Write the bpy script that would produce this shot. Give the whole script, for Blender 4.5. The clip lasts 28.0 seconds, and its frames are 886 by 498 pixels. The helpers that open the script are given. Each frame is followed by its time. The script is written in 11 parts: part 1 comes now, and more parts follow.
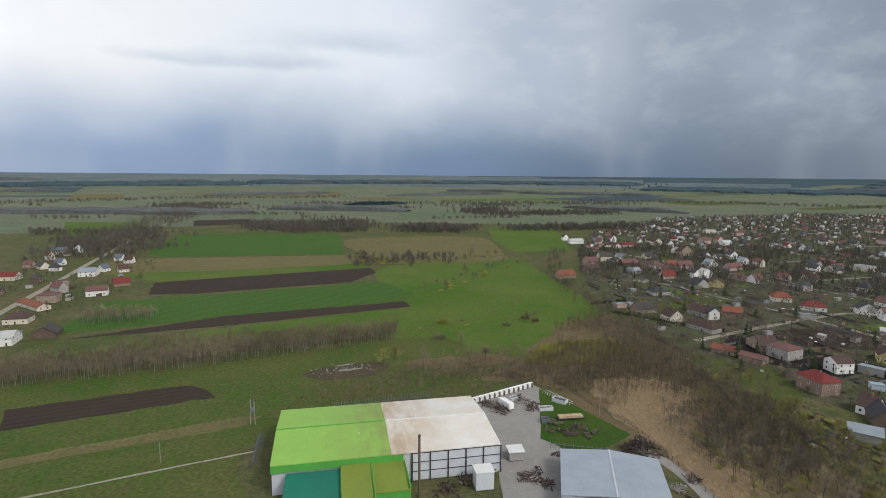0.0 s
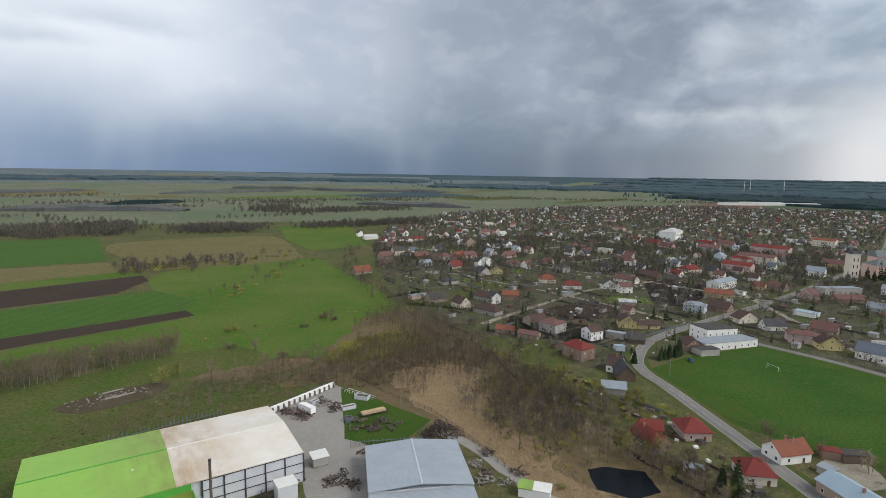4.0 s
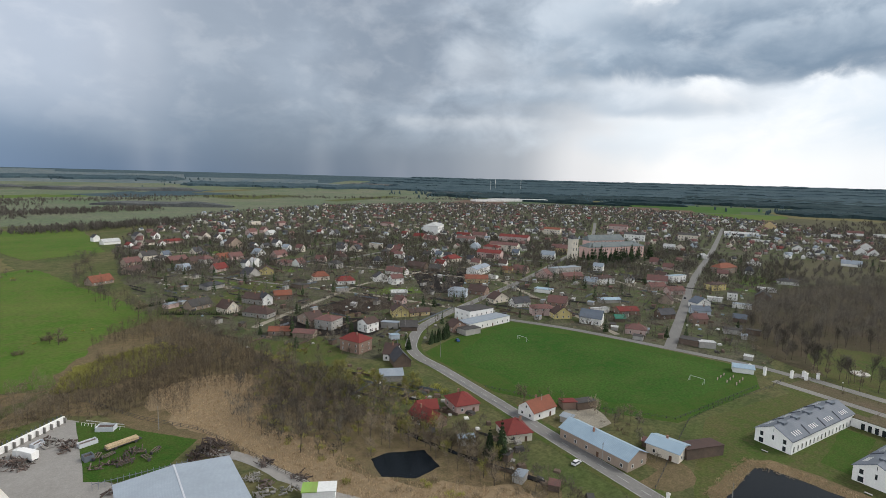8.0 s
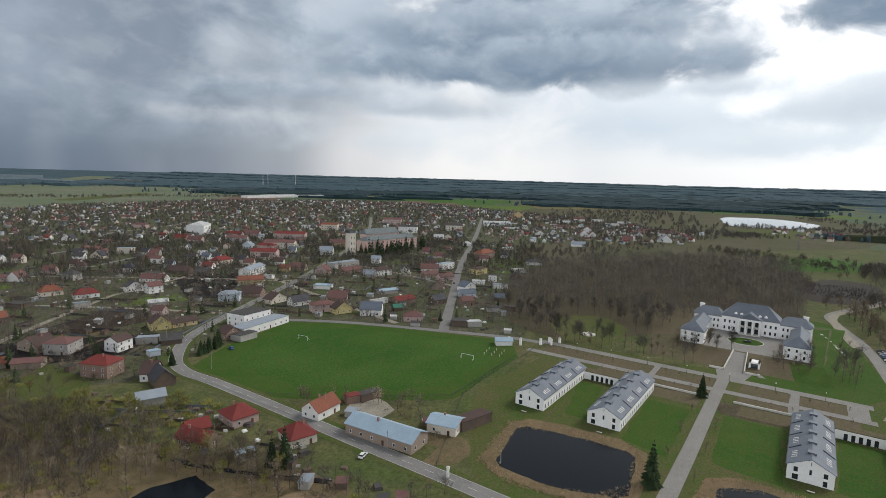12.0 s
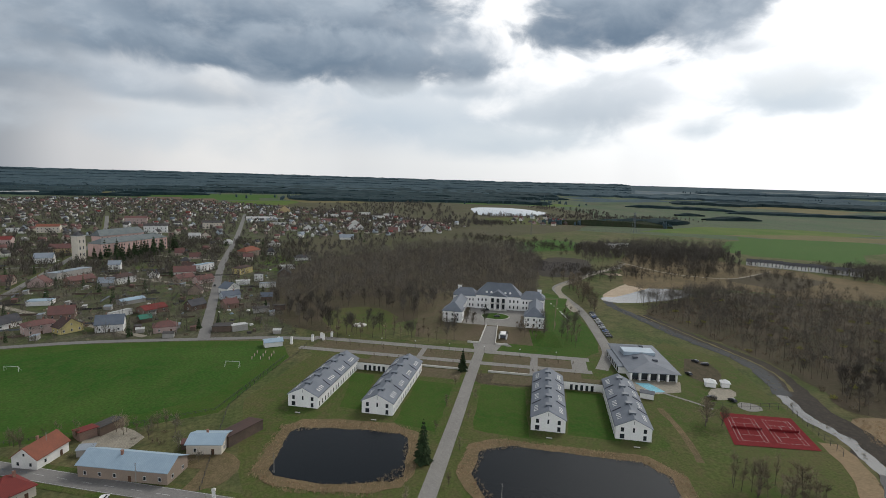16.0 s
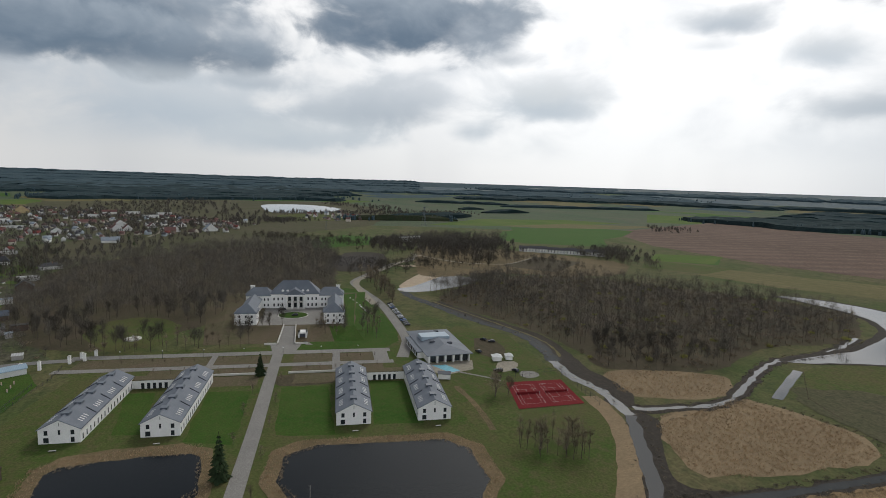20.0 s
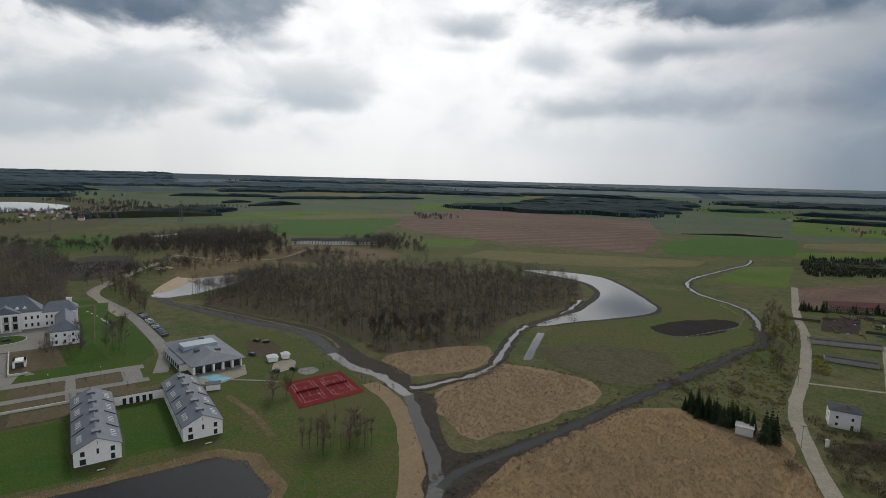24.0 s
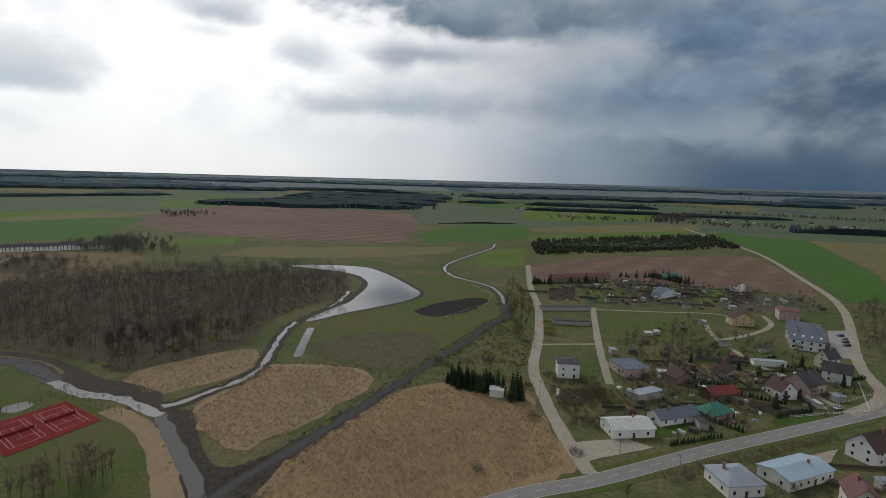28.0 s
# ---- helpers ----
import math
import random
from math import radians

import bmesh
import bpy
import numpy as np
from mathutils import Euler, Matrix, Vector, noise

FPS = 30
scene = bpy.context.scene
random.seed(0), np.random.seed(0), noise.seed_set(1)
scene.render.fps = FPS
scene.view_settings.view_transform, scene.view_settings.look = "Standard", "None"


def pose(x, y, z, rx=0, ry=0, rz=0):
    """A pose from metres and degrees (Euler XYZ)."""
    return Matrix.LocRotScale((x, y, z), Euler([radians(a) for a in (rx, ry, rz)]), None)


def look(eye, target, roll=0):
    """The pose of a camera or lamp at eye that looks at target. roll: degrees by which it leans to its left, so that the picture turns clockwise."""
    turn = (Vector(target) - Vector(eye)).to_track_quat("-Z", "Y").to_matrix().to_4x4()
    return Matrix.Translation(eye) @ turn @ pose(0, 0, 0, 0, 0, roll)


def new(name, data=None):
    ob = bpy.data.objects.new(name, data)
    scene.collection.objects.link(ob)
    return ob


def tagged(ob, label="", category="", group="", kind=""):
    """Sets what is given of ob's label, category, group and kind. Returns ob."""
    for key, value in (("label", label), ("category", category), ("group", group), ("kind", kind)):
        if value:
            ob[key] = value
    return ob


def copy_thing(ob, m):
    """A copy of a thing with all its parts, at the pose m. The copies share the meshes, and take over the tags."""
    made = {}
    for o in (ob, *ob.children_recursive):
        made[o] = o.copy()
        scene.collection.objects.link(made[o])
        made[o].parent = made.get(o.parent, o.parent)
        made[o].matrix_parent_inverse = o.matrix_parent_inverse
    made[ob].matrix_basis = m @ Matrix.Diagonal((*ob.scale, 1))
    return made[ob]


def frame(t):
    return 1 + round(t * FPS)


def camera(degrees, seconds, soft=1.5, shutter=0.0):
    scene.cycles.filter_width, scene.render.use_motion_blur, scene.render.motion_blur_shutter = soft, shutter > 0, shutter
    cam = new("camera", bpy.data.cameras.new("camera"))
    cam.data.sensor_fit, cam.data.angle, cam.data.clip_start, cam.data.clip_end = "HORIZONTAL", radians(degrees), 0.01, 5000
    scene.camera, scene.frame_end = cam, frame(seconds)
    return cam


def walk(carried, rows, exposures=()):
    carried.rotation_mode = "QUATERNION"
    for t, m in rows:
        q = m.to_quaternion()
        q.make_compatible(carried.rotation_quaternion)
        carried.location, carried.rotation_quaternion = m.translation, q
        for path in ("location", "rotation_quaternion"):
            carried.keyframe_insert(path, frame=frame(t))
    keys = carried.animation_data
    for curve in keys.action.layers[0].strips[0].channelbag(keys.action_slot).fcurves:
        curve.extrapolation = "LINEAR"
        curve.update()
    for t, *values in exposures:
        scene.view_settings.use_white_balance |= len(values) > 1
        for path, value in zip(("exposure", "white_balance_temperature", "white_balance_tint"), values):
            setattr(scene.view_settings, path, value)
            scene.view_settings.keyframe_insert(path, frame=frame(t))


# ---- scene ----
cam = camera(78.78, 28.0, soft=0.8)
# seconds, eye x y z, yaw, pitch, lean
PATH = [
    (0.0, 0.00, -0.00, 102.78, -0.00, -7.86, 0.47),
    (0.5, -0.14, 0.47, 102.77, -2.23, -7.89, 0.55),
    (1.0, -0.30, 1.03, 102.82, -4.41, -7.92, 0.55),
    (1.5, -0.56, 1.49, 102.87, -6.65, -7.95, 0.65),
    (2.0, -0.73, 1.87, 102.82, -9.31, -7.98, 0.74),
    (2.5, -0.76, 2.47, 102.66, -12.18, -7.99, 0.84),
    (3.0, -0.35, 3.10, 102.53, -15.31, -7.98, 0.85),
    (3.5, 0.24, 3.78, 102.33, -18.49, -7.97, 0.87),
    (4.0, 0.71, 4.39, 102.04, -21.67, -7.92, 0.96),
    (4.5, 0.98, 4.88, 101.73, -25.05, -7.87, 1.04),
    (6.5, 1.72, 7.40, 99.84, -36.50, -7.64, 1.37),
    (7.0, 1.96, 7.74, 99.38, -39.49, -7.57, 1.42),
    (7.5, 2.39, 8.15, 99.00, -42.51, -7.53, 1.55),
    (8.0, 2.83, 8.51, 98.86, -45.77, -7.52, 1.53),
    (8.5, 3.36, 8.77, 98.67, -49.04, -7.48, 1.51),
    (9.0, 3.83, 8.94, 98.56, -52.20, -7.42, 1.54),
    (9.5, 4.30, 9.12, 98.41, -55.27, -7.40, 1.56),
    (10.0, 4.77, 9.26, 98.38, -58.21, -7.38, 1.59),
    (10.5, 5.18, 9.39, 98.36, -60.81, -7.38, 1.50),
    (11.0, 5.67, 9.37, 98.26, -63.78, -7.39, 1.53),
    (11.5, 6.19, 9.45, 98.07, -66.22, -7.38, 1.52),
    (12.0, 6.84, 9.44, 98.02, -69.09, -7.37, 1.54),
    (12.5, 7.41, 9.53, 98.01, -71.77, -7.37, 1.52),
    (14.5, 8.89, 8.90, 98.15, -84.24, -7.44, 1.71),
    (15.0, 9.64, 8.69, 97.97, -87.46, -7.42, 1.69),
    (15.5, 10.43, 8.55, 97.65, -90.30, -7.39, 1.69),
    (16.0, 10.94, 8.38, 97.26, -93.33, -7.33, 1.66),
    (16.5, 11.33, 8.38, 96.88, -95.73, -7.27, 1.63),
    (17.0, 11.63, 8.28, 96.48, -98.46, -7.21, 1.69),
    (17.5, 11.92, 8.37, 96.03, -100.98, -7.15, 1.75),
    (18.0, 12.32, 8.41, 95.72, -103.81, -7.11, 1.77),
    (18.5, 12.63, 8.59, 95.57, -106.14, -7.06, 1.81),
    (19.0, 12.93, 8.65, 95.50, -109.11, -7.05, 1.78),
    (19.5, 13.16, 8.79, 95.41, -111.82, -7.05, 1.82),
    (20.0, 13.60, 8.67, 95.28, -114.96, -7.03, 1.87),
    (20.5, 14.23, 8.51, 95.25, -117.86, -7.07, 1.69),
    (21.0, 14.77, 8.16, 95.29, -121.10, -7.15, 1.56),
    (21.5, 15.29, 7.76, 95.26, -123.86, -7.18, 1.51),
    (23.5, 16.27, 5.71, 95.24, -135.35, -7.31, 1.40),
    (24.0, 16.33, 5.04, 95.00, -138.73, -7.32, 1.44),
    (24.5, 16.47, 4.35, 94.66, -142.22, -7.33, 1.46),
    (25.0, 16.37, 3.58, 94.36, -146.20, -7.32, 1.46),
    (25.5, 16.46, 2.98, 94.03, -149.31, -7.28, 1.44),
    (26.0, 16.66, 2.53, 93.68, -152.12, -7.30, 1.42),
    (26.5, 16.99, 2.06, 93.35, -154.51, -7.29, 1.45),
    (27.0, 17.18, 1.50, 93.12, -157.19, -7.30, 1.49),
    (27.5, 17.22, 1.10, 92.97, -160.06, -7.28, 1.54),
    (28.0, 17.08, 0.94, 92.88, -163.20, -7.25, 1.51),
]
EXPOSURES = [(0, 0.14), (4, 0.2), (8, 0.28), (12, 0.12), (17, -0.16), (21, -0.4), (25, -0.46), (28, -0.38)]
walk(cam, [(t, pose(x, y, z) @ pose(0, 0, 0, 0, 0, yaw) @ pose(0, 0, 0, 90 + pitch) @ pose(0, 0, 0, 0, 0, lean)) for t, x, y, z, yaw, pitch, lean in PATH], EXPOSURES)

# ---- light: broken storm clouds, veiled sun in the south ----
SUN_AZ, SUN_EL, SUN_POWER, GLOW, CLOUD_SEED = radians(135), radians(42), 1.2, 0.5, 1.3     # azimuth clockwise from +y
world = bpy.data.worlds.new("sky")
scene.world = world
world.use_nodes = True
wn, wl = world.node_tree.nodes, world.node_tree.links
wn.clear()


def wmath(op, a, b=None, c=None):
    n = wn.new("ShaderNodeMath")
    n.operation = op
    for i, v in enumerate((a, b, c)):
        if v is None:
            continue
        if isinstance(v, (int, float)):
            n.inputs[i].default_value = v
        else:
            wl.new(v, n.inputs[i])
    return n.outputs[0]


def lin(r, g, b):
    return tuple((c / 255 / 12.92 if c < 10 else ((c / 255 + 0.055) / 1.055) ** 2.4) for c in (r, g, b)) + (1,)


def wramp(fac, stops, smooth=True):
    n = wn.new("ShaderNodeValToRGB")
    n.color_ramp.interpolation = "EASE" if smooth else "LINEAR"
    el = n.color_ramp.elements
    while len(el) < len(stops):
        el.new(0.5)
    for e, (deg, col) in zip(el, stops):
        e.position = (deg + 90) / 360
        e.color = col
    wl.new(fac, n.inputs[0])
    return n.outputs[0]


def wmix(fac, a, b, blend="MIX"):
    n = wn.new("ShaderNodeMix")
    n.data_type, n.blend_type = "RGBA", blend
    n.clamp_factor = True
    for sock, v in ((n.inputs[0], fac), (n.inputs[6], a), (n.inputs[7], b)):
        if isinstance(v, (int, float)):
            sock.default_value = v
        elif isinstance(v, tuple):
            sock.default_value = v
        else:
            wl.new(v, sock)
    return n.outputs[2]


coord = wn.new("ShaderNodeTexCoord")
sep = wn.new("ShaderNodeSeparateXYZ")
wl.new(coord.outputs["Generated"], sep.inputs[0])
dx, dy, dz = sep.outputs
# azimuth clockwise from +y, from -90 to 270 degrees, as 0 to 1
az = wmath("FRACT", wmath("ADD", wmath("DIVIDE", wmath("ARCTAN2", dx, dy), 2 * math.pi), 1.25))
elev = wmath("MULTIPLY", wmath("ARCSINE", dz), 180 / math.pi)
# cloud space: directions, stretched so that clouds lie flat
deck = wn.new("ShaderNodeCombineXYZ")
wl.new(dx, deck.inputs[0])
wl.new(dy, deck.inputs[1])
wl.new(wmath("MULTIPLY", dz, 1.25), deck.inputs[2])


def wnoise(vec, scale, detail, rough, dist=0.0, off=0.0):
    n = wn.new("ShaderNodeTexNoise")
    n.inputs["Scale"].default_value = scale
    n.inputs["Detail"].default_value = detail
    n.inputs["Roughness"].default_value = rough
    n.inputs["Distortion"].default_value = dist
    m = wn.new("ShaderNodeMapping")
    m.inputs["Location"].default_value = (off, off * 0.7, off * 0.3)
    wl.new(vec, m.inputs[0])
    wl.new(m.outputs[0], n.inputs[0])
    return n.outputs[0]


def wstep(v, lo, hi):
    n = wn.new("ShaderNodeMapRange")
    n.interpolation_type = "SMOOTHSTEP"
    n.inputs[1].default_value, n.inputs[2].default_value = lo, hi
    wl.new(v, n.inputs[0])
    return n.outputs[0]


low = wramp(az, [(-90, (0.62, 0.66, 0.72, 1)), (-35, lin(134, 155, 187)), (0, lin(108, 131, 160)), (16, lin(96, 116, 141)), (30, lin(101, 116, 135)), (42, lin(112, 124, 140)), (52, lin(150, 157, 167)),
                 (60, lin(216, 217, 220)), (70, lin(242, 242, 242)), (85, lin(235, 238, 241)), (105, lin(239, 241, 243)), (140, lin(247, 249, 251)), (160, lin(217, 222, 228)), (176, lin(146, 162, 180)), (192, lin(66, 94, 124)), (215, lin(68, 94, 122)), (270, (0.62, 0.66, 0.72, 1))])
# values above 1 in the unseen west are added to brighten the walls
high = wramp(az, [(-90, (2.5, 2.6, 2.75, 1)), (-55, (1.7, 1.75, 1.82, 1)), (-35, lin(240, 241, 242)), (-8, lin(222, 228, 237)), (10, lin(174, 184, 199)), (24, lin(146, 157, 171)),
                  (44, lin(128, 140, 155)), (57, lin(146, 158, 171)), (68, lin(236, 239, 242)), (95, lin(252, 252, 252)), (125, lin(255, 255, 255)), (150, lin(255, 255, 255)), (168, lin(214, 216, 220)), (184, lin(104, 124, 147)), (205, lin(76, 98, 124)), (240, (2.0, 2.08, 2.2, 1)), (270, (2.5, 2.6, 2.75, 1))])
veil = wnoise(deck.outputs[0], 2.2, 3, 0.5, 0.4, 3.0)
lift = wstep(wmath("ADD", elev, wmath("MULTIPLY", wmath("SUBTRACT", veil, 0.5), 10.0)), 1.0, 11.0)
base = wmix(lift, low, high)
# rain shafts hanging under the storm cloud
tall = wn.new("ShaderNodeCombineXYZ")
wl.new(dx, tall.inputs[0])
wl.new(dy, tall.inputs[1])
wl.new(wmath("MULTIPLY", dz, 0.35), tall.inputs[2])
shaft = wstep(wnoise(tall.outputs[0], 4.5, 3, 0.5, 0.0, 2.0), 0.45, 0.7)
base = wmix(wmath("MULTIPLY", shaft, 0.22), base, lin(205, 208, 214))
# veiled sun behind the bright gap
glow = wn.new("ShaderNodeVectorMath")
glow.operation = "DOT_PRODUCT"
wl.new(coord.outputs["Generated"], glow.inputs[0])
glow.inputs[1].default_value = (math.sin(SUN_AZ) * math.cos(SUN_EL), math.cos(SUN_AZ) * math.cos(SUN_EL), math.sin(SUN_EL))
shine = wn.new("ShaderNodeVectorMath")
shine.operation = "SCALE"
wl.new(base, shine.inputs[0])
wl.new(wmath("ADD", 1.0, wmath("MULTIPLY", wstep(glow.outputs["Value"], 0.5, 0.95), GLOW)), shine.inputs["Scale"])
# broken clouds
azd = wmath("SUBTRACT", wmath("MULTIPLY", az, 360.0), 90.0)
flat = wn.new("ShaderNodeCombineXYZ")
wl.new(dx, flat.inputs[0])
wl.new(dy, flat.inputs[1])
wl.new(wmath("MULTIPLY", dz, 1.75), flat.inputs[2])
billow = wnoise(flat.outputs[0], 7.5, 6, 0.55, 0.3, CLOUD_SEED)
swell = wnoise(flat.outputs[0], 3.6, 3, 0.5, 0.4, 5.0)
wisp = wnoise(flat.outputs[0], 14.0, 5, 0.55, 0.2, 7.0)
rough_edge = wmath("ADD", wmath("MULTIPLY", wmath("SUBTRACT", billow, 0.5), 2.3), wmath("MULTIPLY", wmath("SUBTRACT", swell, 0.5), 1.9))
haze_gap = wmath("MULTIPLY", wmath("MULTIPLY", wstep(wmath("ADD", wmath("MULTIPLY", billow, 0.6), wmath("MULTIPLY", swell, 0.4)), 0.40, 0.62), 0.6), wramp(az, [(-90, (0.5, 0.5, 0.5, 1)), (10, (0.1, 0.1, 0.1, 1)), (58, (0.6, 0.6, 0.6, 1)), (85, (1, 1, 1, 1)), (108, (1, 1, 1, 1)), (120, (0.6, 0.6, 0.6, 1)), (150, (0.4, 0.4, 0.4, 1)), (185, (0.7, 0.7, 0.7, 1)), (270, (0.5, 0.5, 0.5, 1))]))
cloudy = wmix(wmath("MULTIPLY", haze_gap, wstep(elev, 1.5, 5.0)), shine.outputs[0], lin(202, 214, 227))
# tones of a cloud: its shaded base and its lit top
DTONE, MTONE = (lin(106, 126, 147), lin(184, 196, 208)), (lin(144, 162, 180), lin(210, 218, 227))
BTONE = (lin(84, 112, 142), lin(138, 164, 190))
PTONE, LTONE = (lin(190, 206, 221), lin(234, 240, 244)), (lin(176, 184, 194), lin(226, 228, 230))


def cloud(ca, ce, wa, we, dense, tone):
    """One cloud in the sky: azimuth and height of its middle, half width and half height in degrees, density."""
    global cloudy
    u = wmath("DIVIDE", wmath("SUBTRACT", azd, ca), wa)
    v = wmath("DIVIDE", wmath("SUBTRACT", elev, ce), we)
    w = wmath("MAXIMUM", v, wmath("MULTIPLY", v, -1.3))
    r = wmath("SQRT", wmath("ADD", wmath("MULTIPLY", u, u), wmath("MULTIPLY", w, w)))
    hard = tone is DTONE
    m = wstep(wmath("SUBTRACT", wmath("ADD", 1.3 if hard else 1.15, rough_edge), r), *((-0.2, 0.5) if hard else (-0.5, 1.0)))
    shade = wstep(wmath("ADD", wmath("MULTIPLY", v, 0.26), wmath("SUBTRACT", billow, 0.5)), -0.3, 0.5)
    cloudy = wmix(wmath("MULTIPLY", m, dense), cloudy, wmix(shade, *tone))


cloud(74.1, 12.6, 18.3, 3.2, 0.95, DTONE)
cloud(59.2, 13.9, 8.9, 2.6, 0.75, MTONE)
cloud(80.6, 17.0, 11.9, 2.0, 1, DTONE)
cloud(93.7, 13.2, 6.2, 2.2, 0.7, MTONE)
cloud(60.3, 8.4, 12.9, 1.2, 0.5, MTONE)
cloud(52.4, 5.4, 9.6, 0.8, 0.45, LTONE)
cloud(69.6, 7.4, 5.2, 1.2, 0.5, LTONE)
cloud(104.1, 14.6, 4.2, 1.7, 0.95, DTONE)
cloud(91.8, 6.1, 8.4, 1.2, 0.3, PTONE)
cloud(101.2, 3.9, 6.3, 1.4, 0.4, PTONE)
cloud(90.6, 9.0, 7.5, 0.8, 0.35, PTONE)
cloud(76.8, 14.4, 14.7, 2.4, 0.9, DTONE)
cloud(83.0, 11.6, 12.8, 2.2, 0.85, DTONE)
cloud(95.4, 9.1, 3.5, 0.8, 0.5, MTONE)
cloud(110.0, 15.6, 10.9, 3.5, 1, DTONE)
cloud(118.1, 13.8, 4.6, 2.0, 0.6, MTONE)
cloud(88.5, 6.9, 7.4, 2.5, 0.5, PTONE)
cloud(105.1, 7.0, 6.6, 3.3, 0.5, PTONE)
cloud(117.2, 5.2, 2.4, 1.2, 0.5, PTONE)
cloud(124.7, 7.5, 4.2, 1.5, 0.35, PTONE)
cloud(63.5, 3.6, 8.8, 2.1, 0.45, PTONE)
cloud(65.3, 7.3, 7.0, 1.0, 0.6, MTONE)
cloud(107.8, 7.0, 7.2, 2.2, 0.5, MTONE)
cloud(102.9, 4.3, 6.9, 1.3, 0.45, PTONE)
cloud(126.3, 7.6, 5.5, 1.3, 0.5, PTONE)
cloud(117.6, 5.5, 2.9, 1.5, 0.45, PTONE)
cloud(141.7, 14.8, 3.3, 1.3, 0.7, MTONE)
cloud(148.6, 11.9, 4.1, 1.6, 0.55, PTONE)
cloud(139.8, 13.1, 3.1, 0.7, 0.4, PTONE)
cloud(157.9, 12.4, 2.6, 1.8, 0.75, MTONE)
cloud(152.5, 7.3, 4.7, 1.2, 0.4, PTONE)
cloud(157.9, 8.8, 3.3, 2.7, 0.4, PTONE)
cloud(120.8, 12.4, 3.4, 0.9, 0.5, MTONE)
cloud(124.9, 8.4, 5.0, 2.0, 0.45, PTONE)
cloud(119.0, 5.8, 1.4, 1.6, 0.4, PTONE)
cloud(141.3, 15.0, 3.4, 1.3, 0.6, PTONE)
cloud(147.9, 12.0, 3.9, 1.9, 0.5, PTONE)
cloud(153.1, 7.3, 6.4, 1.7, 0.5, MTONE)
cloud(168.8, 16.4, 15.6, 2.7, 1, DTONE)
cloud(189.7, 13.2, 11.0, 2.7, 1, BTONE)
cloud(161.6, 12.5, 6.9, 1.1, 0.8, MTONE)
cloud(175.5, 11.2, 9.8, 2.6, 0.6, LTONE)
cloud(186.7, 9.1, 9.7, 1.9, 0.6, BTONE)
cloud(172.0, 7.6, 12.0, 2.2, 0.5, BTONE)
cloud(-25.4, 10.4, 5.1, 0.6, 0.4, MTONE)
cloud(-15.5, 10.8, 5.7, 0.9, 0.45, MTONE)
cloud(-8.4, 12.9, 6.8, 1.3, 0.4, MTONE)
cloud(50.2, 11.2, 4.6, 2.8, 0.38, LTONE)
cloud(56.3, 12.0, 4.3, 2.4, 0.55, MTONE)
cloudy = wmix(wmath("MULTIPLY", wmath("MULTIPLY", wstep(wisp, 0.45, 0.7), 0.12), lift), cloudy, lin(240, 242, 245))
# unseen grey overhead, added above 20 degrees to cut the fill light
cloudy = wmix(wstep(elev, 20.0, 34.0), cloudy, (0.345, 0.37, 0.415, 1))
# and the bright veil round the hidden sun
cloudy = wmix(wmath("MULTIPLY", wstep(glow.outputs["Value"], 0.84, 0.97), wstep(elev, 17.0, 25.0)), cloudy, (2.5, 2.47, 2.4, 1))
nish = wn.new("ShaderNodeTexSky")
nish.sky_type, nish.sun_disc = "NISHITA", False
nish.sun_elevation, nish.sun_rotation = SUN_EL, SUN_AZ
bg1, bg2 = wn.new("ShaderNodeBackground"), wn.new("ShaderNodeBackground")
wl.new(nish.outputs[0], bg1.inputs[0])
bg1.inputs[1].default_value = 0.1
wl.new(cloudy, bg2.inputs[0])
bg2.inputs[1].default_value = 1.0
both = wn.new("ShaderNodeMixShader")
both.inputs[0].default_value = 0.94
wl.new(bg1.outputs[0], both.inputs[1])
wl.new(bg2.outputs[0], both.inputs[2])
out = wn.new("ShaderNodeOutputWorld")
wl.new(both.outputs[0], out.inputs[0])

sun = new("sun", bpy.data.lights.new("sun", "SUN"))
sun.data.energy, sun.data.angle, sun.data.color = SUN_POWER, radians(12), (1.0, 0.97, 0.925)
sun.matrix_world = look((math.sin(SUN_AZ) * math.cos(SUN_EL) * 100, math.cos(SUN_AZ) * math.cos(SUN_EL) * 100, math.sin(SUN_EL) * 100), (0, 0, 0))

# ---- materials ----
MATS = {}


def mnode(nt, kind, **inputs):
    n = nt.nodes.new(kind)
    for k, v in inputs.items():
        n.inputs[k.replace("_", " ")].default_value = v
    return n


def mix_rgb(nt, fac, a, b, blend="MIX"):
    n = nt.nodes.new("ShaderNodeMix")
    n.data_type, n.blend_type = "RGBA", blend
    for sock, v in ((n.inputs[0], fac), (n.inputs[6], a), (n.inputs[7], b)):
        if isinstance(v, (int, float)):
            sock.default_value = v
        elif isinstance(v, tuple):
            sock.default_value = (*v[:3], 1)
        else:
            nt.links.new(v, sock)
    return n.outputs[2]


def contrast(nt, v, lo, hi):
    n = nt.nodes.new("ShaderNodeMapRange")
    n.inputs[1].default_value, n.inputs[2].default_value = lo, hi
    nt.links.new(v, n.inputs[0])
    return n.outputs[0]


def noise_of(nt, vec, scale, detail=4, rough=0.55, dist=0.0):
    n = mnode(nt, "ShaderNodeTexNoise", Scale=scale, Detail=detail, Roughness=rough, Distortion=dist)
    nt.links.new(vec, n.inputs[0])
    return n.outputs[0]


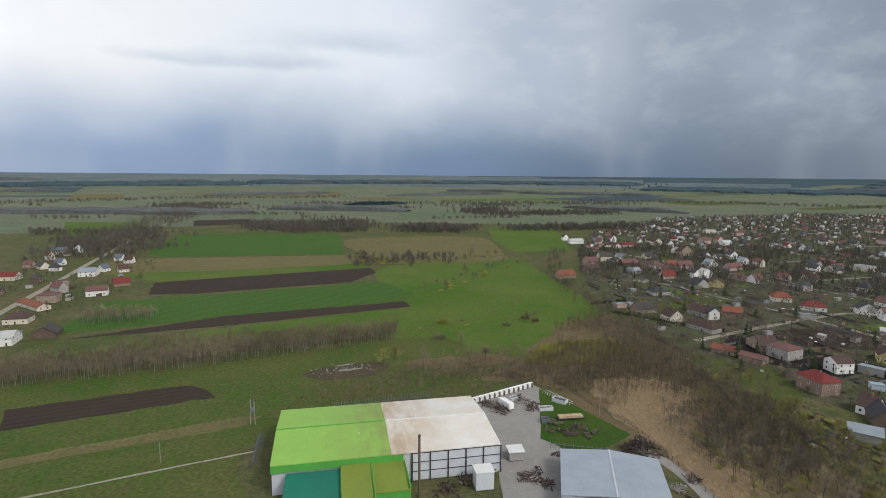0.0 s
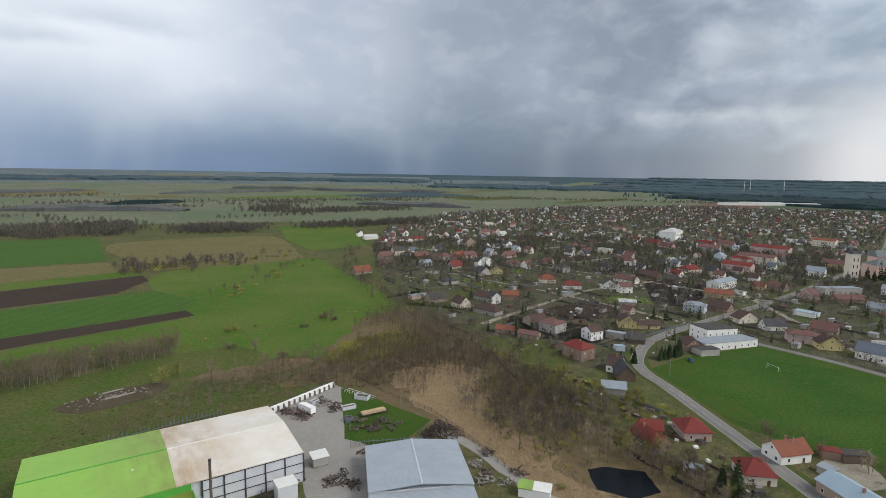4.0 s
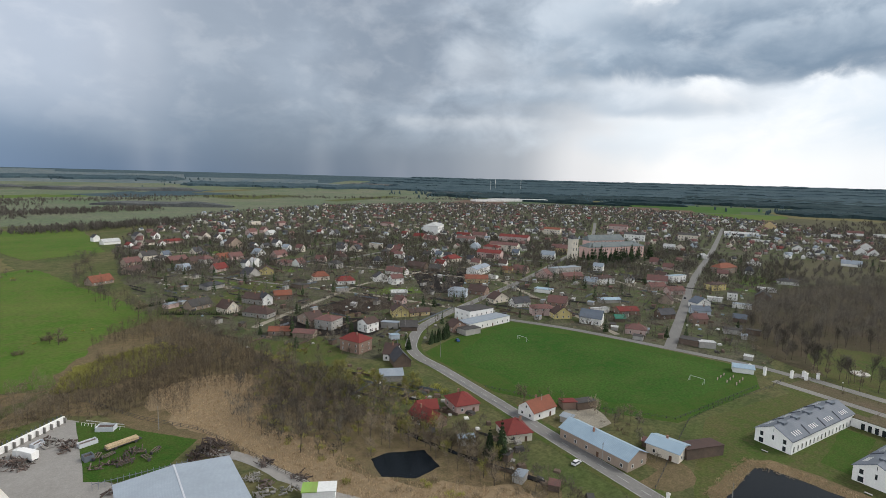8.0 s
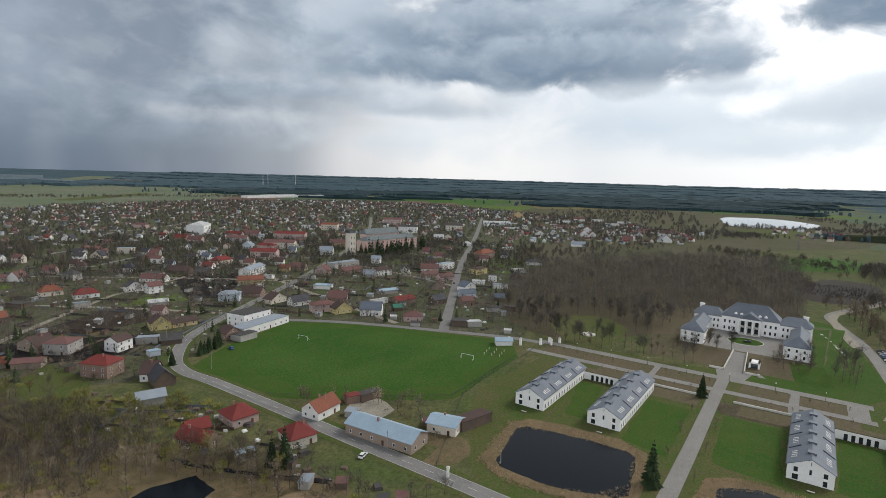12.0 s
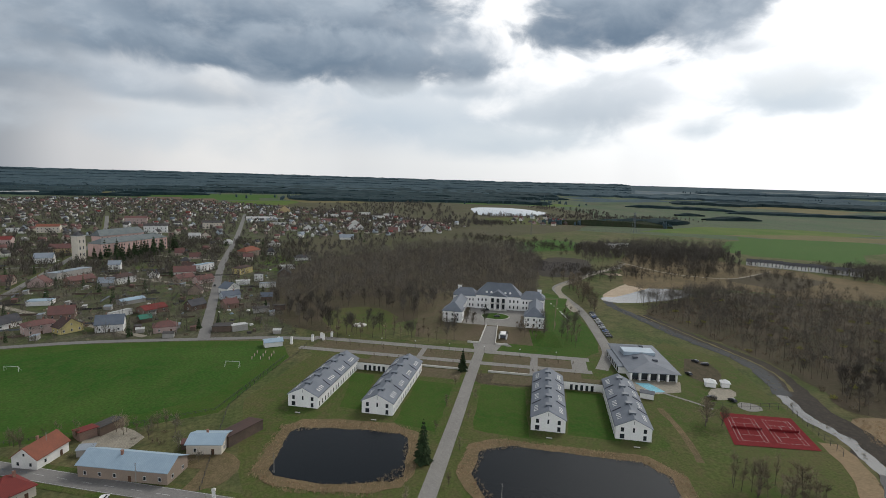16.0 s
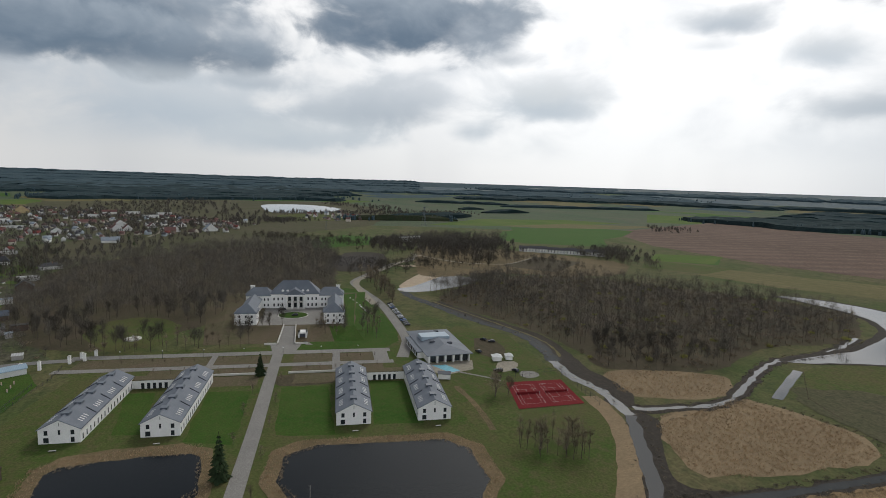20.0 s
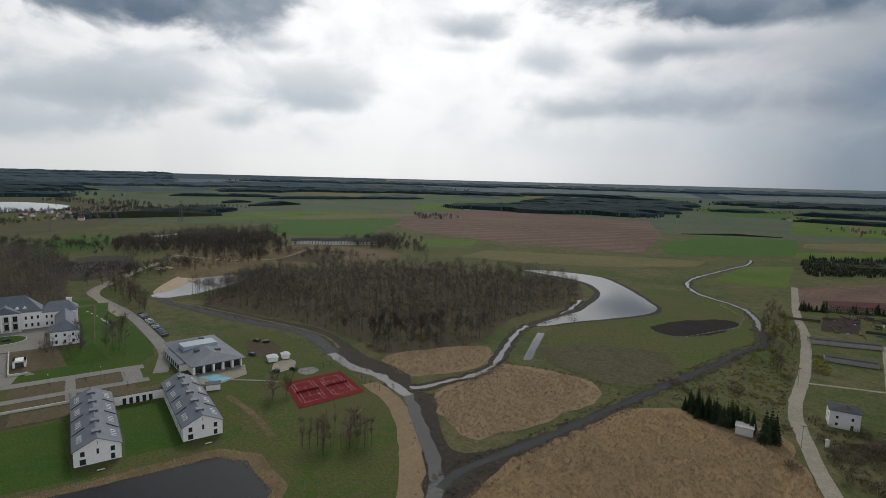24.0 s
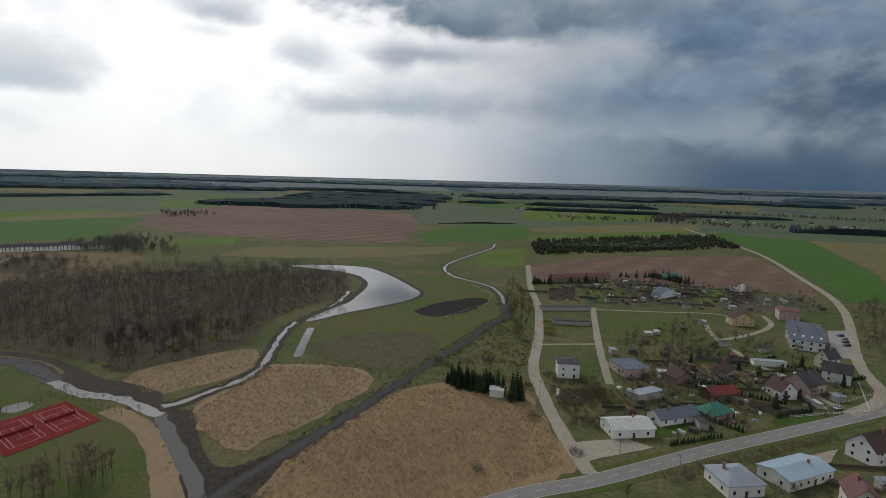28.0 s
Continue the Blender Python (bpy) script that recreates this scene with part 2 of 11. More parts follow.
def surface(name, c1, c2, c3=None, scales=(0.02, 0.4), rough=0.9, bump=0.0, metal=0.0, vary=0.0, world=True, stretch=(1, 1, 1), turn=0.0, stripes=None, spec=0.06, grain=None):
    """c1 and c2 in large patches, c3 in small ones; stripes: (colour, per metre, strength, turn in degrees); vary: value shift from piece to piece."""
    if name in MATS:
        return MATS[name]
    m = bpy.data.materials.new(name)
    m.use_nodes = True
    nt = m.node_tree
    bsdf = nt.nodes["Principled BSDF"]
    if world:
        vec = nt.nodes.new("ShaderNodeNewGeometry").outputs["Position"]
    else:
        vec = nt.nodes.new("ShaderNodeTexCoord").outputs["Object"]
    info = nt.nodes.new("ShaderNodeObjectInfo")
    mp = nt.nodes.new("ShaderNodeMapping")
    mp.inputs["Rotation"].default_value = (0, 0, radians(turn))
    mp.inputs["Scale"].default_value = stretch
    nt.links.new(vec, mp.inputs[0])
    if not world:
        off = nt.nodes.new("ShaderNodeVectorMath")
        off.operation = "SCALE"
        off.inputs[0].default_value = (37.0, 91.0, 13.0)
        nt.links.new(info.outputs["Random"], off.inputs["Scale"])
        nt.links.new(off.outputs[0], mp.inputs["Location"])
    v = mp.outputs[0]
    big = noise_of(nt, v, scales[0], 5, 0.6, 0.3)
    fine = noise_of(nt, v, scales[1], 6, 0.65)
    col = mix_rgb(nt, contrast(nt, big, 0.35, 0.65), c1, c2)
    if c3:
        col = mix_rgb(nt, contrast(nt, fine, 0.45, 0.75), col, c3)
    col = mix_rgb(nt, 0.5, col, mix_rgb(nt, contrast(nt, fine, 0.25, 0.75), (0.55, 0.55, 0.55) if world else (0.84, 0.84, 0.84), (1.5, 1.5, 1.5) if world else (1.16, 1.16, 1.16)), "MULTIPLY") if c3 is None else col
    grain = grain if grain is not None else (0.68 if world else 0.15)
    grit = noise_of(nt, v, scales[1] * 5, 7, 0.7)
    col = mix_rgb(nt, grain, col, mix_rgb(nt, contrast(nt, grit, 0.3, 0.7), (0.45, 0.45, 0.45), (1.6, 1.6, 1.6)), "MULTIPLY")
    if stripes:
        sc, per, strength, ang = stripes
        m2 = nt.nodes.new("ShaderNodeMapping")
        m2.inputs["Rotation"].default_value = (0, 0, radians(ang))
        nt.links.new(vec, m2.inputs[0])
        wv = mnode(nt, "ShaderNodeTexWave", Scale=per * 0.314, Distortion=1.5, Detail=2.0, Detail_Scale=0.5)
        nt.links.new(m2.outputs[0], wv.inputs[0])
        f = nt.nodes.new("ShaderNodeMath")
        f.operation = "MULTIPLY"
        f.inputs[1].default_value = strength
        nt.links.new(wv.outputs["Fac"], f.inputs[0])
        col = mix_rgb(nt, f.outputs[0], col, sc)
    if vary:
        isle = nt.nodes.new("ShaderNodeNewGeometry").outputs["Random Per Island"]
        stand = noise_of(nt, nt.nodes.new("ShaderNodeNewGeometry").outputs["Position"], 0.045, 3, 0.6)
        col = mix_rgb(nt, 1.0, col, mix_rgb(nt, contrast(nt, stand, 0.3, 0.7), (0.68, 0.66, 0.64), (1.36, 1.33, 1.28)), "MULTIPLY")
        col = mix_rgb(nt, 1.0, col, mix_rgb(nt, isle, (0.72, 0.72, 0.72), (1.3, 1.3, 1.3)), "MULTIPLY")
        hsv = nt.nodes.new("ShaderNodeHueSaturation")
        nt.links.new(col, hsv.inputs["Color"])
        r = nt.nodes.new("ShaderNodeMapRange")
        r.inputs[3].default_value, r.inputs[4].default_value = 1 - vary, 1 + vary
        nt.links.new(info.outputs["Random"], r.inputs[0])
        nt.links.new(r.outputs[0], hsv.inputs["Value"])
        col = hsv.outputs[0]
    nt.links.new(col, bsdf.inputs["Base Color"])
    bsdf.inputs["Roughness"].default_value = rough
    bsdf.inputs["Metallic"].default_value = metal
    bsdf.inputs["Specular IOR Level"].default_value = spec
    if bump:
        b = nt.nodes.new("ShaderNodeBump")
        b.inputs["Strength"].default_value = 0.6
        b.inputs["Distance"].default_value = bump
        nt.links.new(fine, b.inputs["Height"])
        nt.links.new(b.outputs[0], bsdf.inputs["Normal"])
    MATS[name] = m
    return m


def glassy(name, col, rough=0.08):
    if name in MATS:
        return MATS[name]
    m = bpy.data.materials.new(name)
    m.use_nodes = True
    b = m.node_tree.nodes["Principled BSDF"]
    b.inputs["Base Color"].default_value = (*col, 1)
    b.inputs["Roughness"].default_value = rough
    b.inputs["Specular IOR Level"].default_value = 0.5
    MATS[name] = m
    return m


def water(name, col, rough, scale, bump):
    m = bpy.data.materials.new(name)
    m.use_nodes = True
    nt = m.node_tree
    b = nt.nodes["Principled BSDF"]
    b.inputs["Base Color"].default_value = (*col, 1)
    b.inputs["Roughness"].default_value = rough
    b.inputs["IOR"].default_value = 1.33 if name == "pond_water" else 1.5
    b.inputs["Specular IOR Level"].default_value = 0.16 if name == "pond_water" else 0.5
    vec = nt.nodes.new("ShaderNodeNewGeometry").outputs["Position"]
    n = noise_of(nt, vec, scale, 3, 0.5)
    bp = nt.nodes.new("ShaderNodeBump")
    bp.inputs["Distance"].default_value = bump
    bp.inputs["Strength"].default_value = 0.5
    nt.links.new(n, bp.inputs["Height"])
    nt.links.new(bp.outputs[0], b.inputs["Normal"])
    MATS[name] = m
    return m


M_ground = surface("rough_meadow", (0.07, 0.092, 0.030), (0.125, 0.108, 0.056), (0.045, 0.062, 0.024), (0.018, 0.12), bump=0.15, grain=0.7)
M_meadow = surface("spring_meadow", (0.056, 0.118, 0.016), (0.100, 0.138, 0.032), (0.100, 0.110, 0.036), (0.012, 0.09), bump=0.1, grain=0.4)
M_fresh = surface("fresh_lawn", (0.032, 0.080, 0.012), (0.052, 0.090, 0.018), (0.064, 0.080, 0.022), (0.05, 0.3), bump=0.05)
M_lawn = surface("mown_lawn", (0.055, 0.088, 0.02), (0.085, 0.09, 0.033), (0.098, 0.082, 0.042), (0.03, 0.22), bump=0.05)
M_pitch = surface("pitch_turf", (0.028, 0.080, 0.012), (0.050, 0.098, 0.019), (0.058, 0.082, 0.022), (0.02, 0.16), bump=0.04)
M_crop = surface("winter_crop", (0.046, 0.112, 0.02), (0.056, 0.118, 0.024), (0.068, 0.10, 0.026), (0.01, 0.12), bump=0.05, stripes=((0.05, 0.085, 0.024), 0.08, 0.4, 30))
M_plough = surface("ploughed_soil", (0.040, 0.030, 0.024), (0.052, 0.040, 0.031), (0.034, 0.026, 0.022), (0.02, 0.5), bump=0.2, stripes=((0.065, 0.05, 0.04), 0.22, 0.4, 65))
M_stubble = surface("dry_stubble", (0.162, 0.137, 0.066), (0.130, 0.120, 0.052), (0.10, 0.095, 0.038), (0.015, 0.12), bump=0.1, stripes=((0.11, 0.1, 0.05), 0.06, 0.4, 65))
M_brownfield = surface("harrowed_field", (0.155, 0.105, 0.08), (0.11, 0.076, 0.058), (0.18, 0.13, 0.095), (0.006, 0.05), bump=0.15, stripes=((0.095, 0.065, 0.05), 0.025, 0.5, 20))
M_rimreed = surface("pond_reed", (0.19, 0.135, 0.08), (0.14, 0.105, 0.06), (0.10, 0.09, 0.045), (0.08, 0.6), bump=0.3, grain=0.5)
M_reed = surface("dry_reed", (0.265, 0.197, 0.12), (0.215, 0.16, 0.098), (0.20, 0.15, 0.092), (0.025, 0.3), bump=0.2, grain=0.35, stretch=(1.0, 0.45, 1), turn=30)
M_rustreed = surface("rusty_dry_reed", (0.27, 0.188, 0.104), (0.205, 0.145, 0.083), (0.17, 0.128, 0.072), (0.03, 0.3), bump=0.2, grain=0.5, stretch=(1.0, 0.4, 1), turn=30)
M_reedblade = surface("reed_blade", (0.46, 0.35, 0.22), (0.38, 0.285, 0.18), None, (0.05, 0.6), rough=0.8)
M_mud = surface("bare_mud", (0.042, 0.035, 0.028), (0.03, 0.026, 0.021), (0.066, 0.054, 0.042), (0.05, 0.5), bump=0.25, rough=0.75)
M_peat = surface("dark_peat", (0.022, 0.019, 0.018), (0.03, 0.026, 0.023), (0.018, 0.016, 0.015), (0.05, 0.5), bump=0.25)
M_forestfloor = surface("leaf_litter", (0.08, 0.064, 0.044), (0.058, 0.054, 0.03), (0.10, 0.08, 0.055), (0.04, 0.35), bump=0.2)
M_garden = surface("town_gardens", (0.070, 0.092, 0.032), (0.105, 0.093, 0.070), (0.038, 0.036, 0.029), (0.035, 0.11), bump=0.15, grain=0.8)
M_sand = surface("pale_sand", (0.42, 0.34, 0.25), (0.36, 0.29, 0.21), None, (0.1, 0.8))
M_asphalt = surface("worn_asphalt", (0.20, 0.194, 0.184), (0.165, 0.16, 0.152), (0.23, 0.222, 0.21), (0.05, 0.9), bump=0.02, grain=0.3)
M_concrete = surface("yard_concrete", (0.285, 0.27, 0.25), (0.245, 0.232, 0.215), (0.31, 0.295, 0.27), (0.05, 0.4), bump=0.01, grain=0.25)
M_gravel = surface("gravel_track", (0.29, 0.26, 0.21), (0.23, 0.21, 0.165), (0.33, 0.30, 0.245), (0.05, 0.5), bump=0.05)
M_paving = surface("granite_paving", (0.235, 0.225, 0.205), (0.20, 0.19, 0.175), (0.265, 0.255, 0.235), (0.1, 1.2))
M_marking = surface("road_marking", (0.52, 0.52, 0.50), (0.42, 0.42, 0.40), None, (0.2, 2))
M_court = surface("red_court", (0.15, 0.016, 0.019), (0.175, 0.024, 0.026), (0.125, 0.018, 0.019), (0.06, 0.6))
M_pondwater = water("pond_water", (0.006, 0.009, 0.012), 0.25, 0.7, 0.08)
M_riverwater = water("river_water", (0.025, 0.027, 0.025), 0.04, 0.35, 0.012)
M_poolwater = surface("pool_water", (0.18, 0.42, 0.5), (0.22, 0.46, 0.54), None, (0.3, 1.5), rough=0.1)
M_pine = surface("pine_needles", (0.022, 0.036, 0.018), (0.032, 0.048, 0.022), None, (0.3, 2), world=False, vary=0.3)
# pale blue-green: distance haze is painted into this pine colour
M_hazepine = surface("hazed_pine_wood", (0.046, 0.074, 0.088), (0.064, 0.094, 0.104), (0.040, 0.062, 0.076), (0.004, 0.03))
M_bark = surface("grey_bark", (0.085, 0.072, 0.06), (0.115, 0.098, 0.082), None, (0.6, 4), world=False, vary=0.25)
M_birchbark = surface("birch_bark", (0.30, 0.285, 0.26), (0.2, 0.19, 0.17), None, (0.8, 5), world=False)
M_woodtwig = surface("alder_twigs", (0.086, 0.079, 0.069), (0.114, 0.105, 0.092), None, (0.4, 3), world=False, vary=0.35)
M_gardentwig = surface("dark_garden_twigs", (0.09, 0.082, 0.068), (0.132, 0.119, 0.098), None, (0.4, 3), world=False, vary=0.35)
M_twig = surface("bare_twigs", (0.15, 0.125, 0.092), (0.195, 0.162, 0.118), None, (0.4, 3), world=False, vary=0.35)
M_budding = surface("budding_twigs", (0.19, 0.188, 0.062), (0.225, 0.21, 0.072), None, (0.4, 3), world=False, vary=0.3)
M_sallow = surface("sallow_buds", (0.25, 0.262, 0.07), (0.29, 0.28, 0.085), None, (0.4, 3), world=False, vary=0.3)
M_fartwig = surface("far_bare_wood", (0.105, 0.094, 0.082), (0.13, 0.116, 0.10), (0.095, 0.092, 0.076), (0.006, 0.05))
# blue-grey for the distance: haze is painted into the country's colour
M_hazecountry = surface("hazed_wooded_country", (0.080, 0.112, 0.132), (0.122, 0.148, 0.152), (0.150, 0.165, 0.145), (0.0016, 0.010))
M_scrubfloor = surface("dead_grass_scrub", (0.17, 0.125, 0.072), (0.12, 0.095, 0.055), (0.085, 0.078, 0.036), (0.05, 0.35), bump=0.2)
M_hazepine.node_tree.nodes["Principled BSDF"].inputs["Roughness"].default_value = 1.0
M_pasture = surface("rough_pasture", (0.062, 0.094, 0.024), (0.085, 0.09, 0.032), (0.105, 0.085, 0.045), (0.02, 0.14), bump=0.1, grain=0.7)
# farmland colour made paler and bluer to hold the distance haze
M_hazemeadow = surface("hazed_farmland", (0.104, 0.142, 0.076), (0.160, 0.160, 0.112), (0.100, 0.110, 0.086), (0.004, 0.03))
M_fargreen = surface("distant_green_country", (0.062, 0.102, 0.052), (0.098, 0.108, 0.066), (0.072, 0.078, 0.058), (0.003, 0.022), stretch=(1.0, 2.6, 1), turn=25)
M_deadgrass = surface("dead_grass_blade", (0.16, 0.14, 0.08), (0.125, 0.112, 0.062), None, (0.05, 0.6))
M_darkgrass = surface("dark_grass_blade", (0.07, 0.082, 0.03), (0.085, 0.085, 0.036), None, (0.05, 0.6))
M_hallmeadow = surface("patchy_meadow", (0.050, 0.094, 0.018), (0.094, 0.104, 0.034), (0.088, 0.086, 0.034), (0.022, 0.12), bump=0.1)
# matt and dark: the mirrored bank and trees are put into the colour
M_ditchwater = surface("dark_reflection_water", (0.025, 0.029, 0.032), (0.035, 0.038, 0.038), None, (0.1, 0.8), rough=0.55, spec=0.06, grain=0.2)
# darker near, bluer and paler far off: haze held in the pine colours
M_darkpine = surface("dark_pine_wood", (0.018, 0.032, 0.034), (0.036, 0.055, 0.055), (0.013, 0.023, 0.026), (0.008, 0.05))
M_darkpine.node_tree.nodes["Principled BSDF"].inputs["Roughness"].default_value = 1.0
M_midhazepine = surface("half_hazed_pine_wood", (0.020, 0.036, 0.041), (0.036, 0.057, 0.061), (0.016, 0.030, 0.034), (0.006, 0.04), rough=1.0)
M_duns = surface("dun_rough_grass", (0.075, 0.076, 0.038), (0.098, 0.086, 0.056), (0.058, 0.062, 0.032), (0.012, 0.10))
# bare crowns greyed and blued, with the distance haze in their colour
M_hazebare = surface("hazed_bare_canopy", (0.092, 0.098, 0.100), (0.122, 0.124, 0.120), (0.076, 0.086, 0.09), (0.006, 0.05))
M_pinetop = surface("young_pine_tops", (0.03, 0.045, 0.026), (0.045, 0.055, 0.03), (0.06, 0.052, 0.036), (0.02, 0.15))

# ---- building blocks ----
def mesh_of(name, verts, faces, mats, idx=None, smooth=False):
    me = bpy.data.meshes.new(name)
    me.from_pydata(verts, [], faces)
    for m in (mats if isinstance(mats, (list, tuple)) else [mats]):
        me.materials.append(m)
    if idx is not None:
        me.polygons.foreach_set("material_index", idx)
    if smooth:
        me.polygons.foreach_set("use_smooth", [True] * len(me.polygons))
    me.update()
    return me


def part(name, me, parent, label="", m=None):
    ob = new(name, me)
    ob.parent = parent
    if m is not None:
        ob.matrix_basis = m
    if label:
        ob["label"] = label
    return ob


def empty(name, m=None):
    ob = new(name)
    ob.empty_display_size = 0.5
    if m is not None:
        ob.matrix_basis = m
    return ob


class Geo:
    """Collects boxes, prisms and sheets into one mesh."""
    def __init__(self):
        self.v, self.f = [], []

    def poly(self, pts):
        n = len(self.v)
        self.v += [tuple(p) for p in pts]
        self.f.append(tuple(range(n, n + len(pts))))
        return self

    def box(self, x0, y0, z0, x1, y1, z1):
        n = len(self.v)
        self.v += [(x0, y0, z0), (x1, y0, z0), (x1, y1, z0), (x0, y1, z0), (x0, y0, z1), (x1, y0, z1), (x1, y1, z1), (x0, y1, z1)]
        self.f += [tuple(n + i for i in q) for q in ((3, 2, 1, 0), (4, 5, 6, 7), (0, 1, 5, 4), (1, 2, 6, 5), (2, 3, 7, 6), (3, 0, 4, 7))]
        return self

    def prism(self, base, top):
        """Closed solid between two outlines with the same number of corners."""
        n, k = len(self.v), len(base)
        self.v += [tuple(p) for p in base] + [tuple(p) for p in top]
        self.f.append(tuple(n + i for i in reversed(range(k))))
        self.f.append(tuple(n + k + i for i in range(k)))
        self.f += [(n + i, n + (i + 1) % k, n + k + (i + 1) % k, n + k + i) for i in range(k)]
        return self

    def tube(self, pts, radii, sides=6, cap=True):
        rings = []
        for i, (p, r) in enumerate(zip(pts, radii)):
            p = Vector(p)
            d = (Vector(pts[min(i + 1, len(pts) - 1)]) - Vector(pts[max(i - 1, 0)])).normalized()
            a = d.orthogonal().normalized()
            b = d.cross(a)
            rings.append(len(self.v))
            self.v += [tuple(p + (a * math.cos(t) + b * math.sin(t)) * r) for t in (2 * math.pi * j / sides for j in range(sides))]
        for r0, r1 in zip(rings, rings[1:]):
            self.f += [(r0 + j, r0 + (j + 1) % sides, r1 + (j + 1) % sides, r1 + j) for j in range(sides)]
        if cap:
            self.f.append(tuple(rings[-1] + j for j in range(sides)))
            self.f.append(tuple(rings[0] + j for j in reversed(range(sides))))
        return self

    def mesh(self, name, mats, smooth=False):
        return mesh_of(name, self.v, self.f, mats, None, smooth)


def spline(pts, step=6.0, closed=False):
    """Points along a smooth line through pts."""
    P = [Vector((*p[:2], 0)) for p in pts]
    n = len(P)
    res = []
    for i in range(n if closed else n - 1):
        if closed:
            a, b, c, d = P[i - 1], P[i], P[(i + 1) % n], P[(i + 2) % n]
        else:
            a, b, c, d = P[max(i - 1, 0)], P[i], P[i + 1], P[min(i + 2, n - 1)]
        k = max(2, int((c - b).length / step))
        for j in range(k):
            t = j / k
            res.append(0.5 * (2 * b + (c - a) * t + (2 * a - 5 * b + 4 * c - d) * t * t + (3 * b - 3 * c + d - a) * t ** 3))
    if not closed:
        res.append(P[-1])
    return res


LAYER = [0.02]


def patch(name, pts, mat, label="", z=None, smooth=True, ragged=0.0, kind="structure", step=5.0):
    """A sheet of ground in the outline pts, a little above the ground."""
    if z is None:
        LAYER[0] += 0.004
        z = LAYER[0]
    line = spline(pts, step, True) if smooth else [Vector((*p, 0)) for p in pts]
    if not smooth and ragged:
        dense = []
        for a, b in zip(line, line[1:] + line[:1]):
            k = max(1, int((b - a).length / step))
            dense += [a.lerp(b, j / k) for j in range(k)]
        line = dense
    out = []
    for p in line:
        if ragged:
            q = noise.noise_vector(p * 0.11) + noise.noise_vector(p * 0.4) * 0.5
            p = p + Vector((q.x, q.y, 0)) * ragged
        out.append((p.x, p.y, z))
    ob = new(name, mesh_of(name, out, [tuple(range(len(out)))], mat))
    if ob.data.polygons[0].normal.z < 0:
        ob.data.flip_normals()
    return tagged(ob, label, kind=kind)


def ribbon(name, pts, width, mat, label="", z=None, ragged=0.0, kind="structure", step=5.0, thick=0.0):
    if z is None:
        LAYER[0] += 0.004
        z = LAYER[0]
    line = spline(pts, step)
    g = Geo()
    for i, p in enumerate(line):
        d = (line[min(i + 1, len(line) - 1)] - line[max(i - 1, 0)]).normalized()
        s = Vector((-d.y, d.x, 0))
        w = width / 2
        q = noise.noise(p * 0.15) * ragged if ragged else 0
        r = noise.noise(p * 0.17 + Vector((50, 0, 0))) * ragged if ragged else 0
        g.v += [tuple(p + s * (w + q) + Vector((0, 0, z))), tuple(p - s * (w + r) + Vector((0, 0, z)))]
        if i:
            k = 2 * i
            g.f.append((k - 2, k - 1, k + 1, k))
    ob = new(name, g.mesh(name, mat))
    return tagged(ob, label, kind=kind)


def inside(p, poly):
    x, y = p[0], p[1]
    c = False
    for (x0, y0), (x1, y1) in zip(poly, poly[1:] + poly[:1]):
        if (y0 > y) != (y1 > y) and x < (x1 - x0) * (y - y0) / (y1 - y0) + x0:
            c = not c
    return c


def near_line(p, pts, dist):
    p = Vector((p[0], p[1]))
    for a, b in zip(pts, pts[1:]):
        a, b = Vector(a), Vector(b)
        t = max(0.0, min(1.0, (p - a).dot(b - a) / max((b - a).length_squared, 1e-9)))
        if (a.lerp(b, t) - p).length < dist:
            return True
    return False


def scatter(poly, count, rng, gap=0.0, avoid=()):
    xs, ys = [p[0] for p in poly], [p[1] for p in poly]
    got, tries = [], 0
    cells = {}
    while len(got) < count and tries < count * 30:
        tries += 1
        p = (rng.uniform(min(xs), max(xs)), rng.uniform(min(ys), max(ys)))
        if not inside(p, poly) or any(inside(p, a) for a in avoid):
            continue
        if gap:
            c = (int(p[0] // gap), int(p[1] // gap))
            if any(math.dist(p, q) < gap for i in (-1, 0, 1) for j in (-1, 0, 1) for q in cells.get((c[0] + i, c[1] + j), ())):
                continue
            cells.setdefault(c, []).append(p)
        got.append(p)
    return got

# ---- the plan (metres) ----
AXIS = radians(-13.3)                       # the palace's axis
AU, AV = Vector((math.cos(AXIS), math.sin(AXIS), 0)), Vector((-math.sin(AXIS), math.cos(AXIS), 0))
AVENUE = [(120, 13), (166, 2), (220, -11), (272, -23), (322, -35)]
MAIN_ROAD = [(-240, -385), (-170, -324), (-102, -266), (-56, -228), (-22, -200), (14, -168), (40, -148), (80, -105), (120, -48), (148, 10), (160, 51), (167, 78), (175, 110), (187, 155), (197, 195), (203, 222), (218, 242), (255, 266), (338, 291), (440, 320), (566, 363), (700, 412), (900, 500), (1200, 660)]
STREET_B = [(327, 130), (390, 149), (446, 166), (602, 213), (879, 285), (1343, 414)]
STREET_C = [(292, 258), (304, 236), (318, 189), (326, 132), (331, 88), (329, 64)]
DIRT_ROAD = [(17, -170), (29, -199), (41, -237), (48, -266), (53, -330), (64, -410), (78, -474), (99, -605)]
DIRT_ROAD_2 = [(11, -255), (17, -319), (23, -416)]
ROAD_LEFT = [(-250, 200), (-300, 320), (-322, 382), (-361, 495), (-416, 649), (-513, 938), (-644, 1366), (-800, 1900)]
GRAVEL_RIGHT = [(-85, -255), (-109, -286), (-120, -341), (-167, -498), (-182, -640), (-192, -898), (-150, -1300)]
RIVER = [(96, -80), (122, -115), (141, -131), (177, -157), (203, -164), (225, -163), (247, -169), (262, -175), (285, -180), (307, -178), (331, -171), (350, -166), (372, -163), (400, -158), (425, -154), (445, -156)]
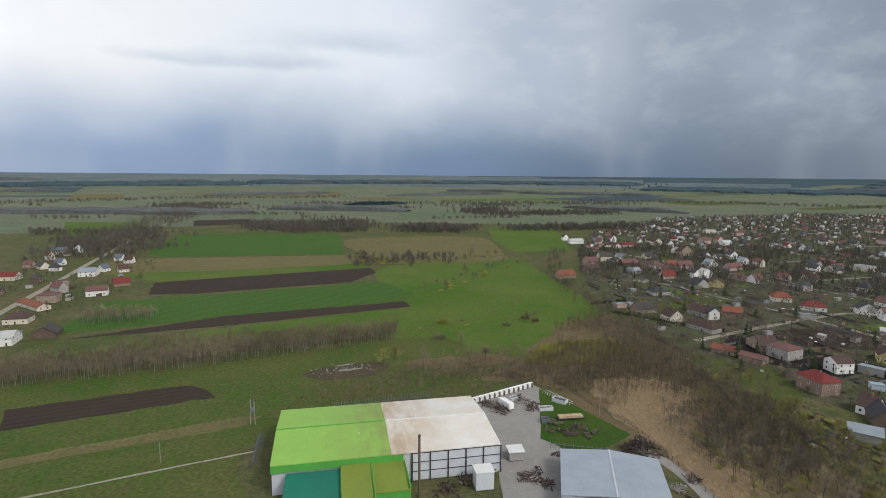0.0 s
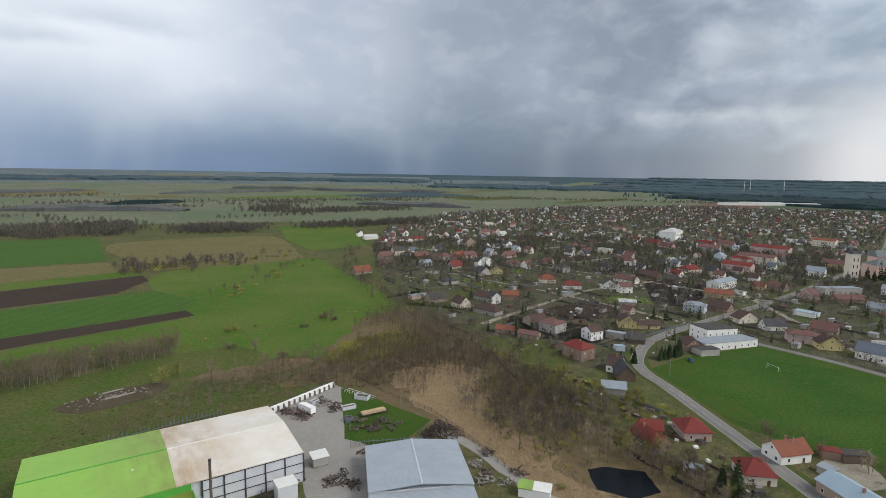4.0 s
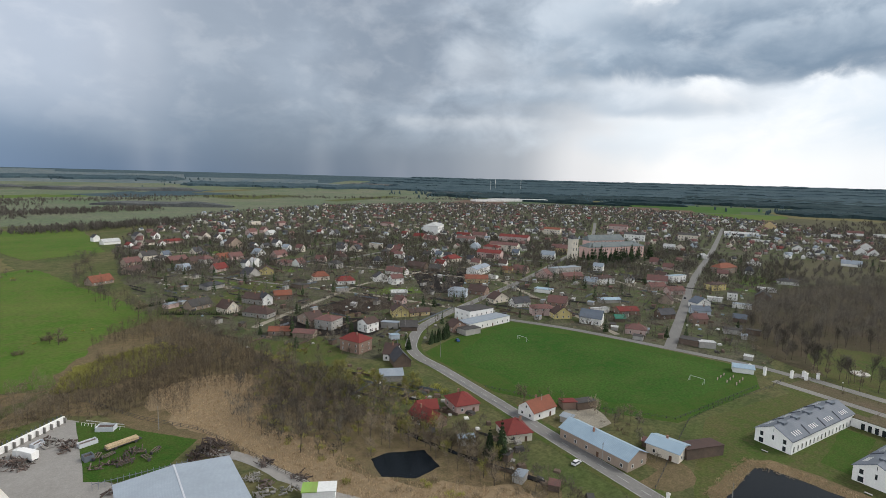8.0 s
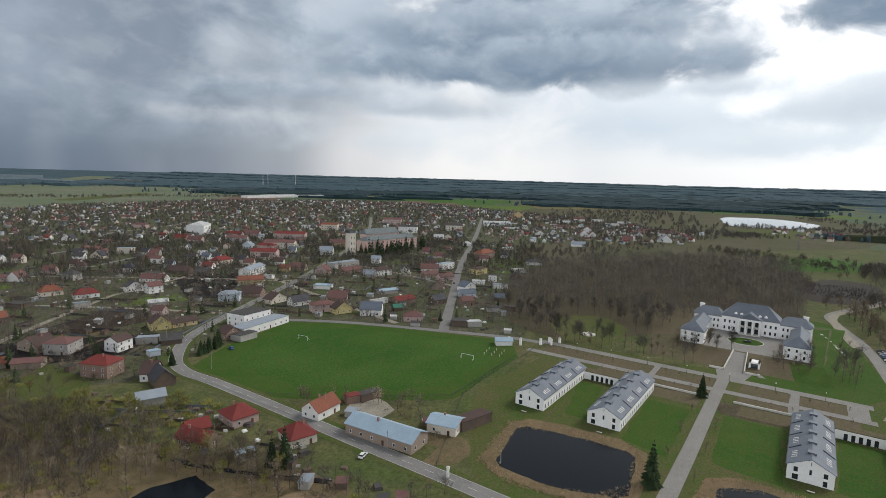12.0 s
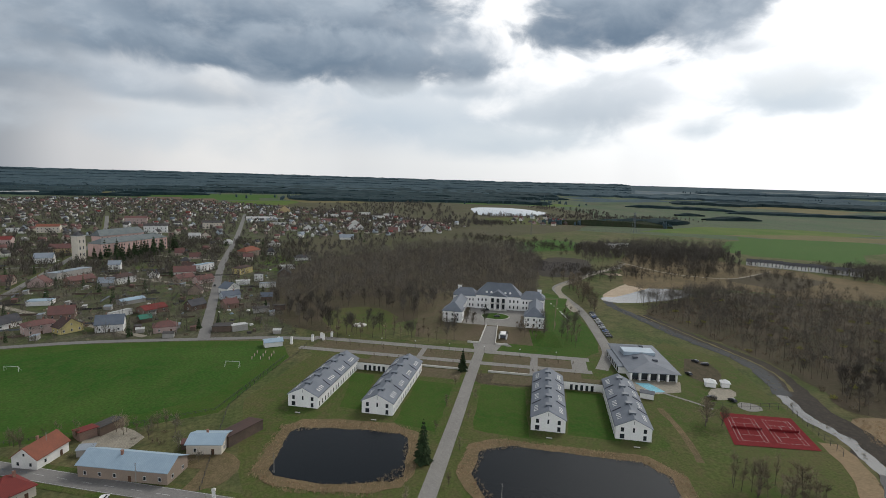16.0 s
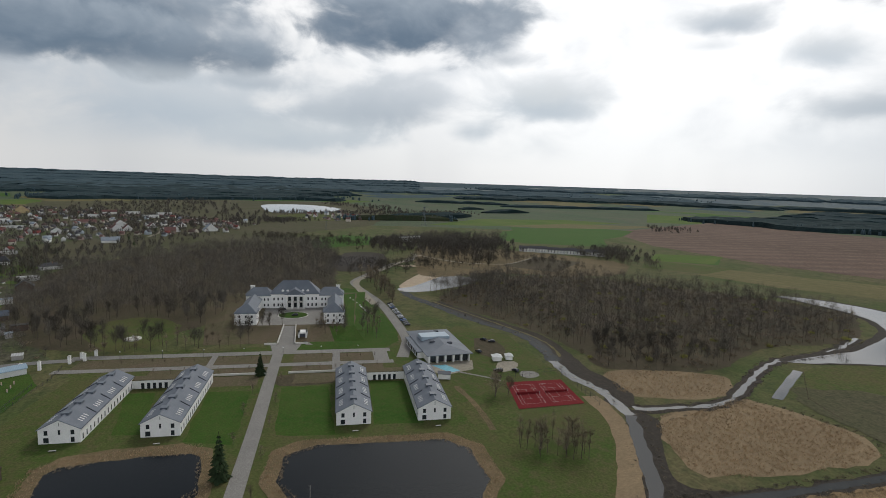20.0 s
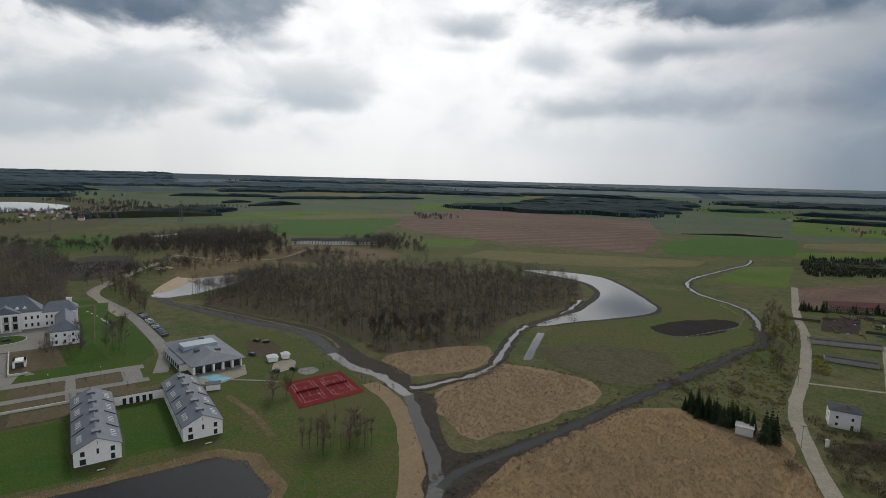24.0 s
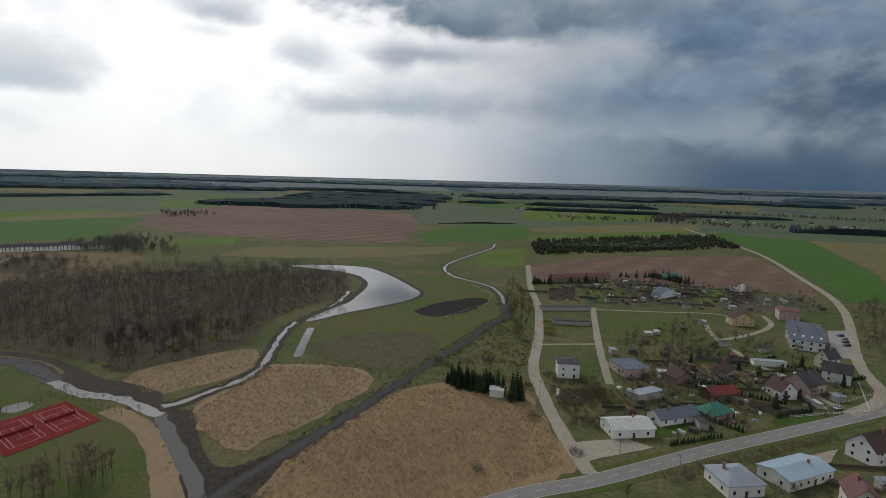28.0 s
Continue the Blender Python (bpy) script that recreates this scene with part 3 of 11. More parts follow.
DITCH = [(119, -113), (120, -128), (112, -168), (103, -225), (97, -262), (89, -310), (86, -338), (79, -366), (88, -400), (99, -438), (118, -470), (160, -504), (183, -563), (178, -650), (169, -738), (175, -787)]
SIDE_CHANNEL = [(182, -164), (177, -178), (172, -209), (187, -247), (203, -290), (203, -340), (216, -395)]
ISLAND_WOOD = [(404, -172), (450, -215), (490, -290), (470, -360), (380, -430), (300, -466), (255, -462), (214, -385), (222, -306), (205, -239), (226, -190), (262, -194), (300, -194), (340, -186)]
PALACE_WOOD = [(348, 72), (380, 100), (470, 130), (620, 128), (720, 60), (790, -40), (800, -150), (640, -150), (520, -112), (455, -100), (440, -30), (405, -8), (380, 6), (345, 40)]
TOWN = [(135, 300), (180, 232), (300, 238), (322, 190), (333, 75), (420, 112), (620, 140), (760, 60), (1150, -120), (1500, 150), (1900, 700), (2000, 1100), (1500, 1500), (1000, 1500), (520, 1300), (270, 960), (190, 760), (145, 560), (128, 420)]

# ---- ground, out to the horizon, with low hills at its rim ----
g = Geo()
radii = [0, 60, 120, 200, 300, 420, 560, 720, 900, 1150, 1450, 1800, 2200, 2650, 3100, 3500, 3900, 4250, 4550, 4800, 5000, 5600]
SEG = 144
for r in radii:
    for j in range(SEG):
        a = 2 * math.pi * j / SEG
        far = max(0.0, (r - 2400) / 2500)
        g.v.append((math.cos(a) * r + 10, math.sin(a) * r, 92 * min(1.0, far) ** 1.6))
for i in range(len(radii) - 1):
    for j in range(SEG):
        k = (j + 1) % SEG
        g.f.append((i * SEG + j, (i + 1) * SEG + j, (i + 1) * SEG + k, i * SEG + k))
# outer rings take haze-tinted colours, the haze being painted in
ground_mesh = mesh_of("ground", g.v, g.f, [M_ground, M_hazemeadow, M_hazecountry, M_fargreen, M_hazepine], [(4 if -10 - (radii[i // SEG] - 3500) / 30 < ((i % SEG) * 2.5 + 180) % 360 - 180 < 44 + (radii[i // SEG] - 3500) / 30 else 2) if radii[i // SEG] >= 3500 else (3 if (i % SEG) * 2.5 < 40 or (i % SEG) * 2.5 > 180 else 1) if radii[i // SEG] >= 1150 else 0 for i in range(len(g.f))], True)
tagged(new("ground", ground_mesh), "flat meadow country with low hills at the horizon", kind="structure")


def ground_z(x, y):
    r = math.hypot(x - 10, y)
    return float(np.interp(r, radii, [92 * min(1.0, max(0.0, (q - 2400) / 2500)) ** 1.6 for q in radii]))


# large meadows and fields
patch("meadow", [(-30, 330), (-29, 420), (-60, 500), (-60, 600), (60, 640), (95, 650), (108, 540), (122, 430), (112, 350), (85, 300), (40, 300)], M_meadow, "bright green spring meadow", ragged=2)
patch("meadow", [(-240, 205), (-190, 224), (-100, 255), (-60, 262), (-20, 270), (-40, 225), (-75, 185), (-40, 120), (-120, 60), (-260, 100)], M_hallmeadow, "green pasture beside the hall", ragged=2)
patch("meadow", [(-206, 248), (-134, 276), (-29, 327), (5, 330), (20, 290), (-30, 268), (-100, 256), (-185, 226)], M_hallmeadow, "green meadow strip", ragged=1.5)
patch("field_strip", [(-250, 330), (-140, 385), (-31, 432), (-24, 460), (-60, 510), (-215, 440), (-270, 420)], M_crop, "strip of green winter crop", smooth=False, ragged=1.8)
patch("field_strip", [(-225, 290), (-140, 354), (-24, 409), (-29, 350), (-160, 306)], M_meadow, "strip of green grass", smooth=False, ragged=1.8)
patch("ploughed_field", [(-232, 322), (-156, 381), (-31, 430), (-24, 414), (-140, 358), (-195, 336)], M_plough, "dark freshly ploughed strip", smooth=False, ragged=1.8)
patch("ploughed_field", [(-190, 222), (-122, 252), (-104, 238), (-176, 202)], M_plough, "dark freshly ploughed plot", smooth=False, ragged=1.8)
patch("ploughed_field", [(-270, 497), (-80, 588), (-70, 560), (-88, 506), (-210, 452), (-250, 447)], M_plough, "dark ploughed field", smooth=False, ragged=1.8)
patch("field_strip", [(-270, 500), (-345, 538), (-229, 563), (-103, 612), (-78, 592)], M_meadow, "green grass strip", smooth=False)
patch("stubble_field", [(-400, 630), (-125, 681), (-103, 612), (-229, 563), (-345, 538)], M_stubble, "tan stubble field", smooth=False, ragged=0.8)
patch("field_strip", [(-378, 680), (-440, 899), (-178, 918), (-128, 690), (-342, 650)], M_crop, "bright green field of winter crop", smooth=False, ragged=0.8)
patch("dry_meadow", [(-145, 850), (52, 892), (79, 701), (60, 643), (-93, 615), (-110, 690)], M_stubble, "dry tan meadow", ragged=3)
patch("dead_grass", [(-75, 220), (-45, 262), (0, 272), (34, 262), (12, 236), (-30, 216)], M_pasture, "rough grass behind the hall", ragged=6)
patch("dead_grass", [(-20, 286), (20, 300), (42, 292), (10, 278)], M_scrubfloor, "brown strip of dead grass", ragged=4)
patch("ash_patch", [(-71, 266), (-56, 281), (-32, 286), (-33, 269), (-60, 259)], M_forestfloor, "bare ground round an old ruin", ragged=3)
patch("straw_strip", [(-235, 130), (-156, 182), (-125, 197), (-84, 218), (-80, 210), (-122, 190), (-156, 173), (-230, 122)], M_stubble, "strip of dry straw in the grass", ragged=1.2)
ribbon("field_path", [(-200, 128), (-132, 159), (-103, 173), (-69, 189)], 1.2, M_gravel, "narrow pale field path", ragged=0.3)

# town ground, woods' floors
patch("town_ground", TOWN, M_garden, "gardens and yards of the town", z=0.03, smooth=False, ragged=4)
patch("wood_floor", PALACE_WOOD, M_forestfloor, "leaf litter under bare trees", z=0.05, ragged=3)
patch("wood_floor", ISLAND_WOOD, M_forestfloor, "leaf litter of the river island", z=0.045, ragged=3)
patch("wet_scrub", [(20, 262), (60, 300), (95, 310), (118, 380), (135, 330), (142, 270), (138, 225), (143, 165), (148, 100), (120, 75), (92, 120), (80, 190), (66, 215), (50, 258)], M_scrubfloor, "brown dead grass of the wet scrub", ragged=3)
patch("reed_bed", [(78, 262), (100, 266), (120, 255), (117, 224), (98, 200), (110, 170), (108, 140), (140, 98), (120, 95), (96, 134), (84, 182), (76, 226)], M_reed, "tan bed of dry reeds", ragged=6)
ribbon("rubble_track", [(74, 196), (82, 182), (86, 165), (92, 140), (104, 118)], 5, M_concrete, "pale track strewn with rubble beside the store hall", z=0.13, ragged=1.2)

# river country in the south
patch("river_meadow", [(186, -290), (150, -250), (110, -232), (100, -262), (92, -310), (84, -350), (95, -420), (118, -460), (165, -500), (200, -480), (162, -420), (155, -385), (180, -335)], M_pasture, "green pasture beside the river bend", ragged=2)
patch("reed_bed", [(169, -161), (173, -218), (134, -232), (116, -222), (116, -197), (125, -158), (133, -145), (152, -153)], M_reed, "tan reed bed between the channels", ragged=3)
patch("reed_bed", [(112, -105), (113, -151), (100, -214), (75, -232), (48, -232), (40, -215), (30, -194), (22, -170), (60, -128), (90, -92)], M_rustreed, "wide rust-tan bed of dry reeds", ragged=3)
patch("reed_bed", [(199, -171), (222, -183), (216, -211), (196, -239), (178, -218), (184, -189)], M_reed, "small tan reed bed", ragged=1.5)
patch("river_bank", [(112, -98), (138, -125), (170, -150), (184, -160), (170, -165), (152, -149), (132, -134), (123, -140), (118, -152), (114, -148), (109, -112)], M_mud, "dark bare mud of the river bank", ragged=1.2)
ribbon("river_bank", DITCH, 6.2, M_mud, "dark earth bank of the ditch", ragged=3, step=2.0)
ribbon("river_bank", SIDE_CHANNEL, 8, M_mud, "dark earth bank of the side channel", ragged=2.5, step=2.0)
ribbon("river_bank", [(186, -160), (203, -172), (225, -172), (255, -179), (285, -186), (312, -182), (340, -175), (372, -169), (400, -164)], 13, M_mud, "bare earth bank of the river", ragged=2)
ribbon("bank_path", [(252, -177), (262, -181.5), (280, -185.5), (300, -184.5), (337, -177.5), (366, -172), (400, -165)], 1.5, M_stubble, "pale strip of dead grass along the far bank", ragged=0.9, step=2.0)
ribbon("reed_fringe", [(118, -98), (140, -122), (172, -146), (200, -155)], 8, M_reed, "strip of dry reeds along the river", ragged=1.5)
patch("earth_heap_ground", [(143, -355), (132, -392), (112, -415), (102, -399), (112, -358), (130, -343)], M_peat, "dark spread peat on the meadow", ragged=3)
ribbon("river", RIVER[3:7], 5.4, M_riverwater, "narrow river reflecting the pale sky", ragged=1.5, step=1.5)
ribbon("river", RIVER[:4], 5.0, M_pondwater, "dark narrow river below the tennis court", ragged=1.2, step=1.5)
ribbon("river", RIVER[6:], 7.6, M_ditchwater, "dark river under the island wood", ragged=1.6, step=2.0)
ribbon("ditch_water", DITCH[:9], 3.2, M_ditchwater, "dark water in the ditch", ragged=1.0, step=2.5)
ribbon("stream_water", DITCH[8:], 2.8, M_riverwater, "winding stream reflecting the sky", ragged=2.0, step=2.0)
ribbon("side_channel", SIDE_CHANNEL, 2.6, M_riverwater, "side channel of the river", ragged=1.8, step=2.0)
patch("river_bank", [(203, -294), (205, -345), (206, -368), (221, -428), (254, -465), (302, -477), (334, -482), (306, -510), (254, -515), (211, -480), (175, -438), (156, -411), (159, -379), (182, -330)], M_mud, "dark bank of the backwater", ragged=1.5)
patch("backwater", [(200, -297), (200, -340), (200, -368), (216, -430), (250, -470), (300, -482), (330, -486), (305, -506), (255, -511), (214, -477), (178, -436), (160, -411), (162, -380), (184, -332)], M_riverwater, "wide backwater of the river, pale with sky", ragged=1)
patch("inlet_water", [(168, -235), (190, -286), (186, -288), (164, -238)], M_riverwater, "small inlet of pale water", smooth=False, ragged=0.5)
patch("bathing_pond", [(456, -154), (476, -182), (505, -222), (490, -250), (468, -236), (446, -196), (440, -162)], M_riverwater, "pond beside the sandy beach", ragged=2)
patch("beach", [(470, -160), (535, -214), (512, -222), (480, -190), (462, -166)], M_sand, "pale sandy beach", ragged=1)

# fields of the south
patch("harrowed_field", [(921, -814), (1145, -1400), (560, -1450), (378, -1034), (300, -734), (470, -684), (687, -697)], M_brownfield, "large brown harrowed field", z=0.19, smooth=False, ragged=3)
patch("harrowed_field", [(96, -607), (20, -720), (-176, -823), (-182, -640), (-165, -540), (-27, -551), (82, -507)], M_brownfield, "brown field beside the gardens", z=0.19, smooth=False, ragged=2)
patch("field_strip", [(-196, -1206), (-196, -670), (-180, -526), (-230, -540), (-285, -750), (-340, -1142)], M_crop, "long green strip field", z=0.19, smooth=False, ragged=1)
patch("stubble_field", [(-232, -540), (-285, -740), (-340, -1142), (-460, -1150), (-390, -700), (-300, -520)], M_stubble, "pale dry strip field", z=0.19, smooth=False, ragged=1)
patch("field_strip", [(690, -600), (930, -790), (1050, -640), (760, -480)], M_crop, "green field past the river", z=0.19, smooth=False, ragged=2)

LAYER[0] = 0.08
# parcels of the far country
rng = random.Random(5)
far_mats = [M_crop, M_meadow, M_stubble, M_brownfield, M_meadow, M_pasture, M_hazemeadow, M_meadow]
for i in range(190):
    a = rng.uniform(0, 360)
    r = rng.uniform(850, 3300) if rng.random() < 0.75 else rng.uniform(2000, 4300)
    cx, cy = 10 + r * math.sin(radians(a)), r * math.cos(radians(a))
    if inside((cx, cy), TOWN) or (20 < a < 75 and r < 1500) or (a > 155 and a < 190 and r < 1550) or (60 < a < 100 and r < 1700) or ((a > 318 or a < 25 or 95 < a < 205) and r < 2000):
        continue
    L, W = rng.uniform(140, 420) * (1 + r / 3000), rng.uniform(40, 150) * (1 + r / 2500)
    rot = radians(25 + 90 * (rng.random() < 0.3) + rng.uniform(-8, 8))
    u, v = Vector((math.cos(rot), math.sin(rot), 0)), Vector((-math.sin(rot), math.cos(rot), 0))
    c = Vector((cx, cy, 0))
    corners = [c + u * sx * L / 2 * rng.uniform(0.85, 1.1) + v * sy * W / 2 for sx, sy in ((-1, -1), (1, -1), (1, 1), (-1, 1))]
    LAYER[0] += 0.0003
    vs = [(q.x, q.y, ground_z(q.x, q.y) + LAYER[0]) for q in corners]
    # past 1500 m, colours with painted-in haze join the picks
    tagged(new("far_field", mesh_of("far_field", vs, [(0, 1, 2, 3)], rng.choice(far_mats) if r < 1500 else rng.choice((M_hazemeadow, M_hazemeadow, M_stubble, M_pasture, M_meadow) if cy > cx else (M_fargreen, M_crop, M_meadow, M_stubble, M_brownfield, M_pasture)) if r < 2500 else rng.choice((M_hazemeadow if cy > cx else M_fargreen, M_fargreen, M_stubble, M_hazepine)))), "distant farm field", kind="structure")

# fields of the middle distance
LAYER[0] = 0.1515
for mat, text, pts in (
    (M_crop, "green field past the stream", [(326, -872), (310, -1101), (181, -1171), (138, -903), (187, -825), (271, -756)]),
    (M_stubble, "dry tan strip field", [(161, -1110), (5, -1317), (-196, -1466), (-178, -1271), (6, -1090), (150, -1025)]),
    (M_meadow, "green strip field", [(148, -946), (6, -1090), (-137, -1237), (-154, -1168), (22, -999), (137, -866)]),
    (M_meadow, "green meadow beside the stream", [(168, -716), (123, -765), (103, -594), (135, -579), (169, -591)]),
    (M_crop, "green field at the edge", [(-169, -1159), (-244, -1266), (-198, -1033), (-169, -1019)]),
    (M_meadow, "light green field below the village", [(307, -1978), (107, -2078), (-119, -1941), (-115, -1522), (97, -1360), (216, -1327)]),
    (M_stubble, "tan strip below the village", [(166, -1921), (99, -1917), (108, -1434), (123, -1465)]),
    (M_meadow, "green field beside the brown field", [(1577, -1584), (1419, -1667), (1098, -1311), (1167, -1167)]),
    (M_crop, "small green field", [(592, -629), (540, -674), (491, -609), (539, -560)]),
    (M_stubble, "dry grassland beyond the river", [(482, -575), (376, -637), (284, -697), (212, -724), (208, -659), (276, -583), (361, -529), (442, -514)]),
    (M_pasture, "dull pasture beyond the river", [(552, -541), (462, -599), (443, -526), (500, -488)]),
    (M_crop, "green field past the terraces", [(956, -563), (1078, -812), (927, -884), (823, -754), (740, -554), (749, -493), (812, -465)]),
    (M_meadow, "wide green field", [(1124, -472), (1297, -697), (1258, -950), (1138, -1047), (1078, -812), (1088, -598)]),
    (M_stubble, "dry strip in the fields", [(1087, -627), (1126, -849), (1030, -1098), (981, -901), (1023, -708)]),
    (M_crop, "green sports field past the park", [(751, -140), (855, -156), (925, -228), (883, -265), (776, -227)]),
    (M_meadow, "green field edge", [(601, -612), (553, -697), (501, -609), (546, -545)]),
    (M_hazemeadow, "bright green meadow strip", [(-1437, 2057), (-1121, 2011), (-533, 1383), (-709, 1336), (-953, 1360)]),
    (M_meadow, "bright green meadow", [(-773, 1100), (-619, 1105), (-666, 1255), (-519, 892), (-593, 840)]),
    (M_hazemeadow, "light green meadow", [(-339, 1570), (-134, 1817), (115, 2259), (684, 2230), (484, 1576), (193, 1422), (35, 1176), (-182, 1169)]),
    (M_meadow, "green field by the town", [(87, 1051), (221, 1077), (178, 743), (98, 716), (79, 841)]),
    (M_stubble, "dry meadow strip", [(-132, 841), (-10, 879), (85, 744), (64, 681), (-51, 682), (-112, 713)]),
    (M_plough, "dark ploughed strip", [(-537, 1158), (-434, 1218), (-386, 1087), (-483, 1039)]),
    (M_hazemeadow, "green field far off", [(-820, 2137), (-645, 2260), (-428, 2189), (-171, 2327), (-387, 1794), (-507, 1510)]),
):
    patch("field_strip", pts, mat, text, smooth=False, ragged=2, step=12)

patch("scrub_ground", [(930, 120), (1250, 260), (1800, 420), (2330, 420), (2370, -300), (2250, -560), (1700, -560), (1350, -440), (1100, -330), (960, -160)], M_duns, "dull brown scrubland beyond the town", z=0.27, smooth=False, ragged=12, step=30)
patch("meadow", [(1290, -170), (1440, -200), (1460, -330), (1330, -360), (1230, -270)], M_pasture, "dull green meadow before the lake", z=0.32, ragged=8)

# roads
ribbon("road_verge", MAIN_ROAD, 12, M_lawn, "grass verge of the main road", z=0.1, ragged=0.5)
ribbon("road", MAIN_ROAD, 7.0, M_asphalt, "worn grey asphalt main road", z=0.16)
ribbon("road", STREET_B, 7.0, M_asphalt, "grey side street leading out of town", z=0.15)
ribbon("road", STREET_C, 5.5, M_asphalt, "narrow asphalt street along the pitch", z=0.14)
ribbon("dirt_road", DIRT_ROAD, 5.5, M_gravel, "pale gravel road", z=0.22, ragged=0.7)
ribbon("dirt_road", DIRT_ROAD_2, 4, M_gravel, "pale gravel lane", z=0.14, ragged=0.6)
ribbon("dirt_road", [(50, -306), (19, -319)], 2.2, M_gravel, "narrow gravel lane", z=0.13, ragged=0.3)
ribbon("dirt_road", [(23, -410), (-20, -420), (-58, -431), (-73, -428)], 2.4, M_gravel, "narrow gravel lane", z=0.13, ragged=0.3)
ribbon("dirt_road", [(-52, -395), (-52, -362), (-63, -318), (-83, -263)], 3.2, M_gravel, "gravel lane between gardens", z=0.13, ragged=0.4)
ribbon("dirt_road", [(-54, -356), (-80, -384), (-96, -413), (-97, -439)], 3.5, M_gravel, "curved gravel lane", z=0.12, ragged=0.4)
ribbon("dirt_road", GRAVEL_RIGHT, 6, M_gravel, "pale gravel road past the gardens", z=0.22, ragged=0.6)
ribbon("road", ROAD_LEFT, 6, M_gravel, "pale road through the outlying village", z=0.2)

# palace park: lawns, avenue, ponds
patch("lawn", [(120, 30), (180, 64), (240, 80), (300, 62), (328, 62), (322, 0), (330, -100), (290, -100), (330, -150), (300, -172), (225, -158), (180, -150), (140, -120), (100, -70)], M_lawn, "mown lawns of the palace park", z=0.06, smooth=False, ragged=1)
patch("football_pitch_ground", [(208, 222), (240, 230), (300, 231), (313, 200), (322, 135), (325, 84), (296, 73), (226, 86), (204, 129), (192, 166)], M_fresh, "worn edges of the football pitch", z=0.07, smooth=False, ragged=0.6)
patch("football_pitch_turf", [(222, 205), (255, 219), (292, 221), (302, 195), (310, 140), (313, 95), (290, 86), (240, 98), (222, 128), (211, 165)], M_pitch, "green football pitch", z=0.082, ragged=4)
for i, pts in enumerate(([(258, -26), (252, -46), (204, -38), (211, -17)], [(252, -66), (247, -81), (202, -73), (207, -54)], [(264, 4), (258, -13), (209, -2), (218, 14)], [(273, 37), (270, 25), (229, 28), (232, 37)])):
    patch("fresh_lawn", pts, M_fresh, "fresh green lawn between the guest wings", z=0.075, smooth=False, ragged=1.0)
patch("bare_lawn", [(354, -48), (343, -100), (300, -92), (312, -45)], M_fresh, "worn dull lawn below the palace", z=0.076, ragged=3)
patch("fresh_lawn", [(471, -106), (466, -118), (425, -119), (393, -115), (345, -110), (318, -104), (306, -97), (306, -70), (345, -76), (356, -98), (420, -104)], M_fresh, "green lawn between the palace and the park road", z=0.0765, ragged=1.5)
patch("bare_lawn", [(274, -25), (267, -52), (256, -49), (260, -26)], M_forestfloor, "worn brown grass beside the avenue", z=0.078, ragged=1.5)
patch("bare_lawn", [(215, -92), (196, -92), (178, -92), (172, -104), (190, -112), (212, -108)], M_pasture, "dry trodden grass beside the pond", z=0.08, ragged=4)
patch("bare_lawn", [(330, 58), (328, 10), (316, 14), (300, 60)], M_pasture, "dull grass along the park wall", z=0.079, ragged=2)
patch("car_park", [(640, -140), (700, -175), (680, -214), (575, -180), (560, -130)], M_mud, "dark gravel car park beyond the palace", z=0.2, ragged=3)
ribbon("trodden_path", [(232, -102), (213, -101), (200, -99), (186, -96)], 2.6, M_scrubfloor, "trodden path in the lawn", z=0.085, ragged=0.8)
ribbon("avenue", AVENUE, 5.6, M_paving, "pale paved avenue to the palace", z=0.22)
patch("pond_reeds", [(220, 51), (220, 35), (217, 14), (208, 4), (180, 6), (171, 10), (168, 20), (169, 38), (174, 54), (182, 60), (199, 58), (214, 57)], M_rimreed, "rim of dry reeds round the pond", z=0.2, smooth=False, ragged=1.2, step=2)
patch("pond", [(213, 50), (211, 29), (208, 11), (204, 8), (178, 10), (174, 14), (173, 35), (178, 52), (182, 54), (195, 54), (209, 53)], M_pondwater, "dark still pond water", z=0.23, smooth=False, ragged=0.9, step=2)
patch("pond_reeds", [(168, -11), (180, -8), (199, -14), (204, -26), (190, -78), (177, -86), (155, -82), (137, -66), (140, -50), (151, -20)], M_rimreed, "rim of dry reeds round the pond", z=0.2, smooth=False, ragged=1.2, step=2)
patch("pond", [(164, -16), (179, -13), (195, -18), (198, -30), (186, -74), (176, -80), (155, -77), (141, -63), (144, -50), (153, -24)], M_pondwater, "dark still pond water", z=0.23, smooth=False, ragged=0.9, step=2)
patch("pond", [(114, 150), (122, 149), (133, 142), (129, 130), (118, 130), (110, 138)], M_pondwater, "small dark pond in the reeds", z=0.1, smooth=False, ragged=0.7, step=1.5)
patch("yard", [(193, 87), (194, 75), (188, 65), (172, 68), (171, 78), (182, 77), (184, 88)], M_scrubfloor, "muddy yard between the roadside houses", z=0.12, ragged=2)
patch("yard", [(202, 126), (213, 118), (205, 106), (191, 108), (190, 118)], M_gravel, "grey trodden yard behind a house", z=0.12, ragged=2)
ribbon("brook", [(148, 95), (146, 102), (142, 120), (138, 141), (137, 163)], 2.2, M_pondwater, "narrow dark brook", z=0.1, ragged=0.5)
ribbon("brook", [(132, 227), (136, 255), (140, 275)], 1.8, M_pondwater, "narrow dark brook", z=0.1, ragged=0.6)
patch("tennis_court", [(228, -127), (222, -155), (194, -147), (199, -116)], M_court, "red hard tennis courts with white lines", z=0.22, smooth=False)
patch("yard", [(20, 160), (20, 215), (14, 232), (44, 257), (48, 250), (40, 204), (47, 190), (36, 150)], M_concrete, "grey concrete yard", z=0.14, smooth=False, ragged=0.4)
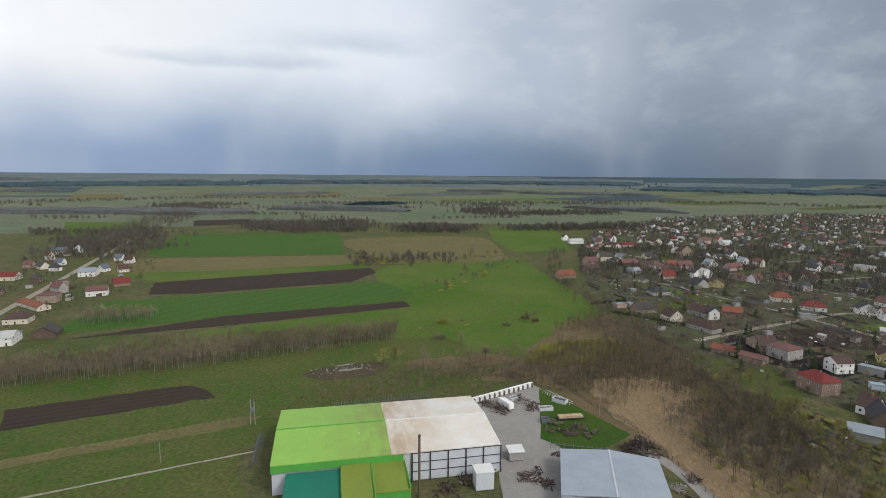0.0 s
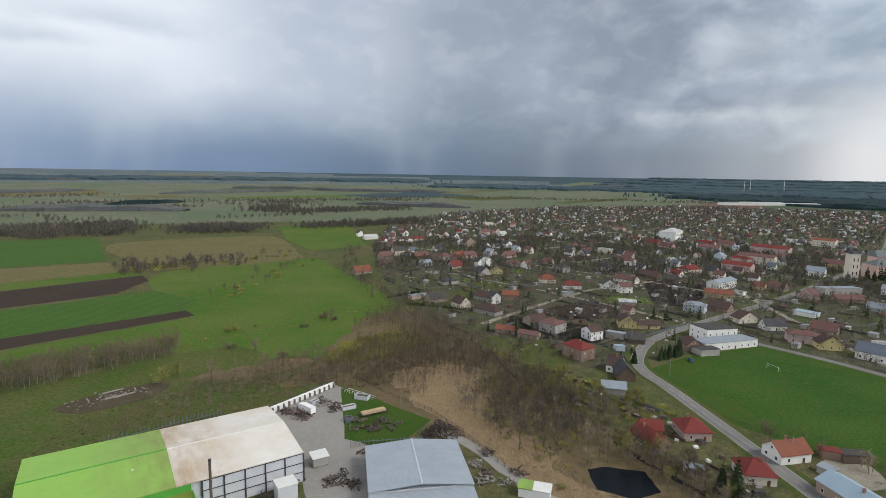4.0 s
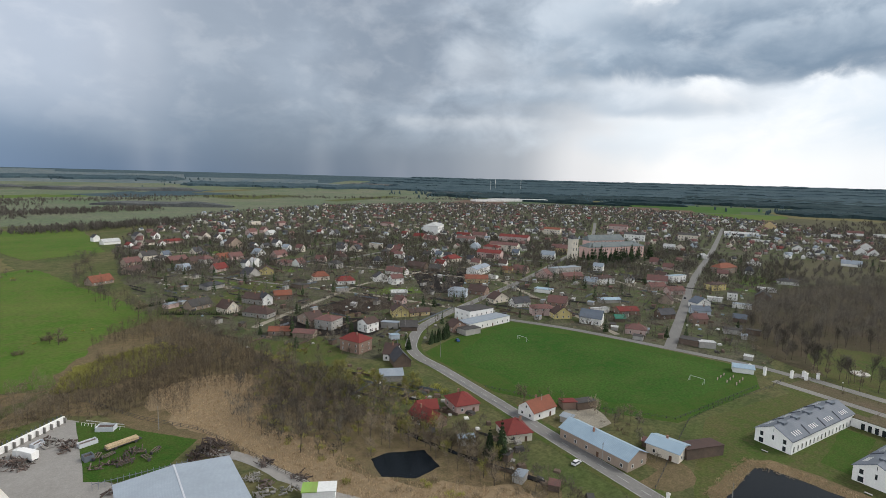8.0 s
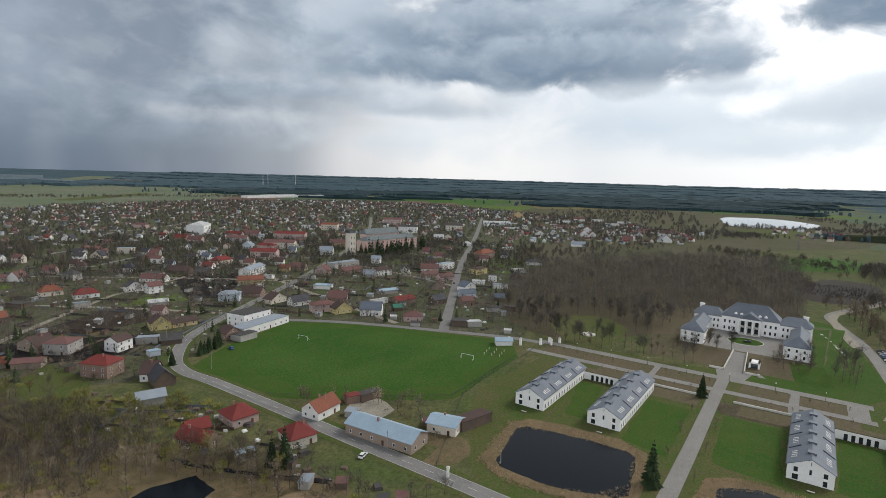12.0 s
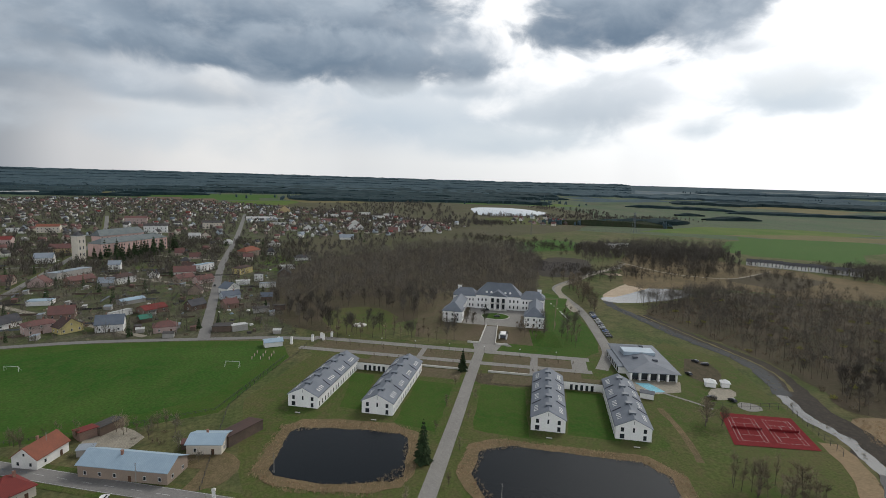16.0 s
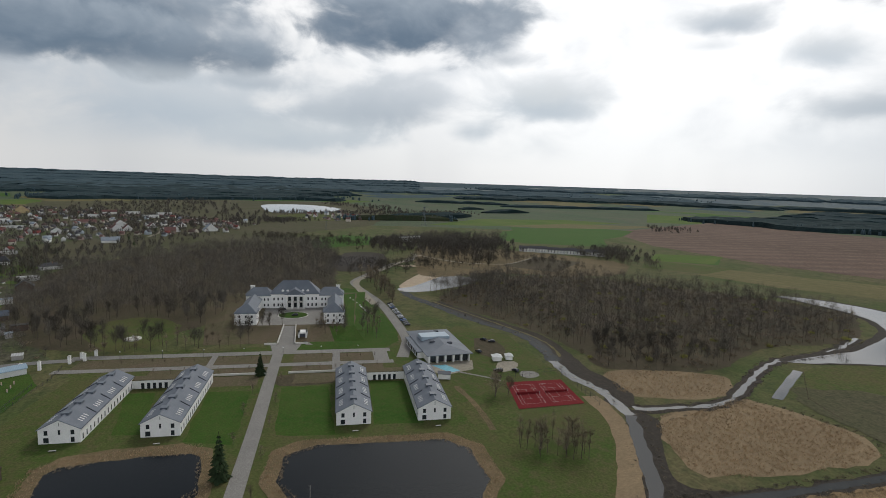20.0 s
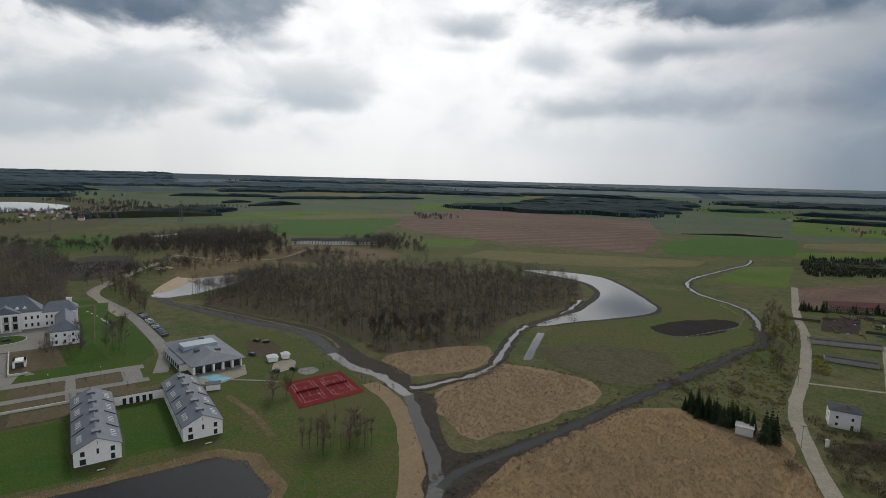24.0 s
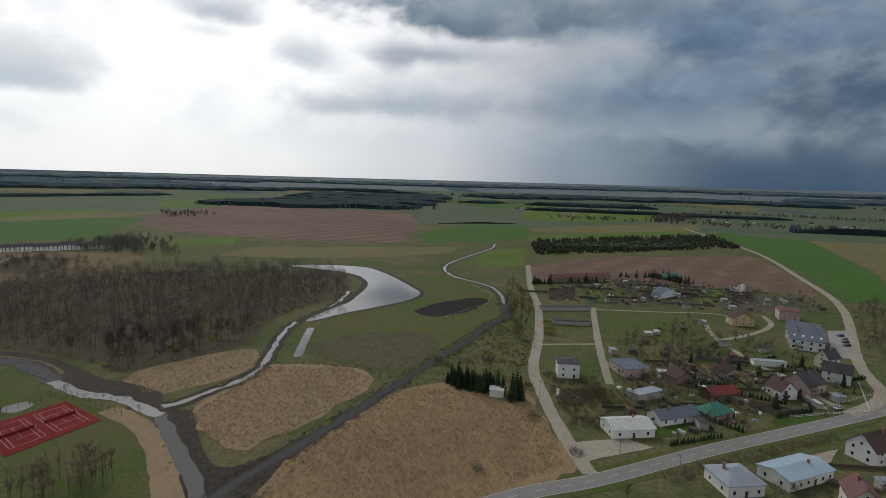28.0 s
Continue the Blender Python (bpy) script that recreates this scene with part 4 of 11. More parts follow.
patch("grass_plot", [(47, 250), (56, 238), (76, 204), (60, 191), (47, 193), (39, 200)], M_fresh, "small grass plot with scrap", z=0.15, smooth=False, ragged=0.4)

# ---- trees: prototypes ----
def limb(g, rg, p, d, length, r, sides, segs=3, bend=0.25):
    pts, rad = [Vector(p)], [r]
    d = Vector(d).normalized()
    for i in range(segs):
        d = (d + Vector((rg.uniform(-bend, bend), rg.uniform(-bend, bend), rg.uniform(0, bend)))).normalized()
        pts.append(pts[-1] + d * length / segs)
        rad.append(r * (1 - (i + 1) / segs * 0.85))
    g.tube(pts, rad, sides, False)
    return pts


def sliver(V, F, p, d, length, width, rg):
    s = d.cross(Vector((rg.uniform(-1, 1), rg.uniform(-1, 1), rg.uniform(-1, 1)))).normalized() * width / 2
    n = len(V)
    V += [tuple(p - s), tuple(p + s), tuple(p + d * length)]
    F.append((n, n + 1, n + 2))


def bare_tree(seed, h, spread, limbs, twigs, tw=0.13, tl=2.2, lean=0.5, low=0.3, r0=0.22, sides=5, bark=None, twig=None, up=0.0, fuzz=0.35):
    """Meshes of the trunk with its limbs, and of the crown of thin twigs."""
    rg = random.Random(seed)
    g = Geo()
    top = limb(g, rg, (0, 0, -0.3), (0, 0, 1), h * 0.82, r0, sides, 4, 0.07)
    starts, V, F = [], [], []
    for i in range(limbs):
        t = rg.uniform(low, 0.95)
        k = min(int(t * 4), 3)
        p = top[k].lerp(top[k + 1], t * 4 - k)
        a = i * 2.4 + rg.uniform(-0.5, 0.5)
        d = Vector((math.cos(a), math.sin(a), rg.uniform(lean, lean + 0.9)))
        L = spread * rg.uniform(0.6, 1.1) * (1.15 - 0.6 * t)
        if sides == 3:
            e = p + (d.normalized() + Vector((0, 0, 0.25))) * L
            sliver(V, F, p, e - p, 1.0, r0 * 0.8, rg)
            starts += [p.lerp(e, 0.4), p.lerp(e, 0.7), p.lerp(e, 0.95)]
            continue
        pts = limb(g, rg, p, d, L, r0 * 0.42, 4, 3)
        starts += pts[1:]
    starts += top[3:]
    for i in range(twigs):
        p = rg.choice(starts) + Vector((rg.gauss(0, fuzz), rg.gauss(0, fuzz), rg.gauss(0, fuzz * 0.8)))
        d = Vector((p.x * 0.25 + rg.gauss(0, 0.6), p.y * 0.25 + rg.gauss(0, 0.6), rg.uniform(0.1, 1.3) + up)).normalized()
        sliver(V, F, p, d, tl * rg.uniform(0.5, 1.2), tw * rg.uniform(0.6, 1.3), rg)
    return g.mesh("trunk", bark or M_bark), mesh_of("crown", V, F, twig or M_twig)


def conifer(seed, h, r, tiers=11, per=13):
    rg = random.Random(seed)
    g = Geo().tube([(0, 0, -0.3), (0, 0, h * 0.5), (0, 0, h * 0.97)], [0.2, 0.13, 0.03], 5, False)
    V, F = [], []
    for i in range(tiers):
        t = i / (tiers - 1)
        z = h * (0.08 + 0.86 * t)
        R = r * (1 - t) ** 0.85 + 0.15
        for j in range(per):
            a = 2 * math.pi * (j + rg.random()) / per + i
            L = R * rg.uniform(0.75, 1.15)
            d = Vector((math.cos(a), math.sin(a), -0.28))
            p = Vector((0, 0, z + rg.uniform(-0.2, 0.2)))
            s = Vector((-math.sin(a), math.cos(a), 0)) * L * 0.34
            n = len(V)
            mid = p + d * L * 0.55
            V += [tuple(p), tuple(mid - s), tuple(p + d * L), tuple(mid + s), tuple(mid + Vector((0, 0, 0.5 + 0.1 * L)))]
            F += [(n, n + 1, n + 4), (n + 1, n + 2, n + 4), (n + 2, n + 3, n + 4), (n + 3, n, n + 4)]
    return g.mesh("trunk", M_bark), mesh_of("crown", V, F, M_pine)


def bush(seed, r, h, twigs, mat, wmin=0.08, wmax=0.2):
    rg = random.Random(seed)
    V, F = [], []
    for i in range(twigs):
        a, q = rg.uniform(0, 6.28), rg.random() ** 0.6 * r
        p = Vector((math.cos(a) * q * 0.8, math.sin(a) * q * 0.8, rg.uniform(-0.1, h * 0.5 * (1 - q / r * 0.5))))
        d = Vector((math.cos(a) * 0.5 + rg.gauss(0, 0.35), math.sin(a) * 0.5 + rg.gauss(0, 0.35), rg.uniform(0.4, 1.4))).normalized()
        sliver(V, F, p, d, h * rg.uniform(0.35, 0.65), rg.uniform(wmin, wmax), rg)
    return mesh_of("bush", V, F, mat)


WOOD = [bare_tree(i, 13 + (i % 3) * 2, 3.6, 10, 430, low=0.32, tw=0.085, tl=2.6, r0=0.17, up=0.5, twig=M_woodtwig, fuzz=0.6) for i in range(6)]
WIDE = [bare_tree(20 + i, 11 + (i % 3) * 2, 5.5, 12, 360, low=0.2, lean=0.35, tw=0.11, tl=2.4, r0=0.26) for i in range(4)]
SLIM = [bare_tree(40 + i, 11 + i, 2.0, 7, 150, low=0.35, lean=0.9, tw=0.09, tl=1.8, r0=0.12) for i in range(3)]
BIRCH = [bare_tree(50 + i, 11 + i * 1.5, 2.2, 8, 170, low=0.35, lean=0.8, tw=0.08, tl=1.9, r0=0.13, bark=M_birchbark) for i in range(3)]
YOUNG = [bare_tree(60 + i, 6 + i, 2.2, 8, 150, low=0.25, lean=0.6, tw=0.09, tl=1.5, r0=0.1) for i in range(3)]
WILLOW = [bare_tree(70 + i, 8 + i, 4.0, 11, 420, low=0.15, lean=0.4, tw=0.12, tl=2.0, r0=0.2, twig=M_budding) for i in range(3)]
FIR = [conifer(80 + i, 12 + 2 * i, 3.0 + 0.3 * i) for i in range(3)]
THUJA = [conifer(90 + i, 5 + i, 1.2, 7, 7) for i in range(2)]
BUSH = [bush(100 + i, 1.7 + 0.3 * i, 2.4 + 0.3 * i, 130, M_twig) for i in range(3)]
SALLOW = [bush(110 + i, 2.2 + 0.3 * i, 2.6, 150, M_sallow) for i in range(3)]

tree_count = [0]


def plant(x, y, protos, rg, name="bare_tree", label="bare deciduous tree with grey-brown twigs", category="tree", group="", scale=None, z=0.0):
    """One tree as a thing of its own: trunk and crown."""
    pr = rg.choice(protos)
    s = scale or rg.uniform(0.8, 1.2)
    m = pose(x, y, z, 0, 0, rg.uniform(0, 360))
    tree_count[0] += 1
    if isinstance(pr, tuple):
        top = empty(name, m)
        top.scale = (s, s, s * rg.uniform(0.92, 1.1))
        part("trunk", pr[0], top)
        part("crown", pr[1], top)
    else:
        top = new(name, pr)
        top.matrix_basis = m
        top.scale = (s, s, s * rg.uniform(0.85, 1.1))
    return tagged(top, label, category, group)


def mesh_arrays(me):
    v = np.empty(len(me.vertices) * 3, np.float32)
    me.vertices.foreach_get("co", v)
    loops = np.empty(len(me.loops), np.int32)
    me.loops.foreach_get("vertex_index", loops)
    tot = np.empty(len(me.polygons), np.int32)
    me.polygons.foreach_get("loop_total", tot)
    return v.reshape(-1, 3), loops, tot


def mass(name, protos, spots, rng, label, category="trees", zs=None, smin=0.8, smax=1.2):
    """Many plants that nobody could count, joined into one mesh of kind stuff."""
    mats, data = [], []
    for pr in protos:
        rows = []
        for me in (pr if isinstance(pr, tuple) else (pr,)):
            if me.materials[0] not in mats:
                mats.append(me.materials[0])
            rows.append((*mesh_arrays(me), mats.index(me.materials[0])))
        data.append(rows)
    Vs, Ls, Ts, Ms, off = [], [], [], [], 0
    for k, (x, y) in enumerate(spots):
        rows = rng.choice(data)
        a, s = rng.uniform(0, 6.283), rng.uniform(smin, smax)
        c, d = math.cos(a) * s, math.sin(a) * s
        rot = np.array([[c, d, 0], [-d, c, 0], [0, 0, s * rng.uniform(0.9, 1.15)]], np.float32)
        z = zs[k] if zs else 0.0
        for v, loops, tot, mi in rows:
            Vs.append(v @ rot + np.array((x, y, z), np.float32))
            Ls.append(loops + off)
            Ts.append(tot)
            Ms.append(np.full(len(tot), mi, np.int32))
            off += len(v)
    if not Vs:
        return None
    V, Lp, T, MI = np.concatenate(Vs), np.concatenate(Ls), np.concatenate(Ts), np.concatenate(Ms)
    me = bpy.data.meshes.new(name)
    me.vertices.add(len(V))
    me.vertices.foreach_set("co", V.ravel())
    me.loops.add(len(Lp))
    me.loops.foreach_set("vertex_index", Lp)
    me.polygons.add(len(T))
    me.polygons.foreach_set("loop_start", np.concatenate(([0], np.cumsum(T)[:-1])).astype(np.int32))
    me.polygons.foreach_set("loop_total", T)
    me.polygons.foreach_set("material_index", MI)
    for m in mats:
        me.materials.append(m)
    me.update(calc_edges=True)
    me.validate()
    return tagged(new(name, me), label, category, kind="stuff")


# cheaper plants for the depth of the woods
LIGHT_WOOD = [bare_tree(120 + i, 12 + (i % 3) * 2, 4.6, 9, 150, low=0.3, lean=0.5, tw=0.09, tl=2.6, sides=3, r0=0.17, up=0.35, twig=M_woodtwig, fuzz=1.2) for i in range(5)]
LIGHT_BIRCH = [bare_tree(130 + i, 11 + i, 2.2, 5, 95, low=0.4, lean=0.8, tw=0.14, tl=2.4, r0=0.13, sides=3, bark=M_birchbark) for i in range(3)]
LIGHT_SLIM = [bare_tree(140 + i, 9.5 + i, 1.7, 5, 90, low=0.25, lean=1.1, tw=0.06, tl=2.8, r0=0.09, sides=3, up=1.0, fuzz=0.7) for i in range(3)]
GARDEN = [bare_tree(180 + i, 6.5 + i, 2.8, 6, 85, low=0.2, lean=0.5, tw=0.19, tl=1.8, r0=0.12, sides=3, up=0.3, fuzz=0.6, twig=M_gardentwig) for i in range(3)]
LIGHT_BUSH = [bush(150 + i, 2.0, 2.6, 60, M_twig, 0.09, 0.2) for i in range(3)]


def far_tree(seed, h, r, n, mat, w0=0.5, w1=1.1):
    """A distant bare tree: upright slivers in the outline of a crown."""
    rg = random.Random(seed)
    V, F = [], []
    for i in range(n):
        t = rg.random()
        a, q = rg.uniform(0, 6.28), r * (0.25 + 0.75 * math.sin(math.pi * min(0.95, t * 0.8 + 0.15))) * rg.uniform(0.3, 1.0)
        p = Vector((math.cos(a) * q * 0.8, math.sin(a) * q * 0.8, h * (0.0 + 0.62 * t)))
        d = Vector((math.cos(a) * 0.35 + rg.gauss(0, 0.15), math.sin(a) * 0.35 + rg.gauss(0, 0.15), 1)).normalized()
        sliver(V, F, p, d, h * rg.uniform(0.28, 0.42), rg.uniform(w0, w1), rg)
    return mesh_of("far_tree", V, F, mat)


FAR_GARDEN = [far_tree(165 + i, 7 + i, 3.4, 34, M_gardentwig, 0.18, 0.5) for i in range(3)]
FAR_TREE = [far_tree(160 + i, 10 + i, 3.2, 30, M_fartwig) for i in range(3)]


def tuft(seed, n, h, w, mat):
    rg = random.Random(seed)
    V, F = [], []
    for i in range(n):
        p = Vector((rg.uniform(-0.5, 0.5), rg.uniform(-0.5, 0.5), 0))
        d = Vector((rg.gauss(0, 0.25), rg.gauss(0, 0.25), 1)).normalized()
        sliver(V, F, p, d, h * rg.uniform(0.6, 1.1), w, rg)
    return mesh_of("reeds", V, F, mat)


REEDS = [tuft(170 + i, 6, 1.0, 0.14, M_reedblade) for i in range(3)]
V, F = [], []
def pines(seed, mat):
    """Three tall pines of a far wood, as one cheap clump."""
    rg = random.Random(seed)
    g = Geo()
    for k in range(3):
        x, y, hh, r = rg.uniform(-5, 5), rg.uniform(-5, 5), rg.uniform(14, 20), rg.uniform(2.5, 3.6)
        ring = [(x + math.cos(a) * r, y + math.sin(a) * r, rg.uniform(0, 2)) for a in (0.3, 1.6, 2.9, 4.1, 5.3)]
        n = len(g.v)
        mid = [(x + (px - x) * 0.75, y + (py - y) * 0.75, hh * rg.uniform(0.55, 0.75)) for px, py, _ in ring]
        g.v += ring + mid + [(x, y, hh)]
        g.f += [(n + j, n + (j + 1) % 5, n + 5 + (j + 1) % 5, n + 5 + j) for j in range(5)] + [(n + 5 + j, n + 5 + (j + 1) % 5, n + 10) for j in range(5)]
    return g.mesh("pines", mat)


SPIRE = [pines(i, M_hazepine) for i in range(3)]
YOUNG_PINE = [pines(10 + i, M_pinetop) for i in range(3)]

# ---- houses ----
PAINT = {
    "white": surface("white_render", (0.76, 0.75, 0.72), (0.66, 0.65, 0.62), None, (0.2, 2), world=False, bump=0.01),
    "cream": surface("cream_render", (0.64, 0.58, 0.49), (0.56, 0.51, 0.43), None, (0.2, 2), world=False),
    "yellow": surface("yellow_render", (0.58, 0.48, 0.22), (0.5, 0.42, 0.2), None, (0.2, 2), world=False),
    "ochre": surface("ochre_render", (0.55, 0.43, 0.24), (0.47, 0.37, 0.21), None, (0.2, 2), world=False),
    "pink": surface("pink_render", (0.48, 0.36, 0.33), (0.42, 0.32, 0.29), None, (0.2, 2), world=False),
    "grey": surface("grey_render", (0.38, 0.36, 0.33), (0.31, 0.30, 0.28), None, (0.2, 2), world=False),
    "brick": surface("brown_brick", (0.26, 0.17, 0.13), (0.21, 0.15, 0.12), (0.30, 0.22, 0.18), (0.2, 3), world=False),
    "tan": surface("tan_brick", (0.33, 0.255, 0.205), (0.28, 0.225, 0.18), None, (0.2, 3), world=False),
    "timber": surface("weathered_timber", (0.15, 0.11, 0.085), (0.11, 0.085, 0.07), None, (0.3, 3), world=False),
    "blue": surface("pale_blue_render", (0.50, 0.55, 0.60), (0.44, 0.49, 0.54), None, (0.2, 2), world=False),
}
ROOF = {
    "red": surface("red_tile_roof", (0.21, 0.05, 0.043), (0.17, 0.045, 0.04), (0.135, 0.045, 0.042), (0.25, 2.5), world=False, bump=0.03, rough=0.7, stripes=((0.13, 0.03, 0.028), 3.0, 0.35, 0)),
    "orange": surface("orange_tile_roof", (0.26, 0.10, 0.065), (0.21, 0.088, 0.06), (0.16, 0.075, 0.056), (0.25, 2.5), world=False, bump=0.03, rough=0.75, stripes=((0.16, 0.06, 0.04), 3.0, 0.35, 0)),
    "brown": surface("brown_tile_roof", (0.105, 0.068, 0.06), (0.085, 0.06, 0.054), (0.066, 0.052, 0.048), (0.25, 2.5), world=False, bump=0.03, rough=0.75, stripes=((0.07, 0.05, 0.045), 3.0, 0.35, 0)),
    "rust": surface("faded_red_roof", (0.185, 0.092, 0.082), (0.145, 0.082, 0.075), (0.11, 0.08, 0.075), (0.25, 2.5), world=False, bump=0.03, rough=0.8),
    "slate": surface("dark_slate_roof", (0.055, 0.055, 0.062), (0.075, 0.075, 0.08), None, (0.25, 2.5), world=False, bump=0.02, rough=0.6),
    "metal": surface("grey_metal_roof", (0.29, 0.325, 0.36), (0.24, 0.275, 0.31), None, (0.25, 1.5), world=False, rough=0.6, stripes=((0.24, 0.27, 0.30), 1.6, 0.4, 0)),
    "aged": surface("aged_copper_roof", (0.165, 0.185, 0.182), (0.13, 0.148, 0.15), None, (0.25, 1.5), world=False, rough=0.7),
    "bluemetal": surface("blue_metal_roof", (0.32, 0.41, 0.48), (0.27, 0.36, 0.43), None, (0.25, 1.5), world=False, rough=0.5, stripes=((0.24, 0.31, 0.37), 1.6, 0.4, 0)),
    "white": surface("white_sheet_roof", (0.58, 0.58, 0.57), (0.46, 0.46, 0.45), (0.36, 0.36, 0.35), (0.3, 1.5), world=False, rough=0.6, stripes=((0.34, 0.34, 0.33), 0.9, 0.6, 0)),
    "felt": surface("dark_felt_roof", (0.085, 0.08, 0.078), (0.065, 0.062, 0.06), None, (0.25, 1.5), world=False, rough=0.85),
    "green": surface("green_sheet_roof", (0.05, 0.20, 0.14), (0.06, 0.17, 0.125), None, (0.25, 1.5), world=False, rough=0.6, stripes=((0.035, 0.12, 0.085), 3.0, 0.3, 0)),
    "steel": surface("slate_blue_roof", (0.11, 0.13, 0.16), (0.14, 0.16, 0.19), None, (0.25, 1.5), world=False, rough=0.6, stripes=((0.08, 0.095, 0.12), 2.0, 0.3, 0)),
}
M_frame = surface("white_window_frame", (0.7, 0.7, 0.68), (0.62, 0.62, 0.6), None, (1, 5), world=False)
M_pane = glassy("window_glass", (0.025, 0.03, 0.035))
M_door = surface("brown_door", (0.12, 0.07, 0.045), (0.09, 0.055, 0.04), None, (1, 5), world=False)
M_chimney = surface("chimney_brick", (0.30, 0.16, 0.12), (0.24, 0.14, 0.11), None, (1, 6), world=False)

WINDOW_CACHE = {}


def window_meshes(w, h):
    """A frame, its pane, and both in one piece for far windows; they stand in the xz plane, facing -y."""
    key = (round(w, 1), round(h, 1))
    if key not in WINDOW_CACHE:
        t = 0.12
        o = [(-w / 2, 0), (w / 2, 0), (w / 2, h), (-w / 2, h)]
        i = [(-w / 2 + t, t), (w / 2 - t, t), (w / 2 - t, h - t), (-w / 2 + t, h - t)]
        v = [(x, -0.07, z) for x, z in o] + [(x, -0.07, z) for x, z in i] + [(x, 0.03, z) for x, z in o] + [(x, -0.02, z) for x, z in i]
        f = []
        for a in range(4):
            b = (a + 1) % 4
            f += [(a, b, 4 + b, 4 + a), (8 + a, 8 + b, b, a), (4 + a, 4 + b, 12 + b, 12 + a)]
        ring = mesh_of("window", v, f, M_frame)
        whole = mesh_of("window", v, f + [(12, 13, 14, 15)], [M_frame, M_pane], [0] * 12 + [1])
        pane = Geo().box(-w / 2 + t, -0.025, t, w / 2 - t, 0.02, h - t).mesh("pane", M_pane)
        WINDOW_CACHE[key] = (ring, pane, whole)
    return WINDOW_CACHE[key]


def add_window(parent, x, y, z, rz, w=1.1, h=1.4, split=True):
    ring, pane, whole = window_meshes(w, h)
    win = part("window", ring if split else whole, parent, m=pose(x, y, z, 0, 0, rz))
    if split:
        part("pane", pane, win)
    return win


def roof_mesh(w, d, eave, rise, kind, mat, over=0.5, t=0.18):
    """Ridge along x. w by d are the walls; the roof hangs over them."""
    g = Geo()
    W, D = w / 2 + over, d / 2 + over
    drop = rise * over / (d / 2)
    z0, z1 = eave - drop, eave + rise
    if kind == "gable":
        for s in (-1, 1):
            base = [(-W, s * D, z0), (W, s * D, z0), (W, 0, z1), (-W, 0, z1)]
            if s > 0:
                base.reverse()
            g.prism(base, [(x, y, z + t) for x, y, z in base])
    elif kind == "hip":
        R = max(0.4, W - D * 0.9)
        faces = [[(-W, -D, z0), (W, -D, z0), (R, 0, z1), (-R, 0, z1)], [(W, D, z0), (-W, D, z0), (-R, 0, z1), (R, 0, z1)],
                 [(W, -D, z0), (W, D, z0), (R, 0, z1)], [(-W, D, z0), (-W, -D, z0), (-R, 0, z1)]]
        for f in faces:
            g.prism(f, [(x, y, z + t) for x, y, z in f])
    else:
        g.prism([(-W, -D, z1 + 0.02), (W, -D, z1 + 0.02), (W, D, eave + 0.02), (-W, D, eave + 0.02)], [(-W, -D, z1 + t + 0.05), (W, -D, z1 + t + 0.05), (W, D, eave + t + 0.05), (-W, D, eave + t + 0.05)])
    return g.mesh("roof", mat)


def wall_mesh(w, d, eave, rise, kind, mat):
    g = Geo()
    if kind == "gable":
        sec = [(-d / 2, -0.3), (d / 2, -0.3), (d / 2, eave), (0, eave + rise), (-d / 2, eave)]
        g.prism([(-w / 2, y, z) for y, z in reversed(sec)], [(w / 2, y, z) for y, z in reversed(sec)])
    elif kind == "hip":
        g.box(-w / 2, -d / 2, -0.3, w / 2, d / 2, eave)
    else:
        g.prism([(-w / 2, -d / 2, -0.3), (w / 2, -d / 2, -0.3), (w / 2, d / 2, -0.3), (-w / 2, d / 2, -0.3)], [(-w / 2, -d / 2, eave + rise), (w / 2, -d / 2, eave + rise), (w / 2, d / 2, eave), (-w / 2, d / 2, eave)])
    return g.mesh("wall", mat)


